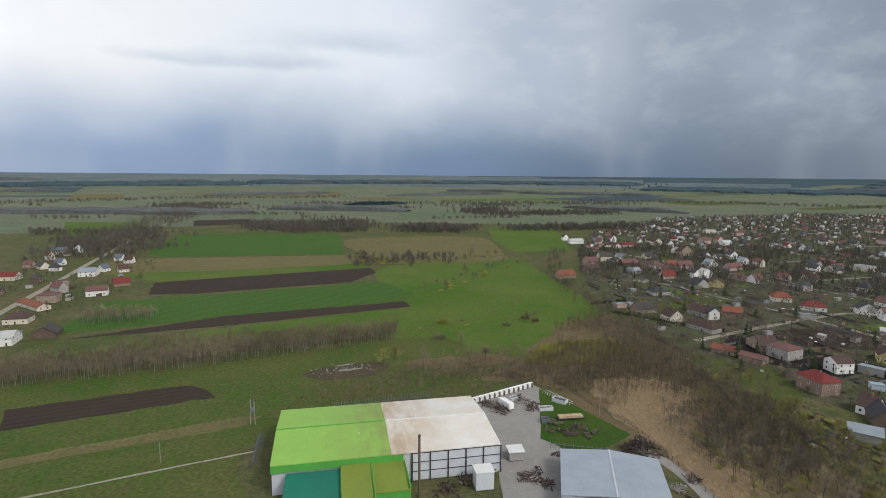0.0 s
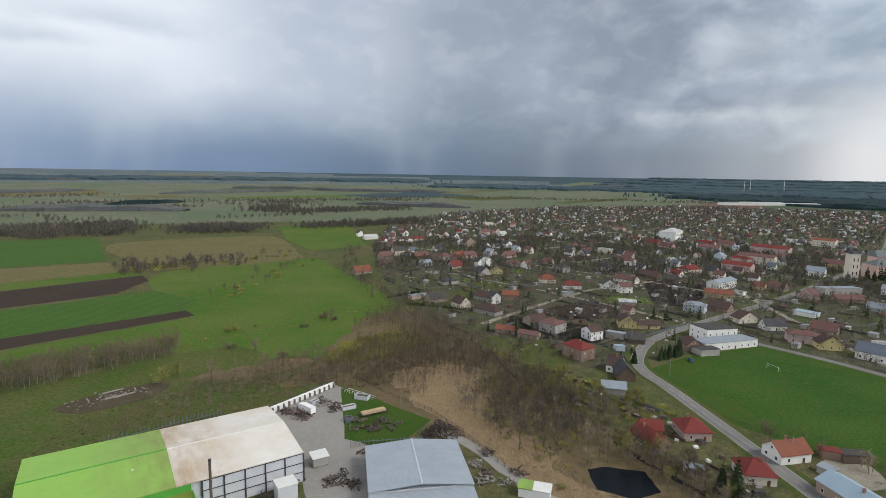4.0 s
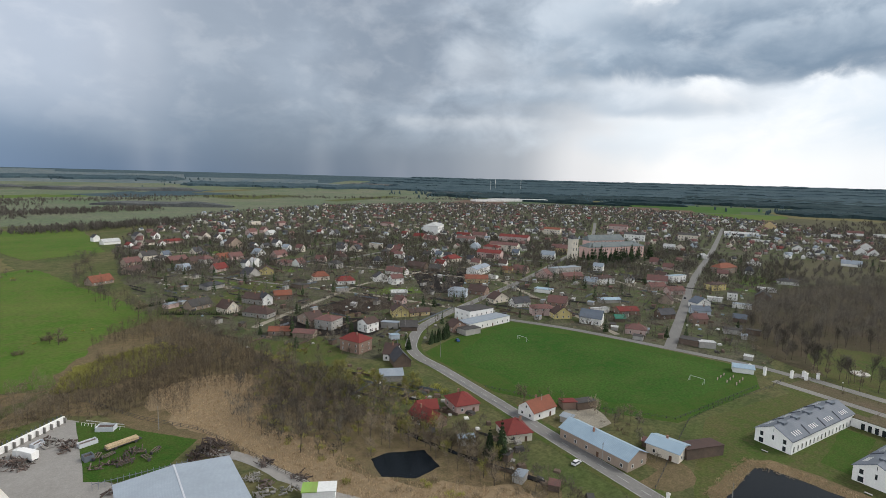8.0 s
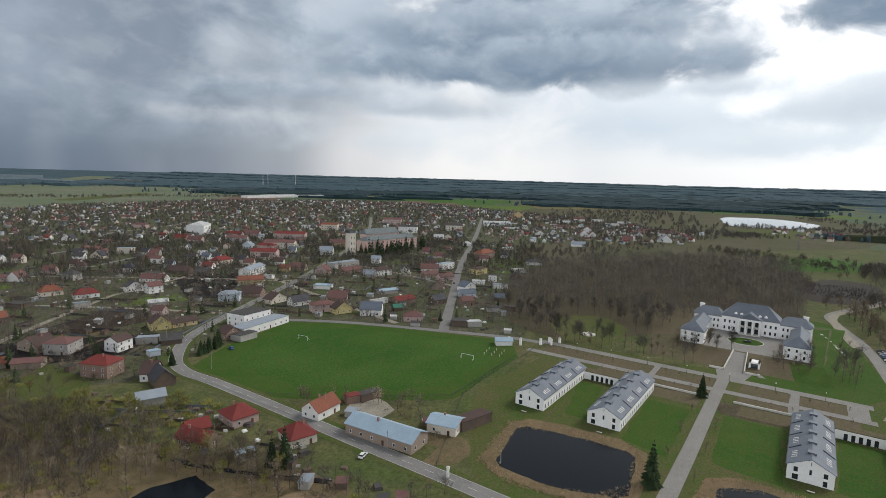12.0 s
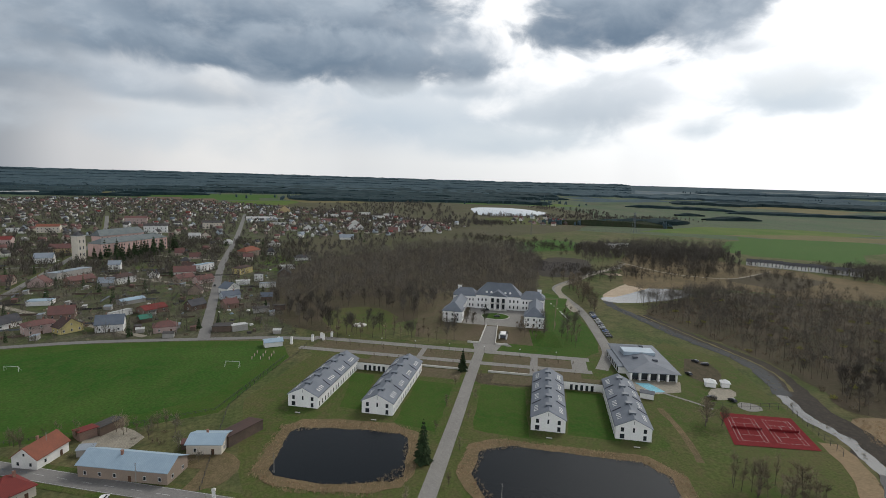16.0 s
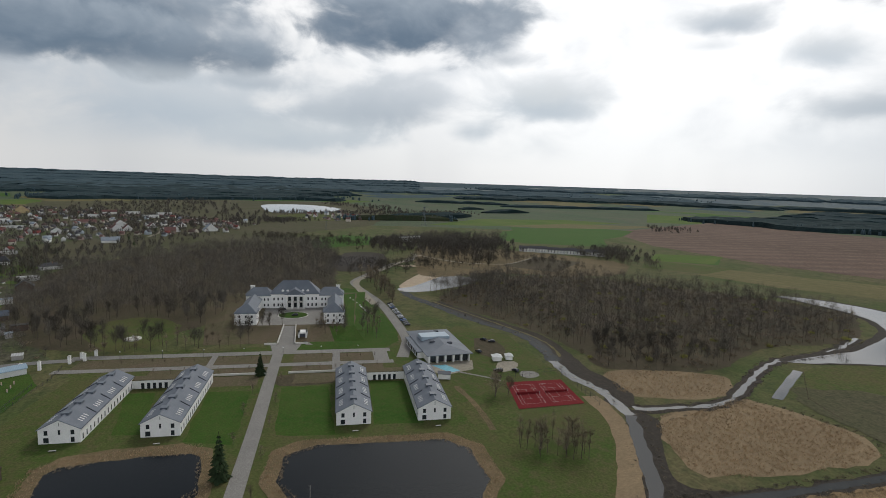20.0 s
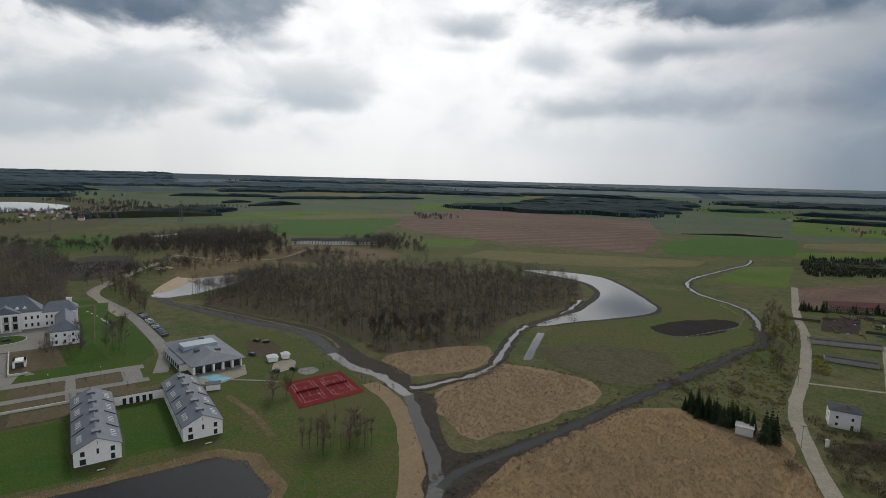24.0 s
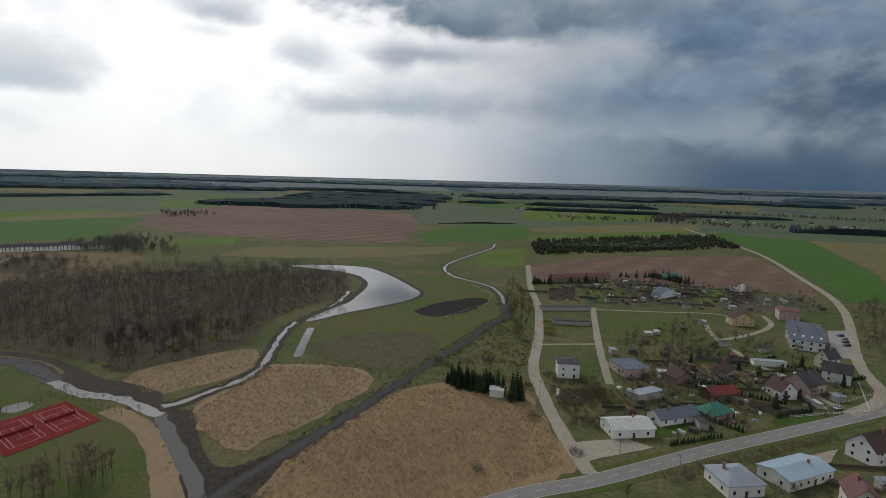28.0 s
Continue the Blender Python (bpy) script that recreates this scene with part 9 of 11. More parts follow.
def court_line(s0, t0, s1, t1, w=0.045):
    a, b = court(s0, t0), court(s1, t1)
    d = (b - a).normalized()
    n = Vector((-d.y, d.x, 0)) * w
    lines.poly([a - n, b - n, b + n, a + n])
for k in (0, 1):
    s0, s1 = 0.08 + 0.47 * k, 0.44 + 0.47 * k
    for s in (s0, s0 + 0.05, (s0 + s1) / 2, s1 - 0.05, s1):
        court_line(s, 0.14 if s != (s0 + s1) / 2 else 0.32, s, 0.86 if s != (s0 + s1) / 2 else 0.68)
    for t in (0.14, 0.32, 0.68, 0.86):
        court_line(s0, t, s1, t)
tagged(new("court_lines", lines.mesh("court_lines", M_marking)), "white painted court lines", kind="structure")
for k in (0, 1):
    a, b = court(0.07 + 0.47 * k, 0.5, 0.2), court(0.45 + 0.47 * k, 0.5, 0.2)
    net = empty("tennis_net", Matrix.Translation((a + b) / 2))
    tagged(net, "tennis net between two posts", "net", "tennis nets")
    h = (b - a) / 2
    for e in (-h, h):
        part("post", Geo().tube([e, e + Vector((0, 0, 1.1))], [0.06, 0.06], 6).mesh("post", M_frame), net)
    n = Vector((-h.y, h.x, 0)).normalized() * 0.02
    part("net", Geo().prism([-h - n, h - n, h + n, -h + n], [p + Vector((0, 0, 0.95)) for p in (-h - n, h - n, h + n, -h + n)]).mesh("net", M_court), net)

# ---- works hall, store hall and yard ----
M_greenroof = surface("lime_green_roof", (0.27, 0.47, 0.10), (0.25, 0.43, 0.095), None, (0.06, 0.25), world=False, rough=0.5, grain=0.06, stripes=((0.21, 0.38, 0.075), 2.2, 0.2, 0))
M_whiteroof = surface("stained_white_roof", (0.70, 0.68, 0.64), (0.60, 0.53, 0.43), (0.72, 0.71, 0.69), (0.035, 0.12), world=False, rough=0.55, grain=0.06, stripes=((0.52, 0.48, 0.42), 2.2, 0.22, 0))
M_greenwall = surface("green_cladding", (0.10, 0.36, 0.07), (0.09, 0.31, 0.065), None, (0.1, 1.0), world=False, rough=0.5, stripes=((0.06, 0.26, 0.035), 2.5, 0.3, 0))
M_teal = surface("teal_sheet_roof", (0.025, 0.17, 0.12), (0.028, 0.145, 0.105), None, (0.1, 1.0), world=False, rough=0.5, stripes=((0.022, 0.2, 0.13), 2.2, 0.3, 90))
M_olive = surface("olive_green_roof", (0.20, 0.27, 0.05), (0.18, 0.235, 0.05), None, (0.08, 0.8), world=False, rough=0.55, stripes=((0.17, 0.19, 0.03), 2.2, 0.3, 90))
M_panel = surface("white_wall_panel", (0.55, 0.57, 0.60), (0.48, 0.50, 0.53), None, (0.15, 1.5), world=False, rough=0.6)
M_steel = surface("dark_steel", (0.06, 0.06, 0.065), (0.09, 0.085, 0.08), None, (0.5, 4), world=False, rough=0.6, metal=0.3)
M_greysheet = surface("pale_grey_sheet_roof", (0.36, 0.41, 0.46), (0.32, 0.365, 0.41), None, (0.06, 0.2), world=False, rough=0.5, metal=0.1, grain=0.08, stripes=((0.235, 0.26, 0.29), 1.8, 0.3, 90))
M_scrap = surface("rusty_scrap", (0.075, 0.06, 0.055), (0.12, 0.085, 0.07), (0.16, 0.16, 0.16), (0.4, 2), world=False, vary=0.4)



def stained(mat, colour, x0, x1, scale):
    """Soot and rust on a roof, densest at x0 and gone at x1, broken up by streaks."""
    nt = mat.node_tree
    bsdf = nt.nodes["Principled BSDF"]
    old = bsdf.inputs["Base Color"].links[0].from_socket
    vec = nt.nodes.new("ShaderNodeTexCoord").outputs["Object"]
    sep_ = nt.nodes.new("ShaderNodeSeparateXYZ")
    nt.links.new(vec, sep_.inputs[0])
    mp = nt.nodes.new("ShaderNodeMapping")
    mp.inputs["Scale"].default_value = (1.0, 0.25, 1.0)
    nt.links.new(vec, mp.inputs[0])
    f = nt.nodes.new("ShaderNodeMath")
    f.operation = "MULTIPLY"
    nt.links.new(contrast(nt, sep_.outputs[0], x1, x0), f.inputs[0])
    nt.links.new(contrast(nt, noise_of(nt, mp.outputs[0], scale, 5, 0.6), 0.3, 0.62), f.inputs[1])
    nt.links.new(mix_rgb(nt, f.outputs[0], old, colour), bsdf.inputs["Base Color"])


stained(M_whiteroof, (0.40, 0.30, 0.20), 0.0, 24.0, 0.22)
stained(M_greenroof, (0.22, 0.25, 0.09), 2.0, -22.0, 0.22)
HALL = pose(-17, 168.4, 0, 0, 0, 11.75)       # middle of its front; x along the front, y into the hall
hall = empty("works_hall", HALL)
tagged(hall, "large works hall with lime green and white roof", "hall")
HW, HD, HE, HR = 76.6, 40.8, 10.4, 2.0
X0, XM, X1 = -HW / 2, 0.4, HW / 2
part("core_wall", Geo().box(X0 + 0.3, 0.3, -0.2, X1 - 0.3, HD - 0.3, HE - 0.2).mesh("core_wall", M_panel), hall)
for x0, x1, mat, text in ((X0, XM, M_greenroof, "lime green sheet roof"), (XM, X1, M_whiteroof, "white sheet roof with tan stains")):
    for y0, y1, z0, z1 in ((-0.5, HD / 2, HE - 0.05, HE + HR), (HD / 2, HD + 0.5, HE + HR, HE - 0.05)):
        b = [(x0, y0, z0), (x1, y0, z0), (x1, y1, z1), (x0, y1, z1)]
        part("roof_slope", Geo().prism(b, [(x, y, z + 0.3) for x, y, z in b]).mesh("roof_slope", mat), hall, text)
    for x in (x0, x1):
        s = 0.3 if x == X0 else -0.3
        g = Geo().prism([(x, 0.2, HE - 0.3), (x, HD - 0.2, HE - 0.3), (x, HD / 2, HE + HR)], [(x + s, 0.2, HE - 0.3), (x + s, HD - 0.2, HE - 0.3), (x + s, HD / 2, HE + HR)])
        if x != XM:
            part("gable", g.mesh("gable", M_panel), hall)
part("ridge_cap", Geo().box(X0, HD / 2 - 0.22, HE + HR + 0.22, XM, HD / 2 + 0.22, HE + HR + 0.45).mesh("ridge_cap", M_greenwall), hall, "dark green ridge cap")
part("ridge_cap", Geo().box(XM, HD / 2 - 0.22, HE + HR + 0.22, X1, HD / 2 + 0.22, HE + HR + 0.45).mesh("ridge_cap", M_frame), hall, "white ridge cap")
part("fascia", Geo().box(X0, -0.45, HE - 2.6, XM + 4, 0.25, HE - 0.1).mesh("fascia", M_greenwall), hall, "bright green fascia")
# framed wall of the white half
xs = [XM + 7 + i * 6.2 for i in range(6)]
for x in xs[:-1]:
    for k in range(3):
        part("wall_panel", Geo().box(x + 0.15, -0.1, 0.4 + k * 3.2, x + 6.05, 0.28, 3.4 + k * 3.2).mesh("wall_panel", M_panel), hall)
for x in xs:
    part("column", Geo().box(x - 0.17, -0.45, -0.1, x + 0.17, 0.1, HE - 0.2).mesh("column", M_steel), hall)
for z in (3.6, 6.8, 10.0):
    part("girt", Geo().box(xs[0], -0.3, z - 0.1, xs[-1], -0.1, z + 0.1).mesh("girt", M_steel), hall)
for i in range(12):
    x = X0 + 3 + i * 6.4
    part("vent", Geo().box(x - 0.3, 9 + (i % 3) * 4, HE + 0.6, x + 0.3, 9.6 + (i % 3) * 4, HE + 1.9).mesh("vent", M_frame), hall) if i in (4,) else None
# annexes along the front
for name, x0, x1, y0, h, mat, wmat, text in (("teal_annexe", X0 + 5, X0 + 22, -15, 6.2, M_teal, M_panel, "annexe with a teal sheet roof"), ("olive_annexe", X0 + 22.3, X0 + 32, -22, 7.4, M_olive, M_greenwall, "annexe with an olive green roof"), ("olive_annexe", X0 + 32.3, X0 + 43, -16, 7.0, M_olive, M_greenwall, "annexe with an olive green roof")):
    a = empty(name, HALL)
    tagged(a, text + " beside the works hall", "annexe")
    part("wall", Geo().box(x0, y0, -0.2, x1, -0.6, h).mesh("wall", wmat), a)
    b = [(x0 - 0.3, y0 - 0.3, h), (x1 + 0.1, y0 - 0.3, h), (x1 + 0.1, -0.5, h + 0.9), (x0 - 0.3, -0.5, h + 0.9)]
    part("roof", Geo().prism(b, [(x, y, z + 0.25) for x, y, z in b]).mesh("roof", mat), a)
    part("flashing", Geo().box(x1 - 0.25, y0, h + 0.3, x1 + 0.1, -0.5, h + 1.3).mesh("flashing", M_greenwall), a)
mast = tagged(empty("flue", pose(-7, 161, 0)), "tall rusty steel flue in front of the hall", "flue")
part("pipe", Geo().tube([(0, 0, 0), (0, 0, 20.5)], [0.42, 0.38], 10).mesh("pipe", PAINT["timber"]), mast)
part("cap", Geo().tube([(0, 0, 20.5), (0, 0, 21.1)], [0.45, 0.45], 10).mesh("cap", M_steel), mast)

# store hall
store = empty("store_hall", pose(53, 150, 0, 0, 0, -11.5))
tagged(store, "store hall with a pale grey sheet roof", "hall")
SW, SD, SE, SR = 32.5, 28, 6.0, 1.5
part("wall", Geo().box(-SW / 2, 0, -0.2, SW / 2, SD, SE - 0.05).mesh("wall", M_panel), store)
for s in (-1, 1):
    b = [(s * (SW / 2 + 0.3), -0.4, SE - 0.02), (0, -0.4, SE + SR), (0, SD + 0.4, SE + SR), (s * (SW / 2 + 0.3), SD + 0.4, SE - 0.02)]
    if s > 0:
        b.reverse()
    part("roof_slope", Geo().prism(b, [(x, y, z + 0.2) for x, y, z in b]).mesh("roof_slope", M_greysheet), store)
part("ridge_cap", Geo().box(-0.25, -0.4, SE + SR + 0.15, 0.25, SD + 0.4, SE + SR + 0.32).mesh("ridge_cap", M_panel), store)
part("front_roof", Geo().prism([(-SW / 2, -16, SE - 1.6), (SW / 2, -16, SE - 1.6), (SW / 2, -0.5, SE - 0.6), (-SW / 2, -0.5, SE - 0.6)], [(-SW / 2, -16, SE - 1.4), (SW / 2, -16, SE - 1.4), (SW / 2, -0.5, SE - 0.4), (-SW / 2, -0.5, SE - 0.4)]).mesh("front_roof", M_greysheet), store, "lower grey roof in front")
part("front_wall", Geo().box(-SW / 2 + 0.3, -15.6, -0.2, SW / 2 - 0.3, -0.05, SE - 1.65).mesh("front_wall", M_panel), store)

# yard: silo box, hut, truck, walls, racks, scrap
silo = tagged(empty("silo_box", pose(14, 167, 0, 0, 0, 10)), "tall white metal box beside the hall", "container")
part("body", Geo().box(-3, -2.6, 0.4, 3, 2.6, 6.4).mesh("body", M_panel), silo)
part("lid", Geo().box(-3.2, -2.8, 6.4, 3.2, 2.8, 6.65).mesh("lid", M_frame), silo)
for x in (-2.6, 2.6):
    part("skid", Geo().box(x - 0.3, -2.6, 0, x + 0.3, 2.6, 0.4).mesh("skid", M_steel), silo)
hut = tagged(empty("yard_hut", pose(27, 185, 0, 0, 0, 8)), "small yard hut with a white roof", "hut")
part("wall", Geo().box(-2.6, -2, 0.5, 2.6, 2, 3.6).mesh("wall", PAINT["grey"]), hut)
part("roof", Geo().prism([(-3, -2.5, 3.6), (3, -2.5, 3.6), (3, 2.5, 4.1), (-3, 2.5, 4.1)], [(-3, -2.5, 3.8), (3, -2.5, 3.8), (3, 2.5, 4.3), (-3, 2.5, 4.3)]).mesh("roof", M_frame), hut)
for x in (-2.2, 2.2):
    for y in (-1.7, 1.7):
        part("foot", Geo().box(x - 0.2, y - 0.2, 0, x + 0.2, y + 0.2, 0.5).mesh("foot", M_steel), hut)


def wheel_mesh(r, w):
    return Geo().tube([(0, -w / 2, 0), (0, w / 2, 0)], [r, r], 12).mesh("wheel", M_steel)


truck = tagged(empty("truck", pose(28.5, 229, 0, 0, 0, 118)), "white lorry parked in the yard", "truck")
part("cab", Geo().prism([(2.6, -1.2, 0.7), (4.8, -1.2, 0.7), (4.8, 1.2, 0.7), (2.6, 1.2, 0.7)], [(2.6, -1.2, 3.2), (4.4, -1.1, 3.2), (4.4, 1.1, 3.2), (2.6, 1.2, 3.2)]).mesh("cab", M_frame), truck)
part("windscreen", Geo().prism([(4.72, -1.0, 1.9), (4.76, -1.0, 1.9), (4.76, 1.0, 1.9), (4.72, 1.0, 1.9)], [(4.5, -1.0, 2.9), (4.56, -1.0, 2.9), (4.56, 1.0, 2.9), (4.5, 1.0, 2.9)]).mesh("windscreen", M_pane), truck)
part("cargo_box", Geo().box(-4.6, -1.25, 1.0, 2.4, 1.25, 3.6).mesh("cargo_box", M_plaster), truck)
wm = wheel_mesh(0.5, 0.35)
for x in (-3.6, -2.4, 3.6):
    for y in (-1.05, 1.05):
        part("wheel", wm, truck, m=Matrix.Translation((x, y, 0.5)))
bund = tagged(empty("bunker_wall", pose(29, 243, 0, 0, 0, 33)), "white concrete bunker wall in the yard", "wall")
part("wall", Geo().box(-18, -0.4, -0.1, 18, 0.4, 2.6).mesh("wall", M_plaster), bund)
for i in range(13):
    part("buttress", Geo().box(-17.6 + i * 2.9, -1.6, -0.1, -17.3 + i * 2.9, -0.4, 2.4).mesh("buttress", M_concrete), bund)


def rack(x, y, turn, n, step, h, text, mat=M_steel, tilt=1.6):
    """A row of leaning steel frames."""
    top = tagged(empty("steel_rack", pose(x, y, 0, 0, 0, turn)), text, "rack", "steel racks")
    me = Geo().prism([(-0.06, -1.4, 0), (0.06, -1.4, 0), (0.06, -1.2, 0), (-0.06, -1.2, 0)], [(-0.06, -1.4 + tilt, h), (0.06, -1.4 + tilt, h), (0.06, -1.2 + tilt, h), (-0.06, -1.2 + tilt, h)]).prism([(-0.06, 1.2, 0), (0.06, 1.2, 0), (0.06, 1.4, 0), (-0.06, 1.4, 0)], [(-0.06, -1.4 + tilt, h), (0.06, -1.4 + tilt, h), (0.06, -1.2 + tilt, h), (-0.06, -1.2 + tilt, h)]).mesh("strut", mat)
    for i in range(n):
        part("strut", me, top, m=Matrix.Translation((i * step, 0, 0)))
    part("rail", Geo().box(0, 1.2, 0.9, (n - 1) * step, 1.35, 1.05).mesh("rail", mat), top)
    return top


rack(-47, 225, 17, 30, 1.5, 3.6, "row of grey steel frames behind the hall", M_zinc)
rack(15, 236, 33, 20, 1.8, 2.8, "row of steel frames on the bunker", M_zinc)
rack(40, 194, -12, 17, 1.7, 2.2, "row of grey steel frames behind the store hall", M_zinc)
rack(-66, 178, 102, 12, 2.0, 2.6, "row of steel frames beside the hall", M_zinc)
rack(49, 246, -54, 12, 1.5, 1.2, "row of white bars on the grass", M_frame, 0.4)
rg = random.Random(9)
for x, y, r, h, n, text in ((75.5, 191, 7.5, 7, 210, "big heap of rusty scrap metal"), (26, 225.5, 4.5, 3.4, 60, "dark heap of scrap in the yard"), (51, 205, 4, 1.6, 26, "scrap machine parts on the grass"), (45, 207, 3, 1.6, 18, "scrap machine parts on the grass"), (56, 210, 3, 2.0, 18, "scrap machine parts on the grass"), (29, 172, 3, 1.8, 26, "loose scrap beside the hut"), (2, 164, 5, 1.6, 46, "loose scrap before the hall"), (9, 170, 3, 1.4, 26, "loose scrap before the hall"), (33, 170, 3, 1.2, 20, "loose steel parts in the yard"), (20, 232, 3.5, 1.5, 26, "loose steel parts in the yard"), (36, 238, 4, 1.2, 30, "rubble heap before the bunker"), (86, 172, 3, 1.6, 30, "rubble heap beside the store hall"), (90, 156, 3, 1.4, 26, "rubble heap beside the store hall"), (40, 228, 4, 1.4, 20, "stack of pale boards and rubble")):
    g = Geo()
    for i in range(n):
        a, q = rg.uniform(0, 6.28), r * rg.random() ** 0.7
        z = h * (1 - q / r) * rg.random()
        c = Vector((math.cos(a) * q, math.sin(a) * q, z + 0.2))
        d = Vector((rg.gauss(0, 1), rg.gauss(0, 1), rg.gauss(0, 0.7))).normalized() * rg.uniform(0.6, 1.9)
        c.z = max(c.z, abs(d.z) * 0.5)
        g.tube([c - d, c + d], [rg.uniform(0.06, 0.3)] * 2, 4)
    ob = new("scrap_heap", g.mesh("scrap_heap", M_scrap))
    ob.location = (x, y, 0)
    tagged(ob, text, "scrap heap", kind="stuff")
trailer = tagged(empty("trailer", pose(55, 217.5, 0, 0, 0, 8)), "long flat trailer loaded with pale boards", "trailer")
part("bed", Geo().box(-6, -1.3, 0.9, 6, 1.3, 1.2).mesh("bed", M_steel), trailer)
part("load", Geo().box(-5.6, -1.2, 1.2, 5.0, 1.2, 2.1).mesh("load", M_reedblade), trailer, "stacked pale boards")
for x in (-4, -2.8, 4):
    for y in (-1, 1):
        part("wheel", wm, trailer, m=Matrix.Translation((x, y, 0.5)))
kiosk = tagged(empty("kiosk", pose(89, 143, 0, 0, 0, -38)), "white kiosk with a bright green roof", "kiosk")
part("wall", Geo().box(-5, -2.5, -0.1, 5, 2.5, 3).mesh("wall", M_plaster), kiosk)
part("roof", Geo().box(-5.3, -2.8, 3, -0.5, 2.8, 3.3).mesh("roof", M_greenroof), kiosk, "bright green roof")
part("roof", Geo().box(-0.5, -2.8, 3, 5.3, 2.8, 3.3).mesh("roof", M_frame), kiosk, "white roof")


def post(x, y, h, text, r=0.14, arm=True, name="utility_pole"):
    top = tagged(empty(name, pose(x, y, 0, 0, 0, 20)), text, "pole", "utility poles")
    part("shaft", Geo().tube([(0, 0, -0.2), (0, 0, h)], [r, r * 0.7], 8).mesh("shaft", M_concrete), top)
    if arm:
        part("crossarm", Geo().box(-0.9, -0.06, h - 0.5, 0.9, 0.06, h - 0.38).mesh("crossarm", M_steel), top)
    return top


post(68.4, 222, 9.5, "pale concrete pole on the grass plot", arm=False)
py = tagged(empty("transformer_mast", pose(-77.7, 210.3, 0, 0, 0, 12)), "twin concrete mast with a transformer", "mast")
for x in (-0.9, 0.9):
    part("leg", Geo().tube([(x, 0, -0.2), (x * 0.8, 0, 11)], [0.2, 0.15], 8).mesh("leg", M_concrete), py)
part("crossarm", Geo().box(-1.6, -0.1, 10.3, 1.6, 0.1, 10.5).mesh("crossarm", M_steel), py)
part("transformer", Geo().box(-0.8, -0.7, 5.6, 0.8, 0.7, 7.4).mesh("transformer", M_zinc), py)
for z in (3, 8.6):
    part("brace", Geo().box(-0.9, -0.05, z, 0.9, 0.05, z + 0.15).mesh("brace", M_steel), py)


def plough(x, y, turn):
    """An old farm machine: a frame on two wheels with a row of tines."""
    top = tagged(empty("farm_machine", pose(x, y, 0.15, 0, 0, turn)), "old dark farm machine parked on the grass", "machine", "farm machines")
    g = Geo().box(-2.2, -0.12, 0.8, 2.2, 0.12, 1.0)
    for yy in (-0.9, 0.9):
        g.box(-1.8, yy - 0.1, 0.85, 1.8, yy + 0.1, 1.05)
    for xx in (-1.8, 0, 1.8):
        g.box(xx - 0.1, -0.9, 0.8, xx + 0.1, 0.9, 0.95)
    part("frame", g.mesh("frame", M_scrap), top)
    for xx in (-1.5, -0.5, 0.5, 1.5):
        part("tine", Geo().tube([(xx, -0.8, 0.9), (xx, -1.3, 0.5), (xx, -1.1, 0.0)], [0.07, 0.07, 0.04], 5).mesh("tine", M_scrap), top)
    for xx in (-2.3, 2.3):
        part("wheel", wheel_mesh(0.55, 0.3), top, m=pose(xx, 0.3, 0.55, 0, 0, 90))
    return top


for x, y, a in ((49, 212, 20), (53, 206.5, 80), (57.5, 208, 140), (51.5, 202.5, 10), (46, 214, 60), (58, 202, 100), (30.5, 174, 15), (34, 176, 95), (62, 205, 40)):
    plough(x, y, a)


def container(x, y, turn, L, W, H, mat, text):
    top = tagged(empty("container", pose(x, y, 0.14, 0, 0, turn)), text, "container", "yard containers")
    g = Geo()
    for a, b in (((-L / 2, -W / 2), (L / 2, -W / 2 + 0.2)), ((-L / 2, W / 2 - 0.2), (L / 2, W / 2)), ((-L / 2, -W / 2 + 0.2), (-L / 2 + 0.2, W / 2 - 0.2)), ((L / 2 - 0.2, -W / 2 + 0.2), (L / 2, W / 2 - 0.2))):
        g.box(a[0], a[1], 0, b[0], b[1], H)
    part("shell", g.mesh("shell", mat), top)
    part("load", Geo().box(-L / 2 + 0.2, -W / 2 + 0.2, 0.1, L / 2 - 0.2, W / 2 - 0.2, H * 0.7).mesh("load", M_scrap), top, "dark load of scrap")
    return top


container(54, 235, -38, 6.5, 3.6, 1.8, M_panel, "open white skip full of scrap")
container(46, 226.5, 8, 6, 2.6, 1.5, M_panel, "open grey skip loaded with boards")
container(43.5, 214.5, 5, 3, 3, 2.0, M_zinc, "square grey metal bin")
container(33, 237, 33, 4, 2.2, 1.6, M_panel, "pale skip beside the bunker wall")
rg = random.Random(19)
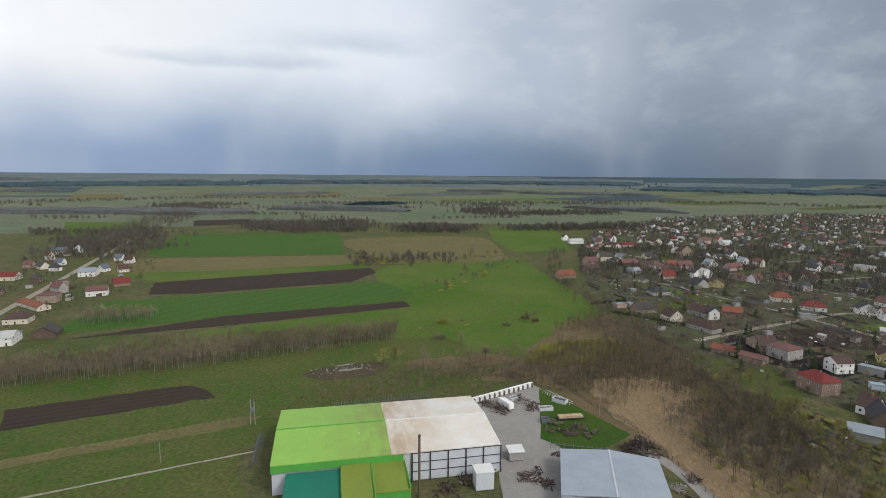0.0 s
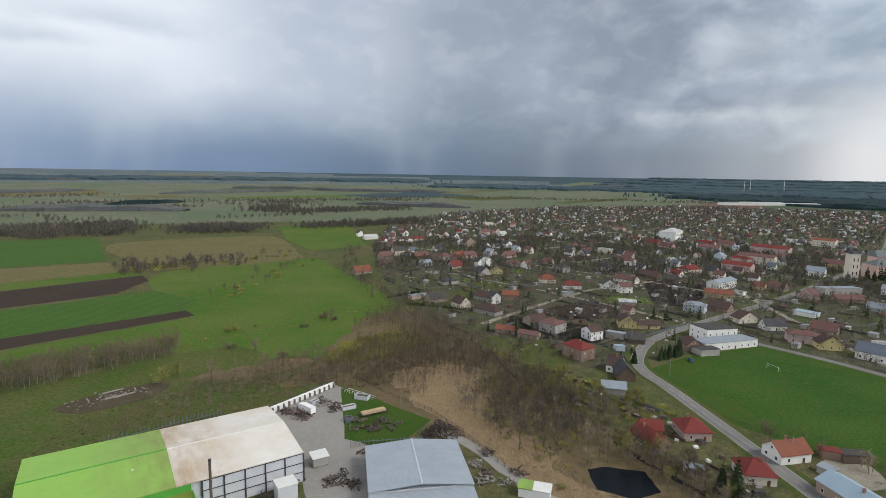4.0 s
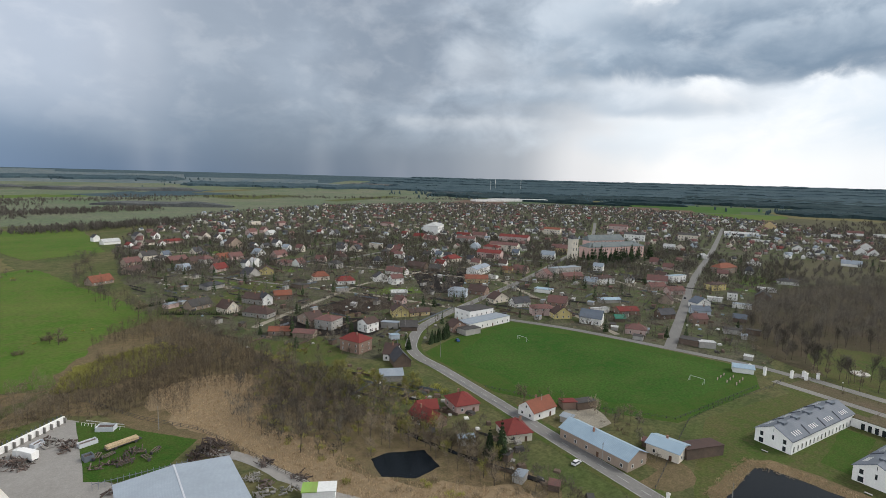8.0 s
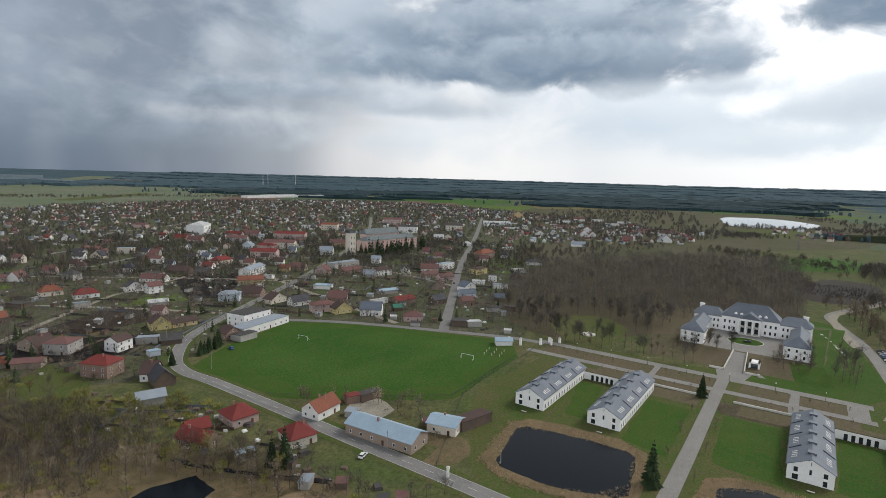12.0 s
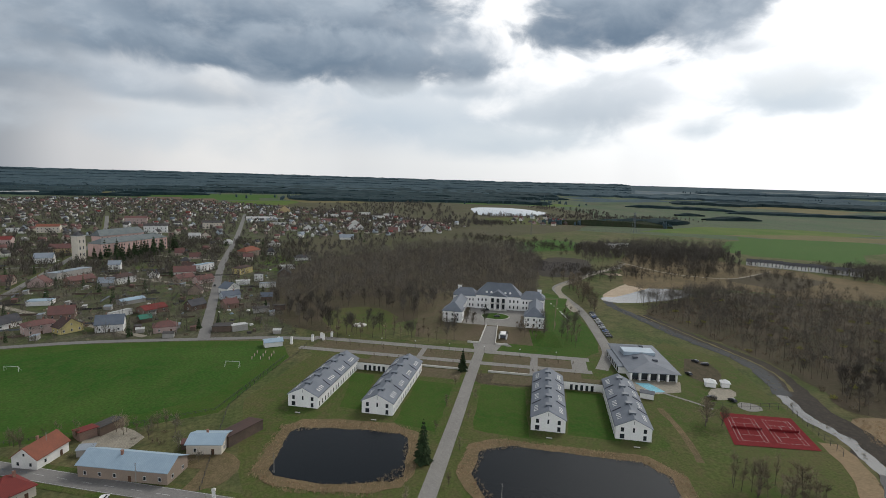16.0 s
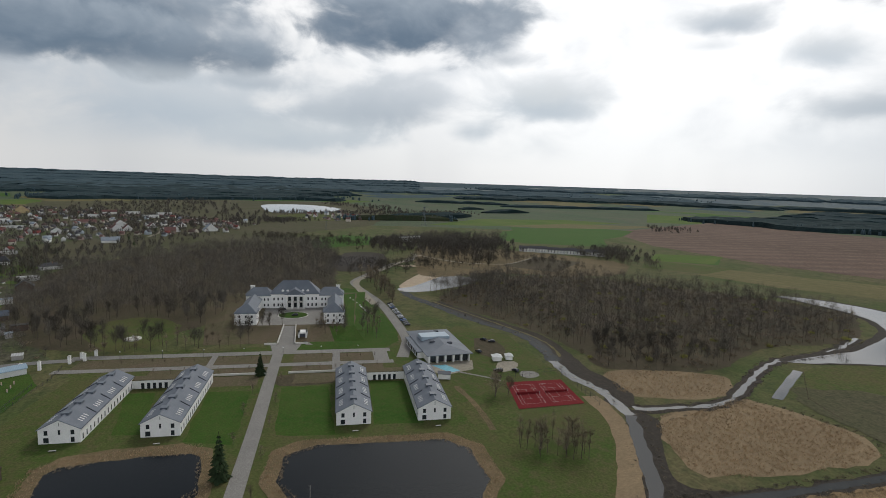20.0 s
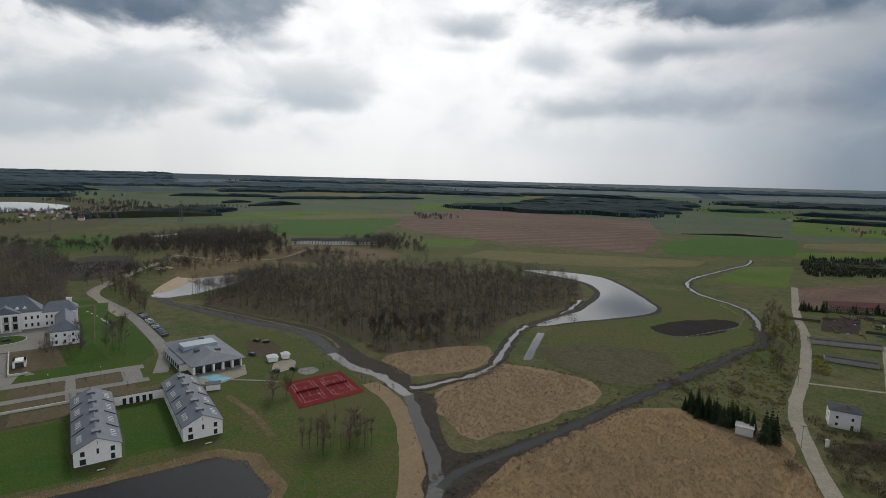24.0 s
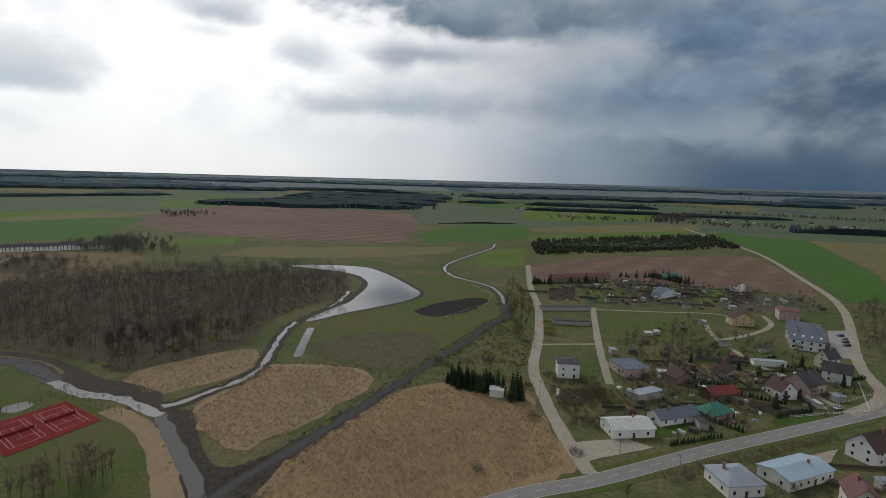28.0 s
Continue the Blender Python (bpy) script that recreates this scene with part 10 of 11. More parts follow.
for x, y, r, h, n, text in ((36, 236, 4, 2.0, 36, "pale pile of boards and rubble"), (41, 231, 3.5, 1.6, 30, "pile of boards in the yard"), (22, 231, 4, 2.4, 40, "dark stack of machine parts"), (79, 166, 3, 1.6, 26, "pile of pale sacks and scrap"), (77.5, 156, 3.4, 1.8, 34, "pile of pale sacks and scrap"), (80, 160, 2.5, 1.5, 20, "pile of scrap beside the store hall"), (84, 152, 3, 0.8, 20, "low heap of pale rubble"), (44, 187, 3, 1.2, 20, "bent bars and scrap"), (36, 168, 3.2, 1.3, 22, "scrap heap beside the store hall"), (18, 176, 3, 1.4, 22, "scrap heap beside the hall")):
    g = Geo()
    for i in range(n):
        a, q = rg.uniform(0, 6.28), r * rg.random() ** 0.6
        c = Vector((math.cos(a) * q, math.sin(a) * q, h * (1 - q / r) * rg.random() + 0.3))
        d = Vector((rg.gauss(0, 1), rg.gauss(0, 1), rg.gauss(0, 0.4))).normalized() * rg.uniform(0.4, 1.3)
        g.tube([c - d, c + d], [rg.uniform(0.08, 0.32)] * 2, 4)
    ob = new("scrap_heap", g.mesh("scrap_heap", M_concrete if "pale" in text else M_scrap))
    ob.location = (x, y, 0.14)
    tagged(ob, text, "scrap heap", kind="stuff")

# ---- landmarks of the town and the far country ----
def big_block(name, text, cat, x, y, turn, w, d, h, rise, form, wall, roof, rows, cols, wh=2.0, ww=1.3):
    """A large building: walls, roof, and rows of windows on its front."""
    top = empty(name, pose(x, y, 0, 0, 0, turn))
    tagged(top, text, cat)
    part("wall", wall_mesh(w, d, h, rise, form, wall), top)
    part("roof", roof_mesh(w, d, h, rise, form, roof, 0.6), top)
    for r in range(rows):
        for c in range(cols):
            add_window(top, (c + 0.5) / cols * w - w / 2, -d / 2, 1.4 + r * (h - 1.6) / rows, 0, ww, wh, False)
    return top


M_pinkwall = surface("pink_church_wall", (0.64, 0.44, 0.39), (0.56, 0.39, 0.35), None, (0.1, 1), world=False)
ch = big_block("church", "long pink church with grey roofs", "church", 673, 346, -21.7, 92, 20, 15, 5, "hip", M_pinkwall, ROOF["aged"], 3, 14, 2.6, 1.6)
part("nave_wall", Geo().box(-30, 10.5, -0.2, 30, 24, 21).mesh("nave_wall", M_pinkwall), ch)
g = Geo().prism([(-31, 9.5, 21), (31, 9.5, 21), (31, 25, 21), (-31, 25, 21)], [(-28, 17, 28), (28, 17, 28), (28, 17.5, 28), (-28, 17.5, 28)])
part("nave_roof", g.mesh("nave_roof", ROOF["aged"]), ch, "steep dark nave roof")
for i in range(10):
    add_window(ch, -27 + i * 6, 10.5, 15.6, 0, 1.6, 4, False)
tw = tagged(empty("church_tower", pose(597, 360, 0, 0, 0, -21.7)), "cream square church tower with a low roof", "tower")
part("wall", Geo().box(-4.5, -4.5, -0.2, 4.5, 4.5, 27).mesh("wall", PAINT["cream"]), tw)
part("cornice", Geo().box(-5, -5, 27, 5, 5, 27.8).mesh("cornice", M_stone), tw)
part("roof", Geo().prism([(-5, -5, 27.8), (5, -5, 27.8), (5, 5, 27.8), (-5, 5, 27.8)], [(-0.3, -0.3, 31), (0.3, -0.3, 31), (0.3, 0.3, 31), (-0.3, 0.3, 31)]).mesh("roof", ROOF["slate"]), tw)
for z in (6, 13, 20):
    for x in (-2, 2):
        add_window(tw, x, -4.5, z, 0, 1.4, 3.6, False)
big_block("parish_hall", "large white hall with a white roof", "hall", 678, 690, 30, 42, 26, 15, 5, "hip", PAINT["white"], ROOF["white"], 2, 8, 3, 2)
flats = tagged(empty("apartment_block", pose(-98.5, -352, 0, 0, 0, -19)), "stepped white terrace of flats with blue-grey roofs", "apartment block")
for k, (px, py) in enumerate(((0, 0), (1.5, -11.5), (3.5, -23))):
    W2 = 8.6
    part("wall", Geo().box(px - W2, py - 11.4, -0.2, px + W2, py, 6.2).mesh("wall", PAINT["white"]), flats)
    b = [(px - W2 - 0.5, py + 0.5, 6.1), (px + W2 + 0.5, py + 0.5, 6.1), (px + W2 + 0.5, py - 11.3, 9.6), (px - W2 - 0.5, py - 11.3, 9.6)]
    part("roof", Geo().prism(b[::-1], [(x, y, z + 0.25) for x, y, z in b[::-1]]).mesh("roof", ROOF["steel"]), flats)
    for x in (px - W2 + 0.1, px + W2 - 0.1):
        part("gable", Geo().prism([(x - 0.2, py - 0.1, 6.0), (x - 0.2, py - 11.3, 6.0), (x - 0.2, py - 11.3, 9.55)], [(x + 0.2, py - 0.1, 6.0), (x + 0.2, py - 11.3, 6.0), (x + 0.2, py - 11.3, 9.55)]).mesh("gable", PAINT["white"]), flats)
    for x in (-6.5, -2.2, 2.2, 6.5):
        part("roof_window", Geo().prism([(px + x - 0.5, py - 3, 7.35), (px + x + 0.5, py - 3, 7.35), (px + x + 0.5, py - 4.6, 7.85), (px + x - 0.5, py - 4.6, 7.85)][::-1], [(px + x - 0.5, py - 3, 7.52), (px + x + 0.5, py - 3, 7.52), (px + x + 0.5, py - 4.6, 8.02), (px + x - 0.5, py - 4.6, 8.02)][::-1]).mesh("roof_window", M_frame), flats)
    for fl in range(2):
        for x in (-6.4, -2.2, 2.2, 6.4):
            if k == 0:
                add_window(flats, px + x, py, 0.8 + fl * 3.0, 180, 1.3, 1.7, False)
        if k < 3:
            add_window(flats, px + W2, py - 2.5, 0.8 + fl * 3.0, 90, 1.2, 1.6, False)
            add_window(flats, px - W2, py - 2.5, 0.8 + fl * 3.0, -90, 1.2, 1.6, False)
    for x in (-5, 5):
        part("chimney", Geo().box(px + x - 0.4, py - 9.2, 8.6, px + x + 0.4, py - 8.4, 10.4).mesh("chimney", PAINT["grey"]), flats)
big_block("school", "long white school building", "school", 430, 372, 16, 34, 12, 7, 2, "gable", PAINT["white"], ROOF["metal"], 2, 10)
for x, y, t, w, d, h, wl_, rf, text in ((520, 430, 20, 30, 14, 9, "pink", "red", "tenement with a red roof"), (600, 470, 20, 40, 14, 9, "cream", "rust", "long cream tenement in the town"), (690, 520, 20, 46, 16, 10, "pink", "red", "pink tenement with a red roof"), (790, 430, 20, 36, 14, 10, "white", "red", "white tenement with a red roof"), (860, 560, 20, 30, 14, 10, "cream", "orange", "cream tenement with an orange roof"), (900, 420, 20, 34, 14, 11, "white", "felt", "plain white block of flats"), (980, 360, 20, 32, 14, 11, "cream", "felt", "cream block of flats"), (620, 560, 30, 28, 12, 8, "grey", "rust", "grey tenement with a faded roof"), (1040, 520, 20, 36, 16, 11, "pink", "rust", "pink block of flats"), (1180, 330, 16, 60, 14, 5, "white", "white", "long white store with a white roof")):
    big_block("tenement", text, "building", x, y, t - 90, w, d, h, 3, "gable", PAINT[wl_], ROOF[rf], 2, 6)
for i, (x, y, w) in enumerate(((1837, 1538, 130), (1960, 1500, 120), (2090, 1470, 140), (2000, 1560, 160))):
    big_block("factory_shed", "long pale factory shed in the distance", "factory", x, y, -18, w, 50, 9, 2, "gable", PAINT["white"], ROOF["white"], 1, 8)
for x, y in ((2663, 2192), (2944, 2166), (2780, 2250)):
    mst = tagged(empty("radio_mast", pose(x, y, ground_z(x, y))), "thin lattice radio mast beyond the town", "mast", "radio masts")
    for k in range(3):
        a = k * 2.094
        part("leg", Geo().tube([(1.6 * math.cos(a), 1.6 * math.sin(a), -1), (0.7 * math.cos(a), 0.7 * math.sin(a), 70)], [0.5, 0.4], 4).mesh("leg", M_frame), mst)
    for z in range(6, 70, 8):
        part("ring", Geo().tube([(-1.4, -0.8, z), (1.4, -0.8, z), (0, 1.5, z + 4)], [0.3, 0.3, 0.3], 4).mesh("ring", PAINT["brick"]), mst)
x, y = 1010, -215
mst = tagged(empty("radio_mast", pose(x, y, 0)), "grey lattice mast past the park", "mast", "radio masts")
for k in range(3):
    a = k * 2.094
    part("leg", Geo().tube([(1.4 * math.cos(a), 1.4 * math.sin(a), -0.5), (0.4 * math.cos(a), 0.4 * math.sin(a), 42)], [0.18, 0.14], 4).mesh("leg", M_zinc), mst)
for z in range(3, 42, 4):
    part("brace", Geo().tube([(-1.0, -0.6, z), (1.0, -0.6, z), (0, 1.0, z + 2)], [0.1, 0.1, 0.1], 4).mesh("brace", M_zinc), mst)
patch("lake", [(1520, -190), (1515, -250), (1550, -340), (1660, -400), (1790, -418), (1960, -350), (1940, -215), (1700, -180)], M_riverwater, "pale lake beyond the town", z=0.9, ragged=6)
for i in range(9):
    p = Vector((668, -425, 0)).lerp(Vector((598, -505, 0)), i / 8)
    big_block("terrace_house", "white terraced house with a dark roof", "house", p.x + (i % 2) * 1.4, p.y - (i % 2) * 1.4, 229, 12.2, 9.0, 5.2 + 0.4 * (i % 3), 3.0, "gable", PAINT["white"], ROOF["slate"], 2, 3)
big_block("white_depot", "long white depot behind the park", "building", 815, -305, -70, 34, 14, 8, 1, "shed", PAINT["white"], ROOF["felt"], 2, 10)

# larger garden plots
rng = random.Random(31)
LAYER[0] = 0.12
for pts, mt, tx in (([(160, 305), (208, 268), (245, 285), (190, 345)], M_peat, "large dug dark garden"), ([(115, 395), (165, 372), (215, 420), (150, 450)], M_lawn, "long green garden"), ([(135, 290), (165, 245), (178, 255), (150, 310)], M_lawn, "green garden by the brook"), ([(-30, -300), (-70, -300), (-90, -345), (-40, -380)], M_lawn, "green garden plots"), ([(18, -325), (-45, -350), (-50, -420), (20, -405)], M_pasture, "wide green plot between lanes"), ([(10, -430), (-55, -445), (-60, -520), (0, -520)], M_garden, "allotment gardens"), ([(-70, -440), (-150, -470), (-150, -530), (-65, -520)], M_garden, "allotment gardens")):
    LAYER[0] += 0.004
    patch("garden_plot", pts, mt, tx, z=LAYER[0] - 0.05, smooth=False, ragged=0.6)
# town lanes
LAYER[0] = 0.1
for a, b in (((330, 165), (470, 420)), ((470, 175), (540, 345)), ((620, 220), (700, 405)), ((300, 280), (250, 430)), ((250, 430), (190, 560)), ((420, 318), (330, 520)), ((330, 520), (230, 720)), ((560, 365), (470, 640)), ((700, 420), (600, 800)), ((190, 560), (560, 700)), ((330, 520), (700, 640)), ((880, 290), (900, 500)), ((600, 800), (1100, 900)), ((160, 330), (300, 400)), ((300, 400), (520, 450))):
    mid = ((a[0] + b[0]) / 2 + rng.uniform(-8, 8), (a[1] + b[1]) / 2 + rng.uniform(-8, 8))
    ribbon("town_lane", [a, mid, b], 4.5, M_gravel if rng.random() < 0.4 else M_asphalt, "narrow town lane", ragged=0.2)

# road markings
def dashes(line, step, length, width, offset=0.0, z=0.17):
    pts = spline(line, 1.0)
    g = Geo()
    run = 0.0
    for a, b in zip(pts, pts[1:]):
        L = (b - a).length
        d = (b - a) / max(L, 1e-6)
        s = Vector((-d.y, d.x, 0))
        if run % step < length:
            q = a + s * offset
            e = b + s * offset
            g.poly([q - s * width + Vector((0, 0, z)), e - s * width + Vector((0, 0, z)), e + s * width + Vector((0, 0, z)), q + s * width + Vector((0, 0, z))])
        run += L
    return g.mesh("road_marking", M_marking)


near_road = MAIN_ROAD[2:19]
for mesh, text in ((dashes(near_road, 9, 4, 0.07), "dashed white centre line"), (dashes(near_road, 1, 1, 0.06, 3.2), "white edge line of the road"), (dashes(near_road, 1, 1, 0.06, -3.2), "white edge line of the road")):
    tagged(new("road_marking", mesh), text, kind="structure")


# ---- small things ----
M_tyre = surface("tyre_rubber", (0.025, 0.025, 0.025), (0.035, 0.035, 0.035), None, (2, 8), world=False)
CAR_PAINT = [surface("car_paint_" + n, c, tuple(q * 0.9 for q in c), None, (0.5, 3), world=False, rough=0.25, spec=0.6) for n, c in (("white", (0.7, 0.7, 0.7)), ("silver", (0.4, 0.41, 0.43)), ("dark", (0.035, 0.037, 0.042)), ("blue", (0.04, 0.1, 0.28)), ("red", (0.3, 0.03, 0.03)))]
CARS = {}


def car(x, y, turn, k):
    """A hatchback: body, cabin glass, roof, four wheels, lamps."""
    nm = ("white", "silver", "dark", "blue", "red")[k]
    if k in CARS:
        return copy_thing(CARS[k], pose(x, y, 0.2, 0, 0, turn))
    top = tagged(empty("car", pose(x, y, 0.2, 0, 0, turn)), f"parked {nm} car with dark windows", "car", "parked cars")
    sec = [(-2.1, 0.3), (2.1, 0.3), (2.15, 0.7), (1.2, 0.95), (-2.0, 1.0), (-2.15, 0.6)]
    part("body", Geo().prism([(a, -0.85, z) for a, z in sec][::-1], [(a, 0.85, z) for a, z in sec][::-1]).mesh("body", CAR_PAINT[k]), top)
    part("cabin_glass", Geo().prism([(-1.9, -0.78, 0.98), (1.15, -0.78, 0.96), (1.15, 0.78, 0.96), (-1.9, 0.78, 0.98)], [(-1.5, -0.66, 1.42), (0.35, -0.66, 1.42), (0.35, 0.66, 1.42), (-1.5, 0.66, 1.42)]).mesh("cabin_glass", M_pane), top)
    part("roof", Geo().box(-1.5, -0.66, 1.42, 0.35, 0.66, 1.48).mesh("roof", CAR_PAINT[k]), top)
    w = Geo().tube([(0, -0.1, 0), (0, 0.1, 0)], [0.32, 0.32], 12).mesh("wheel", M_tyre)
    for a in (-1.3, 1.35):
        for b in (-0.78, 0.78):
            part("wheel", w, top, m=Matrix.Translation((a, b, 0.32)))
    CARS[k] = top
    return top


for i in range(16):
    p = Vector((340, -119, 0)).lerp(Vector((402, -128, 0)), i / 15)
    car(p.x, p.y, 70 + rng.uniform(-4, 4), rng.choice((0, 1, 2, 2, 1, 3)))
for x, y, t, k in ((-82.6, -260, 40, 1), (-126, -372, 20, 2), (-128, -380, 20, 2), (-130, -388, 20, 1), (-131, -396, 20, 3), (200, 88, -70, 0), (206, 76, 30, 3), (239, 224, 60, 3), (281, 262, 20, 2), (146, 158, 10, 0), (377, -52, 80, 2), (395, -47, 80, 2), (165, 98, 0, 0), (294, -151, 20, 2), (289, -154, 60, 2), (274, -137, 10, 2), (300, 246, 60, 0), (272, 256, 30, 4), (240, -140, 10, 2), (243, -132, 50, 2), (183, 104, 30, 0), (480, 178, 15, 2), (-75, -330, 20, 2)):
    c_ = car(x, y, t, k)
    if (x, y) in ((377, -52), (395, -47)):
        c_.location.z = PZ + 0.05

# football goals and stadium bits
for (x, y), t in (((271, 199), -97), ((281, 98), 83)):
    go = tagged(empty("football_goal", pose(x, y, 0.07, 0, 0, t)), "white football goal with a net frame", "goal", "football goals")
    for s in (-3.66, 3.66):
        part("post", Geo().tube([(s, 0, 0), (s, 0, 2.5)], [0.09, 0.09], 8).mesh("post", M_frame), go)
        part("stay", Geo().tube([(s, 0, 2.4), (s, 1.8, 0)], [0.05, 0.05], 6).mesh("stay", M_frame), go)
    part("crossbar", Geo().tube([(-3.7, 0, 2.5), (3.7, 0, 2.5)], [0.09, 0.09], 8).mesh("crossbar", M_frame), go)
for i in range(9):
    b = tagged(empty("bench", pose(303 - (i % 3) * 5, 92 - (i // 3) * 4.5, 0.07, 0, 0, 15)), "weathered plank bench beside the pitch", "bench", "pitch benches")
    part("seat", Geo().box(-2, -0.25, 0.4, 2, 0.25, 0.48).mesh("seat", PAINT["tan"]), b)
    for x in (-1.6, 1.6):
        part("leg", Geo().box(x - 0.1, -0.2, 0, x + 0.1, 0.2, 0.4).mesh("leg", M_concrete), b)
# gate pillars of the park
for x, y, h in ((318, 84, 4.2), (319, 77, 4.2), (325, 66, 3.8), (327, 60, 3.8), (332, 62, 3.0), (334, 56, 3.0)):
    gp = tagged(empty("gate_pillar", pose(x, y, 0, 0, 0, -13)), "white rendered gate pillar with a cap", "pillar", "park gate pillars")
    part("shaft", Geo().box(-0.6, -0.6, -0.1, 0.6, 0.6, h).mesh("shaft", M_plaster), gp)
    part("cap", Geo().prism([(-0.8, -0.8, h), (0.8, -0.8, h), (0.8, 0.8, h), (-0.8, 0.8, h)], [(-0.25, -0.25, h + 0.5), (0.25, -0.25, h + 0.5), (0.25, 0.25, h + 0.5), (-0.25, 0.25, h + 0.5)]).mesh("cap", M_stone), gp)
# fences: posts and rails
def fence(pts, text, h=1.4, step=3.0, mat=None, rails=(0.4, 1.1), solid=False):
    mat = mat or M_steel
    top = tagged(empty("fence"), text, "fence", "fences")
    line = []
    for a, b in zip(pts, pts[1:]):
        a, b = Vector((*a, 0)), Vector((*b, 0))
        k = max(1, int((b - a).length / step))
        line += [a.lerp(b, j / k) for j in range(k)]
    line.append(Vector((*pts[-1], 0)))
    pm = Geo().box(-0.06, -0.06, -0.1, 0.06, 0.06, h).mesh("post", mat)
    for p in line:
        part("post", pm, top, m=Matrix.Translation(p))
    g = Geo()
    for a, b in zip(line, line[1:]):
        d = (b - a).normalized()
        s = Vector((-d.y, d.x, 0)) * 0.03
        for z in rails:
            zz, tt = Vector((0, 0, z)), Vector((0, 0, h * 0.8 if solid else 0.08))
            g.prism([a - s + zz, b - s + zz, b + s + zz, a + s + zz], [a - s + zz + tt, b - s + zz + tt, b + s + zz + tt, a + s + zz + tt])
    part("rail", g.mesh("rail", mat), top)
    return top


fence([(170, 72), (200, 78), (232, 84), (262, 80), (300, 70), (318, 68)], "dark wire fence between pitch and park", 1.6, 4)
fence([(196, 216), (194, 190), (186, 160), (180, 130)], "steel road barrier beside the bend", 0.9, 4, M_zinc, (0.5,))
fence([(232, -122), (231, -160), (190, -152)], "tall mesh fence of the tennis court", 3.0, 4, M_steel, (1.4, 2.9))
fence([(186, -288), (160, -250), (140, -240)], "meadow fence with wooden posts", 1.2, 5, PAINT["timber"], (0.9,))
fence([(118, -345), (100, -395), (104, -430), (128, -462)], "pale meadow fence along the stream", 1.2, 5, M_stone, (0.9,))
fence([(-60, -243), (-95, -262), (-105, -300)], "white garden fence by the road", 1.2, 2.5, M_frame, (0.3, 0.9))
fence([(205, 240), (222, 262), (300, 285)], "grey garden fence along the road", 1.3, 3, M_zinc, (0.2,), True)
# clipped conifer hedges of the gardens
hm = conifer(200, 2.2, 0.8, 6, 8)[1]
hedge_spots = []
for a, b in (((128, 400), (168, 365)), ((168, 365), (190, 350)), ((120, 425), (160, 440))):
    n = int(math.dist(a, b) / 1.6)
    hedge_spots += [(a[0] + (b[0] - a[0]) * i / n, a[1] + (b[1] - a[1]) * i / n) for i in range(n)]
mass("hedge_row", [hm], hedge_spots, rng, "dark clipped conifer hedge rows", "hedges", smin=0.9, smax=1.2)

# poles along roads and lanes
for x, y, h in ((40, -225, 9), (52, -300, 9), (56, -370, 9), (8, -180, 9), (-10, -176, 9), (160, -20, 8), (180, 52, 7), (152, -25, 7), (172, 92, 8), (190, 130, 9), (210, 210, 9), (230, 262, 9), (310, 280, 9), (338, 150, 9), (420, 152, 9), (500, 180, 9), (-100, 180, 8), (-112, 140, 8)):
    post(x, y, h, "grey concrete utility pole beside the road")
for k in range(7):
    p = pl(-97, -40 + k * 20)
    lp = tagged(empty("park_lamp", pose(p.x, p.y, 0.1)), "slim dark park lamp with white globe", "lamp", "park lamps")
    part("shaft", Geo().tube([(0, 0, 0), (0, 0, 4)], [0.09, 0.06], 8).mesh("shaft", M_steel), lp)
    part("globe", Geo().tube([(0, 0, 4), (0, 0, 4.15), (0, 0, 4.4), (0, 0, 4.55)], [0.1, 0.26, 0.26, 0.08], 10).mesh("globe", M_frame), lp)
for x, y, z, t in ((120, -93, 2.8, "white information post beside the river"), (165, 66, 3.4, "white roadside shrine by the fence"), (33, -233, 2.6, "white transformer box beside the lane")):
    sh = tagged(empty("wayside_post", pose(x, y, 0, 0, 0, 15)), t, "post")
    part("body", Geo().box(-0.55, -0.45, -0.1, 0.55, 0.45, z).mesh("body", M_plaster), sh)
    part("cap", Geo().prism([(-0.75, -0.65, z), (0.75, -0.65, z), (0.75, 0.65, z), (-0.75, 0.65, z)], [(-0.2, -0.2, z + 0.5), (0.2, -0.2, z + 0.5), (0.2, 0.2, z + 0.5), (-0.2, 0.2, z + 0.5)]).mesh("cap", M_stone), sh)
st = tagged(empty("garden_wall", pose(402, -102.8, 0, 0, 0, 5)), "white stepped garden wall beside the park road", "wall")
for i in range(5):
    part("wall", Geo().box(-18 + i * 7, -0.35, -0.2, -11 + i * 7, 0.35, 1.3 + 0.35 * i).mesh("wall", M_plaster), st)
    part("pier", Geo().box(-18.5 + i * 7, -0.6, -0.2, -17.4 + i * 7, 0.6, 1.8 + 0.35 * i).mesh("pier", M_stone), st)
part("pier", Geo().box(16.5, -0.6, -0.2, 17.6, 0.6, 3.5).mesh("pier", M_stone), st)
fo = pl(-60, 86)
ft = tagged(empty("fountain", pose(fo.x, fo.y, 0)), "round pale stone fountain in the park", "fountain")
part("basin", Geo().tube([(0, 0, 0), (0, 0, 0.7)], [4.2, 4.4], 24).mesh("basin", M_stone), ft)
part("plinth", Geo().tube([(0, 0, 0.7), (0, 0, 2.4)], [0.6, 0.4], 12).mesh("plinth", M_stone), ft)

# garden sheds, stacks and tunnels
SHED_KINDS = {}


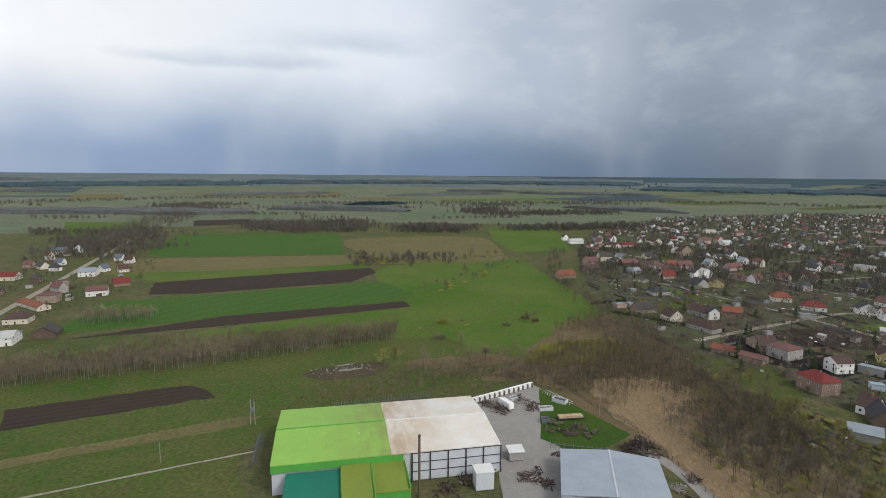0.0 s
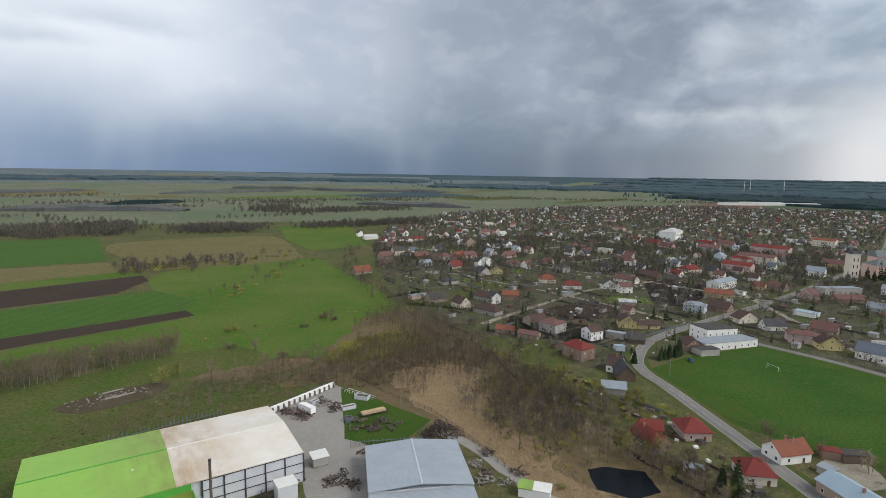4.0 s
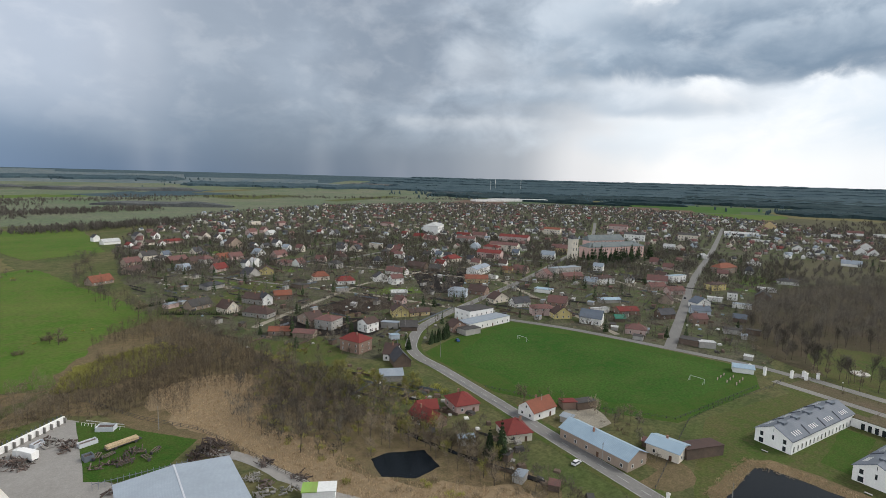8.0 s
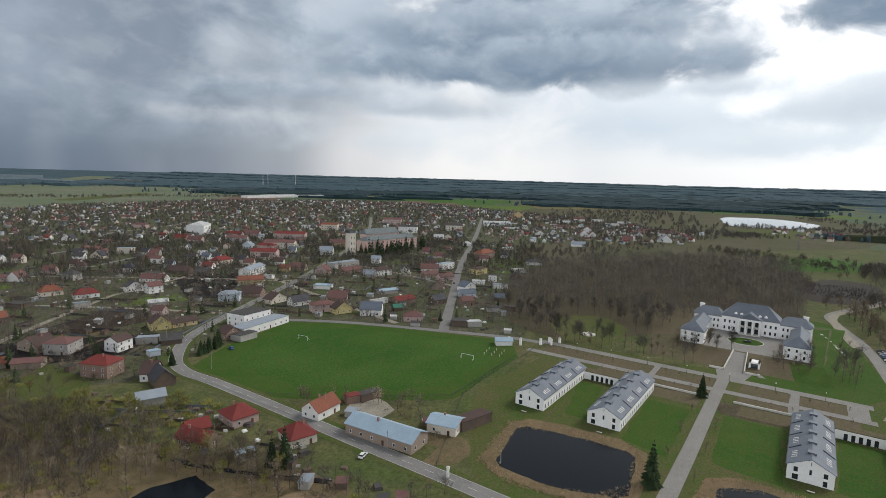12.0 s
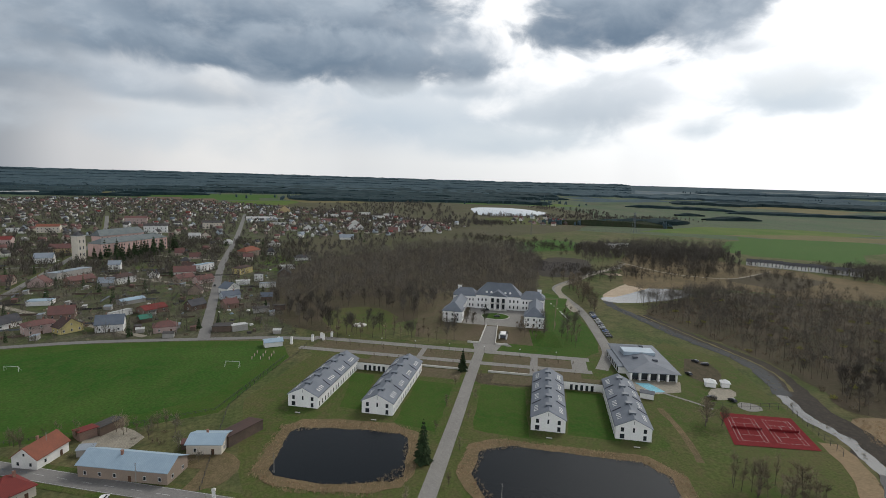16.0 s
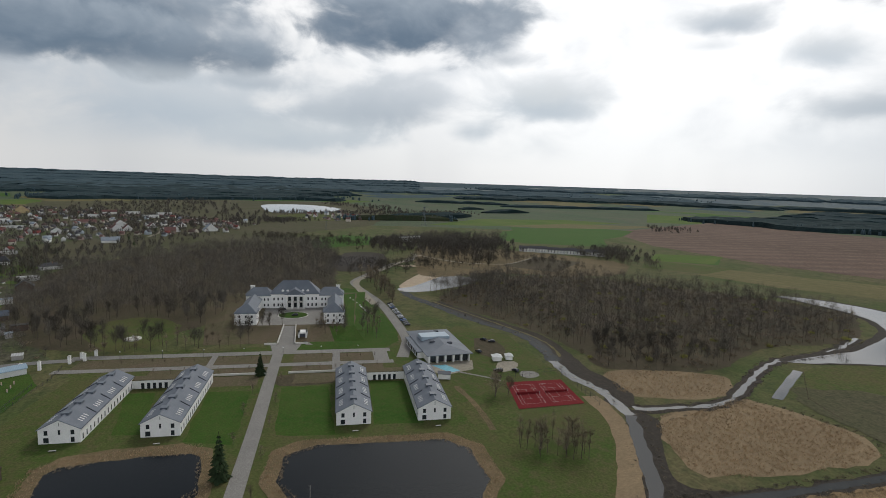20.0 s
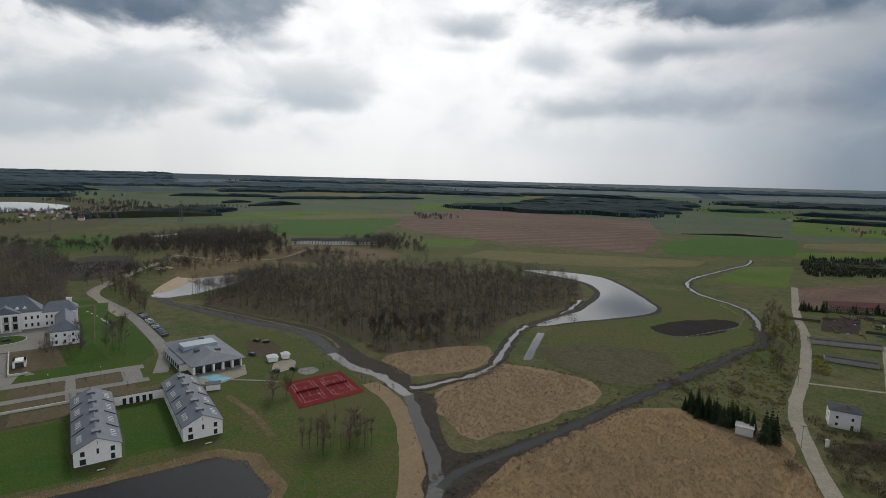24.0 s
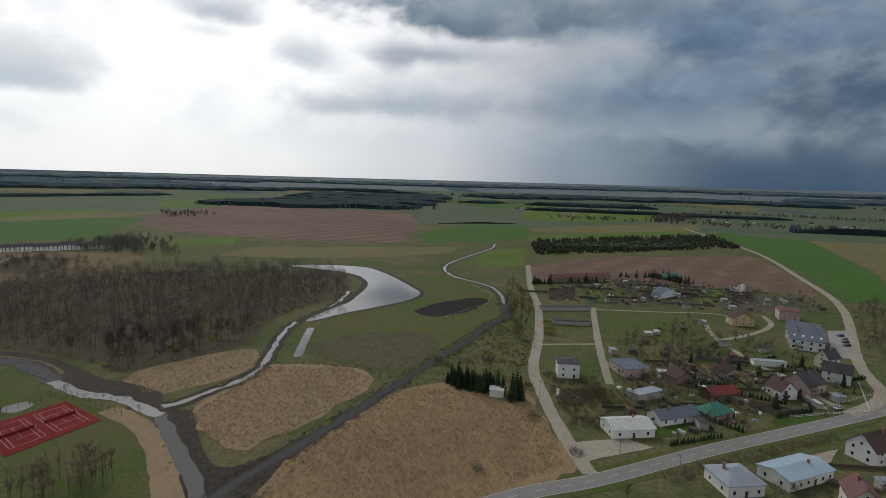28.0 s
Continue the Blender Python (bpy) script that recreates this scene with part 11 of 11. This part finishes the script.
def garden_shed(x, y, turn, k):
    if k in SHED_KINDS:
        return copy_thing(SHED_KINDS[k], pose(x, y, 0, 0, 0, turn))
    w, d, h, wall, roof, text = ((4, 3, 2.3, "timber", "felt", "small dark timber garden shed"), (5, 3.5, 2.4, "grey", "metal", "small shed with a sheet metal roof"), (3.5, 3, 2.2, "timber", "rust", "small timber shed with a red roof"), (6, 3.5, 2.5, "grey", "felt", "small grey garage with a felt roof"), (4.5, 3, 2.2, "grey", "white", "small garden shed with a pale roof"))[k]
    top = tagged(empty("garden_shed", pose(x, y, 0, 0, 0, turn)), text, "shed", "garden sheds")
    part("wall", wall_mesh(w, d, h, 0.5, "shed", PAINT[wall]), top)
    part("roof", roof_mesh(w, d, h, 0.5, "shed", ROOF[roof], 0.25, 0.1), top)
    SHED_KINDS[k] = top
    return top


spots = []
for poly, n in ((TOWN, 1400), ([(-30, -205), (-100, -262), (-105, -330), (-50, -400), (10, -330), (12, -215)], 26), ([(10, -430), (-60, -445), (-150, -470), (-150, -540), (20, -540), (50, -500)], 34), ([(10, -130), (-20, -160), (-110, -235), (-60, -110), (10, -80)], 14), ([(-290, 350), (-280, 430), (-310, 540), (-400, 600), (-400, 500), (-330, 390)], 22), ([(158, 60), (150, 80), (160, 140), (140, 150), (132, 110), (140, 70)], 6), ([(180, 74), (206, 84), (200, 118), (188, 128), (178, 112)], 6)):
    spots += [p for p in scatter(poly, n, rng, 6) if math.hypot(*p) < 620 and clear(p, 6, 0.8) and not near_line(p, ROAD_LEFT, 6)]
rng.shuffle(spots)
for p in spots[:190]:
    garden_shed(*p, rng.choice((16, 106)) + rng.uniform(-10, 10), rng.randrange(5))

# gardens of the south: plots, hedges, thickets, rows of garages, drives
LAYER[0] = 0.1
for pts, mt, tx in (([(35, -487), (18, -489), (17, -428), (27, -438)], M_meadow, "green allotment plot"), ([(-11, -469), (-24, -513), (-34, -490), (-23, -455)], M_plough, "dug brown allotment"), ([(-69, -553), (-90, -562), (-87, -492), (-58, -452)], M_meadow, "green allotment strip"), ([(-93, -545), (-112, -541), (-104, -490), (-89, -493)], M_plough, "dug brown allotment"),
                    ([(-36, -305), (-61, -300), (-57, -283), (-34, -278)], M_scrubfloor, "bare brown garden ground"), ([(-46, -259), (-63, -254), (-55, -243), (-47, -248)], M_mud, "dark vegetable beds"), ([(-53, -239), (-74, -252), (-66, -241), (-52, -231)], M_fresh, "green verge beside the road"), ([(62, -480), (40, -492), (38, -440), (58, -430)], M_plough, "dug allotment beside the road"),
                    ([(10, -500), (-8, -505), (-6, -450), (8, -450)], M_pasture, "rough allotment plot"), ([(-40, -520), (-58, -530), (-56, -480), (-40, -476)], M_mud, "dark dug allotment"), ([(15, -330), (-46, -352), (-50, -410), (18, -408)], M_pasture, "open green meadow between the lanes"), ([(2, -222), (-14, -232), (-24, -218), (-8, -206)], M_fresh, "green garden behind the barn")):
    LAYER[0] += 0.004
    patch("garden_plot", pts, mt, tx, z=LAYER[0], smooth=False, ragged=0.8)
ribbon("drive", [(-71, -304), (-75, -280), (-76, -257)], 4.5, M_concrete, "grey paved drive to the pink house", z=0.19)
patch("car_park", [(-128, -409), (-140, -414), (-122, -345), (-108, -342)], M_concrete, "grey car park beside the flats", z=0.2, smooth=False)
patch("drive", [(-47, -201), (-68, -218), (-62, -206), (-51, -197)], M_gravel, "pale gravel drive", z=0.17, smooth=False, ragged=0.6)
patch("yard", [(6, -200), (24, -190), (18, -178), (-4, -196)], M_gravel, "gravel yard in front of the white barn", z=0.16, smooth=False, ragged=0.8)
for poly, n, pro, tx in (([(33, -231), (16, -256), (11, -231), (29, -222)], 75, LIGHT_BUSH + BUSH, "brown thicket beside the gravel road"), ([(-21, -331), (-48, -332), (-49, -310), (-14, -296)], 60, LIGHT_BUSH + GARDEN, "bushes at the edge of the meadow"), ([(55, -362), (46, -362), (43, -326), (50, -323)], 40, SALLOW + LIGHT_BUSH, "budding bushes along the gravel road"),
                         ([(-5, -179), (-43, -209), (-72, -231), (-72, -227), (-42, -203), (-7, -173)], 70, LIGHT_BUSH, "dark hedge along the main road"), ([(-170, -490), (-195, -501), (-150, -365), (-130, -355)], 60, LIGHT_SLIM + GARDEN, "tall bare trees past the flats"), ([(-10, -290), (-60, -300), (-70, -262), (-30, -232), (0, -250)], 70, GARDEN + LIGHT_BUSH, "bare fruit trees of the gardens"), ([(60, -480), (-60, -470), (-110, -545), (-20, -560), (60, -520)], 110, GARDEN + LIGHT_BUSH, "bushes and fruit trees of the allotments"), ([(60, -230), (44, -262), (56, -330), (76, -370), (84, -330), (74, -262)], 80, LIGHT_BUSH + SALLOW, "scattered bushes of the wet meadow")):
    mass("garden_bushes", pro, [p for p in scatter(poly, n, rng, 1.6) if clear(p, 4, 0.3)], rng, tx, "shrubs", smin=0.5, smax=1.0)
spots = []
for a, b in (((-79, -315), (-94, -311)), ((-55, -241), (-72, -254)), ((79, -492), (10, -530)), ((-46, -262), (-64, -258)), ((-28, -228), (-39, -220)), ((-20, -268), (-44, -275)), ((-100, -300), (-112, -310)), ((-10, -200), (-30, -214))):
    n = int(math.dist(a, b) / 1.5)
    spots += [(a[0] + (b[0] - a[0]) * i / n + rng.uniform(-0.2, 0.2), a[1] + (b[1] - a[1]) * i / n) for i in range(n)]
mass("hedge_row", [hm], spots, rng, "dark conifer hedges of the southern gardens", "hedges", smin=0.7, smax=1.1)
mass("garden_conifers", FIR + THUJA, scatter([(2, -577), (-35, -588), (-68, -560), (-60, -548), (-30, -574), (2, -566)], 46, rng, 2.5) + scatter([(-20, -300), (-100, -330), (-96, -262), (-30, -232)], 16, rng, 8) + scatter([(78, -490), (14, -530), (18, -538), (80, -498)], 30, rng, 2), rng, "dark spruces round the allotments", "conifers", smin=0.35, smax=0.65)
for (ax, ay), (bx, by), n in (((60, -393), (25, -408), 12), ((48, -358), (24, -363), 9)):
    turn = math.degrees(math.atan2(by - ay, bx - ax))
    for i in range(n):
        t = (i + 0.5) / n
        gx, gy = ax + (bx - ax) * t, ay + (by - ay) * t
        gar = tagged(empty("garage", pose(gx, gy, 0.1, 0, 0, turn + 180)), "grey lock-up garage with a felt roof", "garage", "lock-up garages")
        L = math.dist((ax, ay), (bx, by)) / n
        part("wall", Geo().box(-L / 2, -2.9, -0.1, L / 2, 2.9, 2.5).mesh("wall", PAINT["grey"]), gar)
        part("roof", Geo().prism([(-L / 2, -3.1, 2.5), (L / 2, -3.1, 2.5), (L / 2, 3.1, 2.8), (-L / 2, 3.1, 2.8)], [(-L / 2, -3.1, 2.66), (L / 2, -3.1, 2.66), (L / 2, 3.1, 2.96), (-L / 2, 3.1, 2.96)]).mesh("roof", ROOF["felt"]), gar)
        part("door", Geo().box(-L / 2 + 0.35, -2.98, 0.1, L / 2 - 0.35, -2.9, 2.2).mesh("door", PAINT["white"] if i % 3 else PAINT["timber"]), gar)
fence([(-77, -259), (-92, -273), (-107, -287)], "pale stone garden fence with pillars", 1.3, 2.2, M_stone, (0.4,))
fence([(52, 276), (66, 236), (79, 212), (84, 189), (87, 165), (90, 150)], "dark wire fence along the scrub", 1.6, 3.5, M_steel, (0.3, 0.9, 1.5))
fence([(195, 165), (206, 130), (228, 88), (296, 75)], "dark wire fence of the pitch", 1.3, 3.5, M_steel, (0.6, 1.2))
# low brush along the banks
bank_spots = []
for line, wdt, n in ((DITCH[:9], 4.4, 8), (SIDE_CHANNEL, 4.2, 4), (RIVER, 6.5, 2), (DITCH[8:], 4, 2), ([(112, -226), (134, -233), (172, -219), (168, -162)], 2.0, 4), ([(112, -106), (101, -214), (76, -233), (46, -233)], 2.0, 3)):
    for q in spline(line, 3.0):
        for _ in range(n):
            sg = rng.choice((-1, 1))
            bank_spots.append((q.x + sg * wdt * rng.uniform(0.75, 1.3), q.y + rng.uniform(-1.5, 1.5) + sg * rng.uniform(-1, 1)))
mass("bank_brush", [bush(230 + i, 1.8, 2.2, 26, (M_gardentwig, M_twig)[i % 2], 0.16, 0.34) for i in range(4)], bank_spots, rng, "low brown brush along the water", "shrubs", smin=0.15, smax=0.5)
# dead tussocks of the wet meadow
TUSSOCK = [tuft(210 + i, 5, 0.5, 0.35, (M_deadgrass, M_darkgrass, M_deadgrass)[i]) for i in range(3)]
for poly, n, tx in (([(44, -232), (90, -235), (98, -262), (84, -350), (60, -350), (50, -290)], 900, "tussocks of the wet meadow"), ([(-75, 215), (-60, 262), (20, 290), (40, 262), (10, 236), (-30, 214)], 900, "dead grass behind the hall")):
    mass("tussocks", TUSSOCK, [p for p in scatter(poly, n, rng) if not near_line(p, DIRT_ROAD, 4)], rng, tx, "grass", smin=0.6, smax=1.4)

# headstones, pylon
hs = Geo()
for i in range(10):
    for j in range(20):
        p = Vector((598, -128)) + Vector((0.93, -0.30)) * (i * 8) + Vector((-0.30, -0.93)) * (j * 2.6) + Vector((rng.uniform(-0.6, 0.6), rng.uniform(-0.6, 0.6)))
        if rng.random() < 0.8:
            a, h = rng.uniform(0.8, 1.1), rng.uniform(0.8, 1.5)
            hs.box(p.x - 1.1, p.y - a / 2, 0.15, p.x + 1.1, p.y + a / 2, 0.5)
            hs.box(p.x + 0.9, p.y - a / 2, 0.5, p.x + 1.15, p.y + a / 2, h)
tagged(new("headstones", hs.mesh("headstones", ROOF["felt"])), "rows of dark headstones beyond the park", "headstones", kind="stuff")
py = tagged(empty("pylon", pose(1090, -445, 0, 0, 0, 20)), "tall grey lattice power pylon", "pylon")
for sx in (-1, 1):
    for sy in (-1, 1):
        part("leg", Geo().tube([(sx * 4, sy * 4, -0.2), (sx * 1.2, sy * 1.2, 26), (sx * 0.5, sy * 0.5, 42)], [0.3, 0.25, 0.2], 5).mesh("leg", M_zinc), py)
for z, L in ((28, 8), (34, 6.5), (40, 5)):
    part("crossarm", Geo().prism([(-L, -0.2, z), (L, -0.2, z), (L, 0.2, z), (-L, 0.2, z)], [(-1, -0.2, z + 1.6), (1, -0.2, z + 1.6), (1, 0.2, z + 1.6), (-1, 0.2, z + 1.6)]).mesh("crossarm", M_zinc), py)
for k in range(7):
    z0, z1 = k * 4.0, k * 4.0 + 4.0
    w0, w1 = 4 - 2.8 * z0 / 26, 4 - 2.8 * min(z1, 26) / 26
    part("brace", Geo().tube([(-w0, -w0, z0), (w1, -w1, z1)], [0.14, 0.14], 4).tube([(w0, -w0, z0), (-w1, -w1, z1)], [0.14, 0.14], 4).mesh("brace", M_zinc), py)

# fences, woodpiles and odds and ends of the gardens, too many to count
SOUTH_GARDENS = [(-6, -205), (-60, -245), (-100, -300), (-60, -330), (-15, -300), (10, -250)]
ALLOTMENTS = [(64, -430), (-60, -445), (-110, -490), (-110, -545), (0, -560), (70, -500)]
ROAD_GARDENS = [(10, -130), (-20, -160), (-110, -235), (-60, -110), (10, -80)]
NEAR_GARDENS = [(135, 300), (180, 236), (300, 240), (330, 95), (420, 118), (600, 160), (620, 420), (420, 560), (200, 600), (140, 480)]
YARDS = [(150, 80), (165, 130), (178, 190), (165, 235), (140, 215), (150, 150), (140, 100)]
for mat, n, text in ((PAINT["timber"], 130, "weathered plank fences between the gardens"), (M_steel, 110, "dark wire fences between the gardens"), (M_zinc, 50, "pale fences along the yards")):
    g = Geo()
    for poly, k in ((NEAR_GARDENS, n), (SOUTH_GARDENS, n // 6), (ALLOTMENTS, n // 5), (ROAD_GARDENS, n // 10), (YARDS, n // 12)):
        for p in scatter(poly, k, rng, 5):
            a = radians(rng.choice((16, 106)) + rng.uniform(-6, 6))
            u, L = Vector((math.cos(a), math.sin(a), 0)), rng.uniform(8, 26)
            v = Vector((-u.y, u.x, 0)) * 0.05
            p = Vector((*p, 0))
            e = p + u * L
            if any(near_line((q.x, q.y), r, 6) for q in (p, e) for r in (MAIN_ROAD, STREET_B, STREET_C, GRAVEL_RIGHT)) or any(math.hypot((p + e).x / 2 - x, (p + e).y / 2 - y) < r + 2 for x, y, r in built):
                continue
            up = Vector((0, 0, rng.uniform(1.0, 1.6)))
            z = Vector((0, 0, 0.2))
            g.prism([p - v + z, e - v + z, e + v + z, p + v + z], [p - v + up, e - v + up, e + v + up, p + v + up])
            for j in range(int(L / 2.5) + 1):
                q = p + u * j * 2.5
                g.box(q.x - 0.08, q.y - 0.08, -0.1, q.x + 0.08, q.y + 0.08, up.z + 0.1)
    tagged(new("garden_fences", g.mesh("garden_fences", mat)), text, "fences", kind="stuff")
for mat, n, text, big in ((PAINT["white"], 70, "pale tubs, sheets and covers lying in the gardens", 1.3), (PAINT["timber"], 260, "woodpiles and stacked boards in the gardens", 1.8), (PAINT["grey"], 150, "grey blocks and bins in the gardens", 1.4), (ROOF["felt"], 160, "dark heaps and covered stacks in the gardens", 2.2), (ROOF["bluemetal"], 40, "blue barrels and covers in the gardens", 1.2)):
    g = Geo()
    for poly, k in ((NEAR_GARDENS, n), (SOUTH_GARDENS, n // 5), (ALLOTMENTS, n // 5), (ROAD_GARDENS, n // 10), (YARDS, n // 10)):
        for p in scatter(poly, k, rng, 3):
            if not clear(p, 5, 0.5):
                continue
            a, w, d, h = rng.uniform(0, 3.14), rng.uniform(0.5, 1) * big, rng.uniform(0.4, 0.8) * big, rng.uniform(0.3, 0.8) * big
            c, s_ = math.cos(a), math.sin(a)
            base = [(p[0] + c * x - s_ * y, p[1] + s_ * x + c * y) for x, y in ((-w, -d), (w, -d), (w, d), (-w, d))]
            top = [(p[0] + (x - p[0]) * 0.8, p[1] + (y - p[1]) * 0.8) for x, y in base]
            g.prism([(x, y, 0) for x, y in base], [(x, y, h) for x, y in top])
    tagged(new("garden_clutter", g.mesh("garden_clutter", mat)), text, "clutter", kind="stuff")

mass("thicket", WILLOW + SALLOW, [p for p in scatter([(128, 269), (158, 280), (156, 234), (128, 205), (104, 211)], 34, rng, 3.5) if clear(p, 4, 3)], rng, "olive budding willows of the wet scrub", "shrubs", smin=0.6, smax=1.0)
mass("ditch_brush", LIGHT_BUSH + SALLOW, scatter([(-30, 342), (-3, 352), (26, 362), (68, 382), (114, 397), (114, 400), (67, 386), (25, 366), (-4, 356), (-31, 346)], 46, rng, 3), rng, "low brush along the meadow ditch", "bushes", smin=0.25, smax=0.6)
# the old ruin in the meadow, road past the palace
ru = tagged(empty("ruin", pose(-50, 273, 0, 0, 0, 22)), "roofless ruin with broken pale walls", "ruin")
for k, (x, y, L, a, h) in enumerate(((2, 0, 12, 0, 0.9), (-10, 3, 5, 90, 1.2), (9, 4, 5, 84, 0.8), (1, 8, 9, 3, 0.6))):
    part("ruin_wall", Geo().prism([(-L / 2, -0.3, -0.1), (L / 2, -0.3, -0.1), (L / 2, 0.3, -0.1), (-L / 2, 0.3, -0.1)], [(-L / 2, -0.25, h), (L / 2, -0.25, h * 0.55), (L / 2, 0.25, h * 0.55), (-L / 2, 0.25, h)]).mesh("ruin_wall", M_concrete), ru, m=pose(x, y, 0, 0, 0, a))
g = Geo()
for i in range(90):
    x, y, q = rng.gauss(0, 8), rng.gauss(3, 3.4), rng.uniform(0.12, 0.45)
    g.box(x - q, y - q * 0.7, 0, x + q, y + q * 0.7, q * rng.uniform(0.5, 1.1))
rb = new("rubble", g.mesh("rubble", M_paving))
rb.matrix_basis = pose(-50, 273, 0, 0, 0, 22)
tagged(rb, "grey rubble strewn round the ruin", "rubble", kind="stuff")
ribbon("road", [(405, -117), (444, -120), (486, -125), (509, -134), (523, -146), (565, -178), (604, -211), (656, -253)], 6, M_gravel, "pale gravel road past the palace and the beach", z=0.235, ragged=0.4)
patch("sand_court", [(570, -203), (585, -201), (586, -219), (571, -221)], M_sand, "sandy ball court beside the beach", z=0.21, smooth=False)
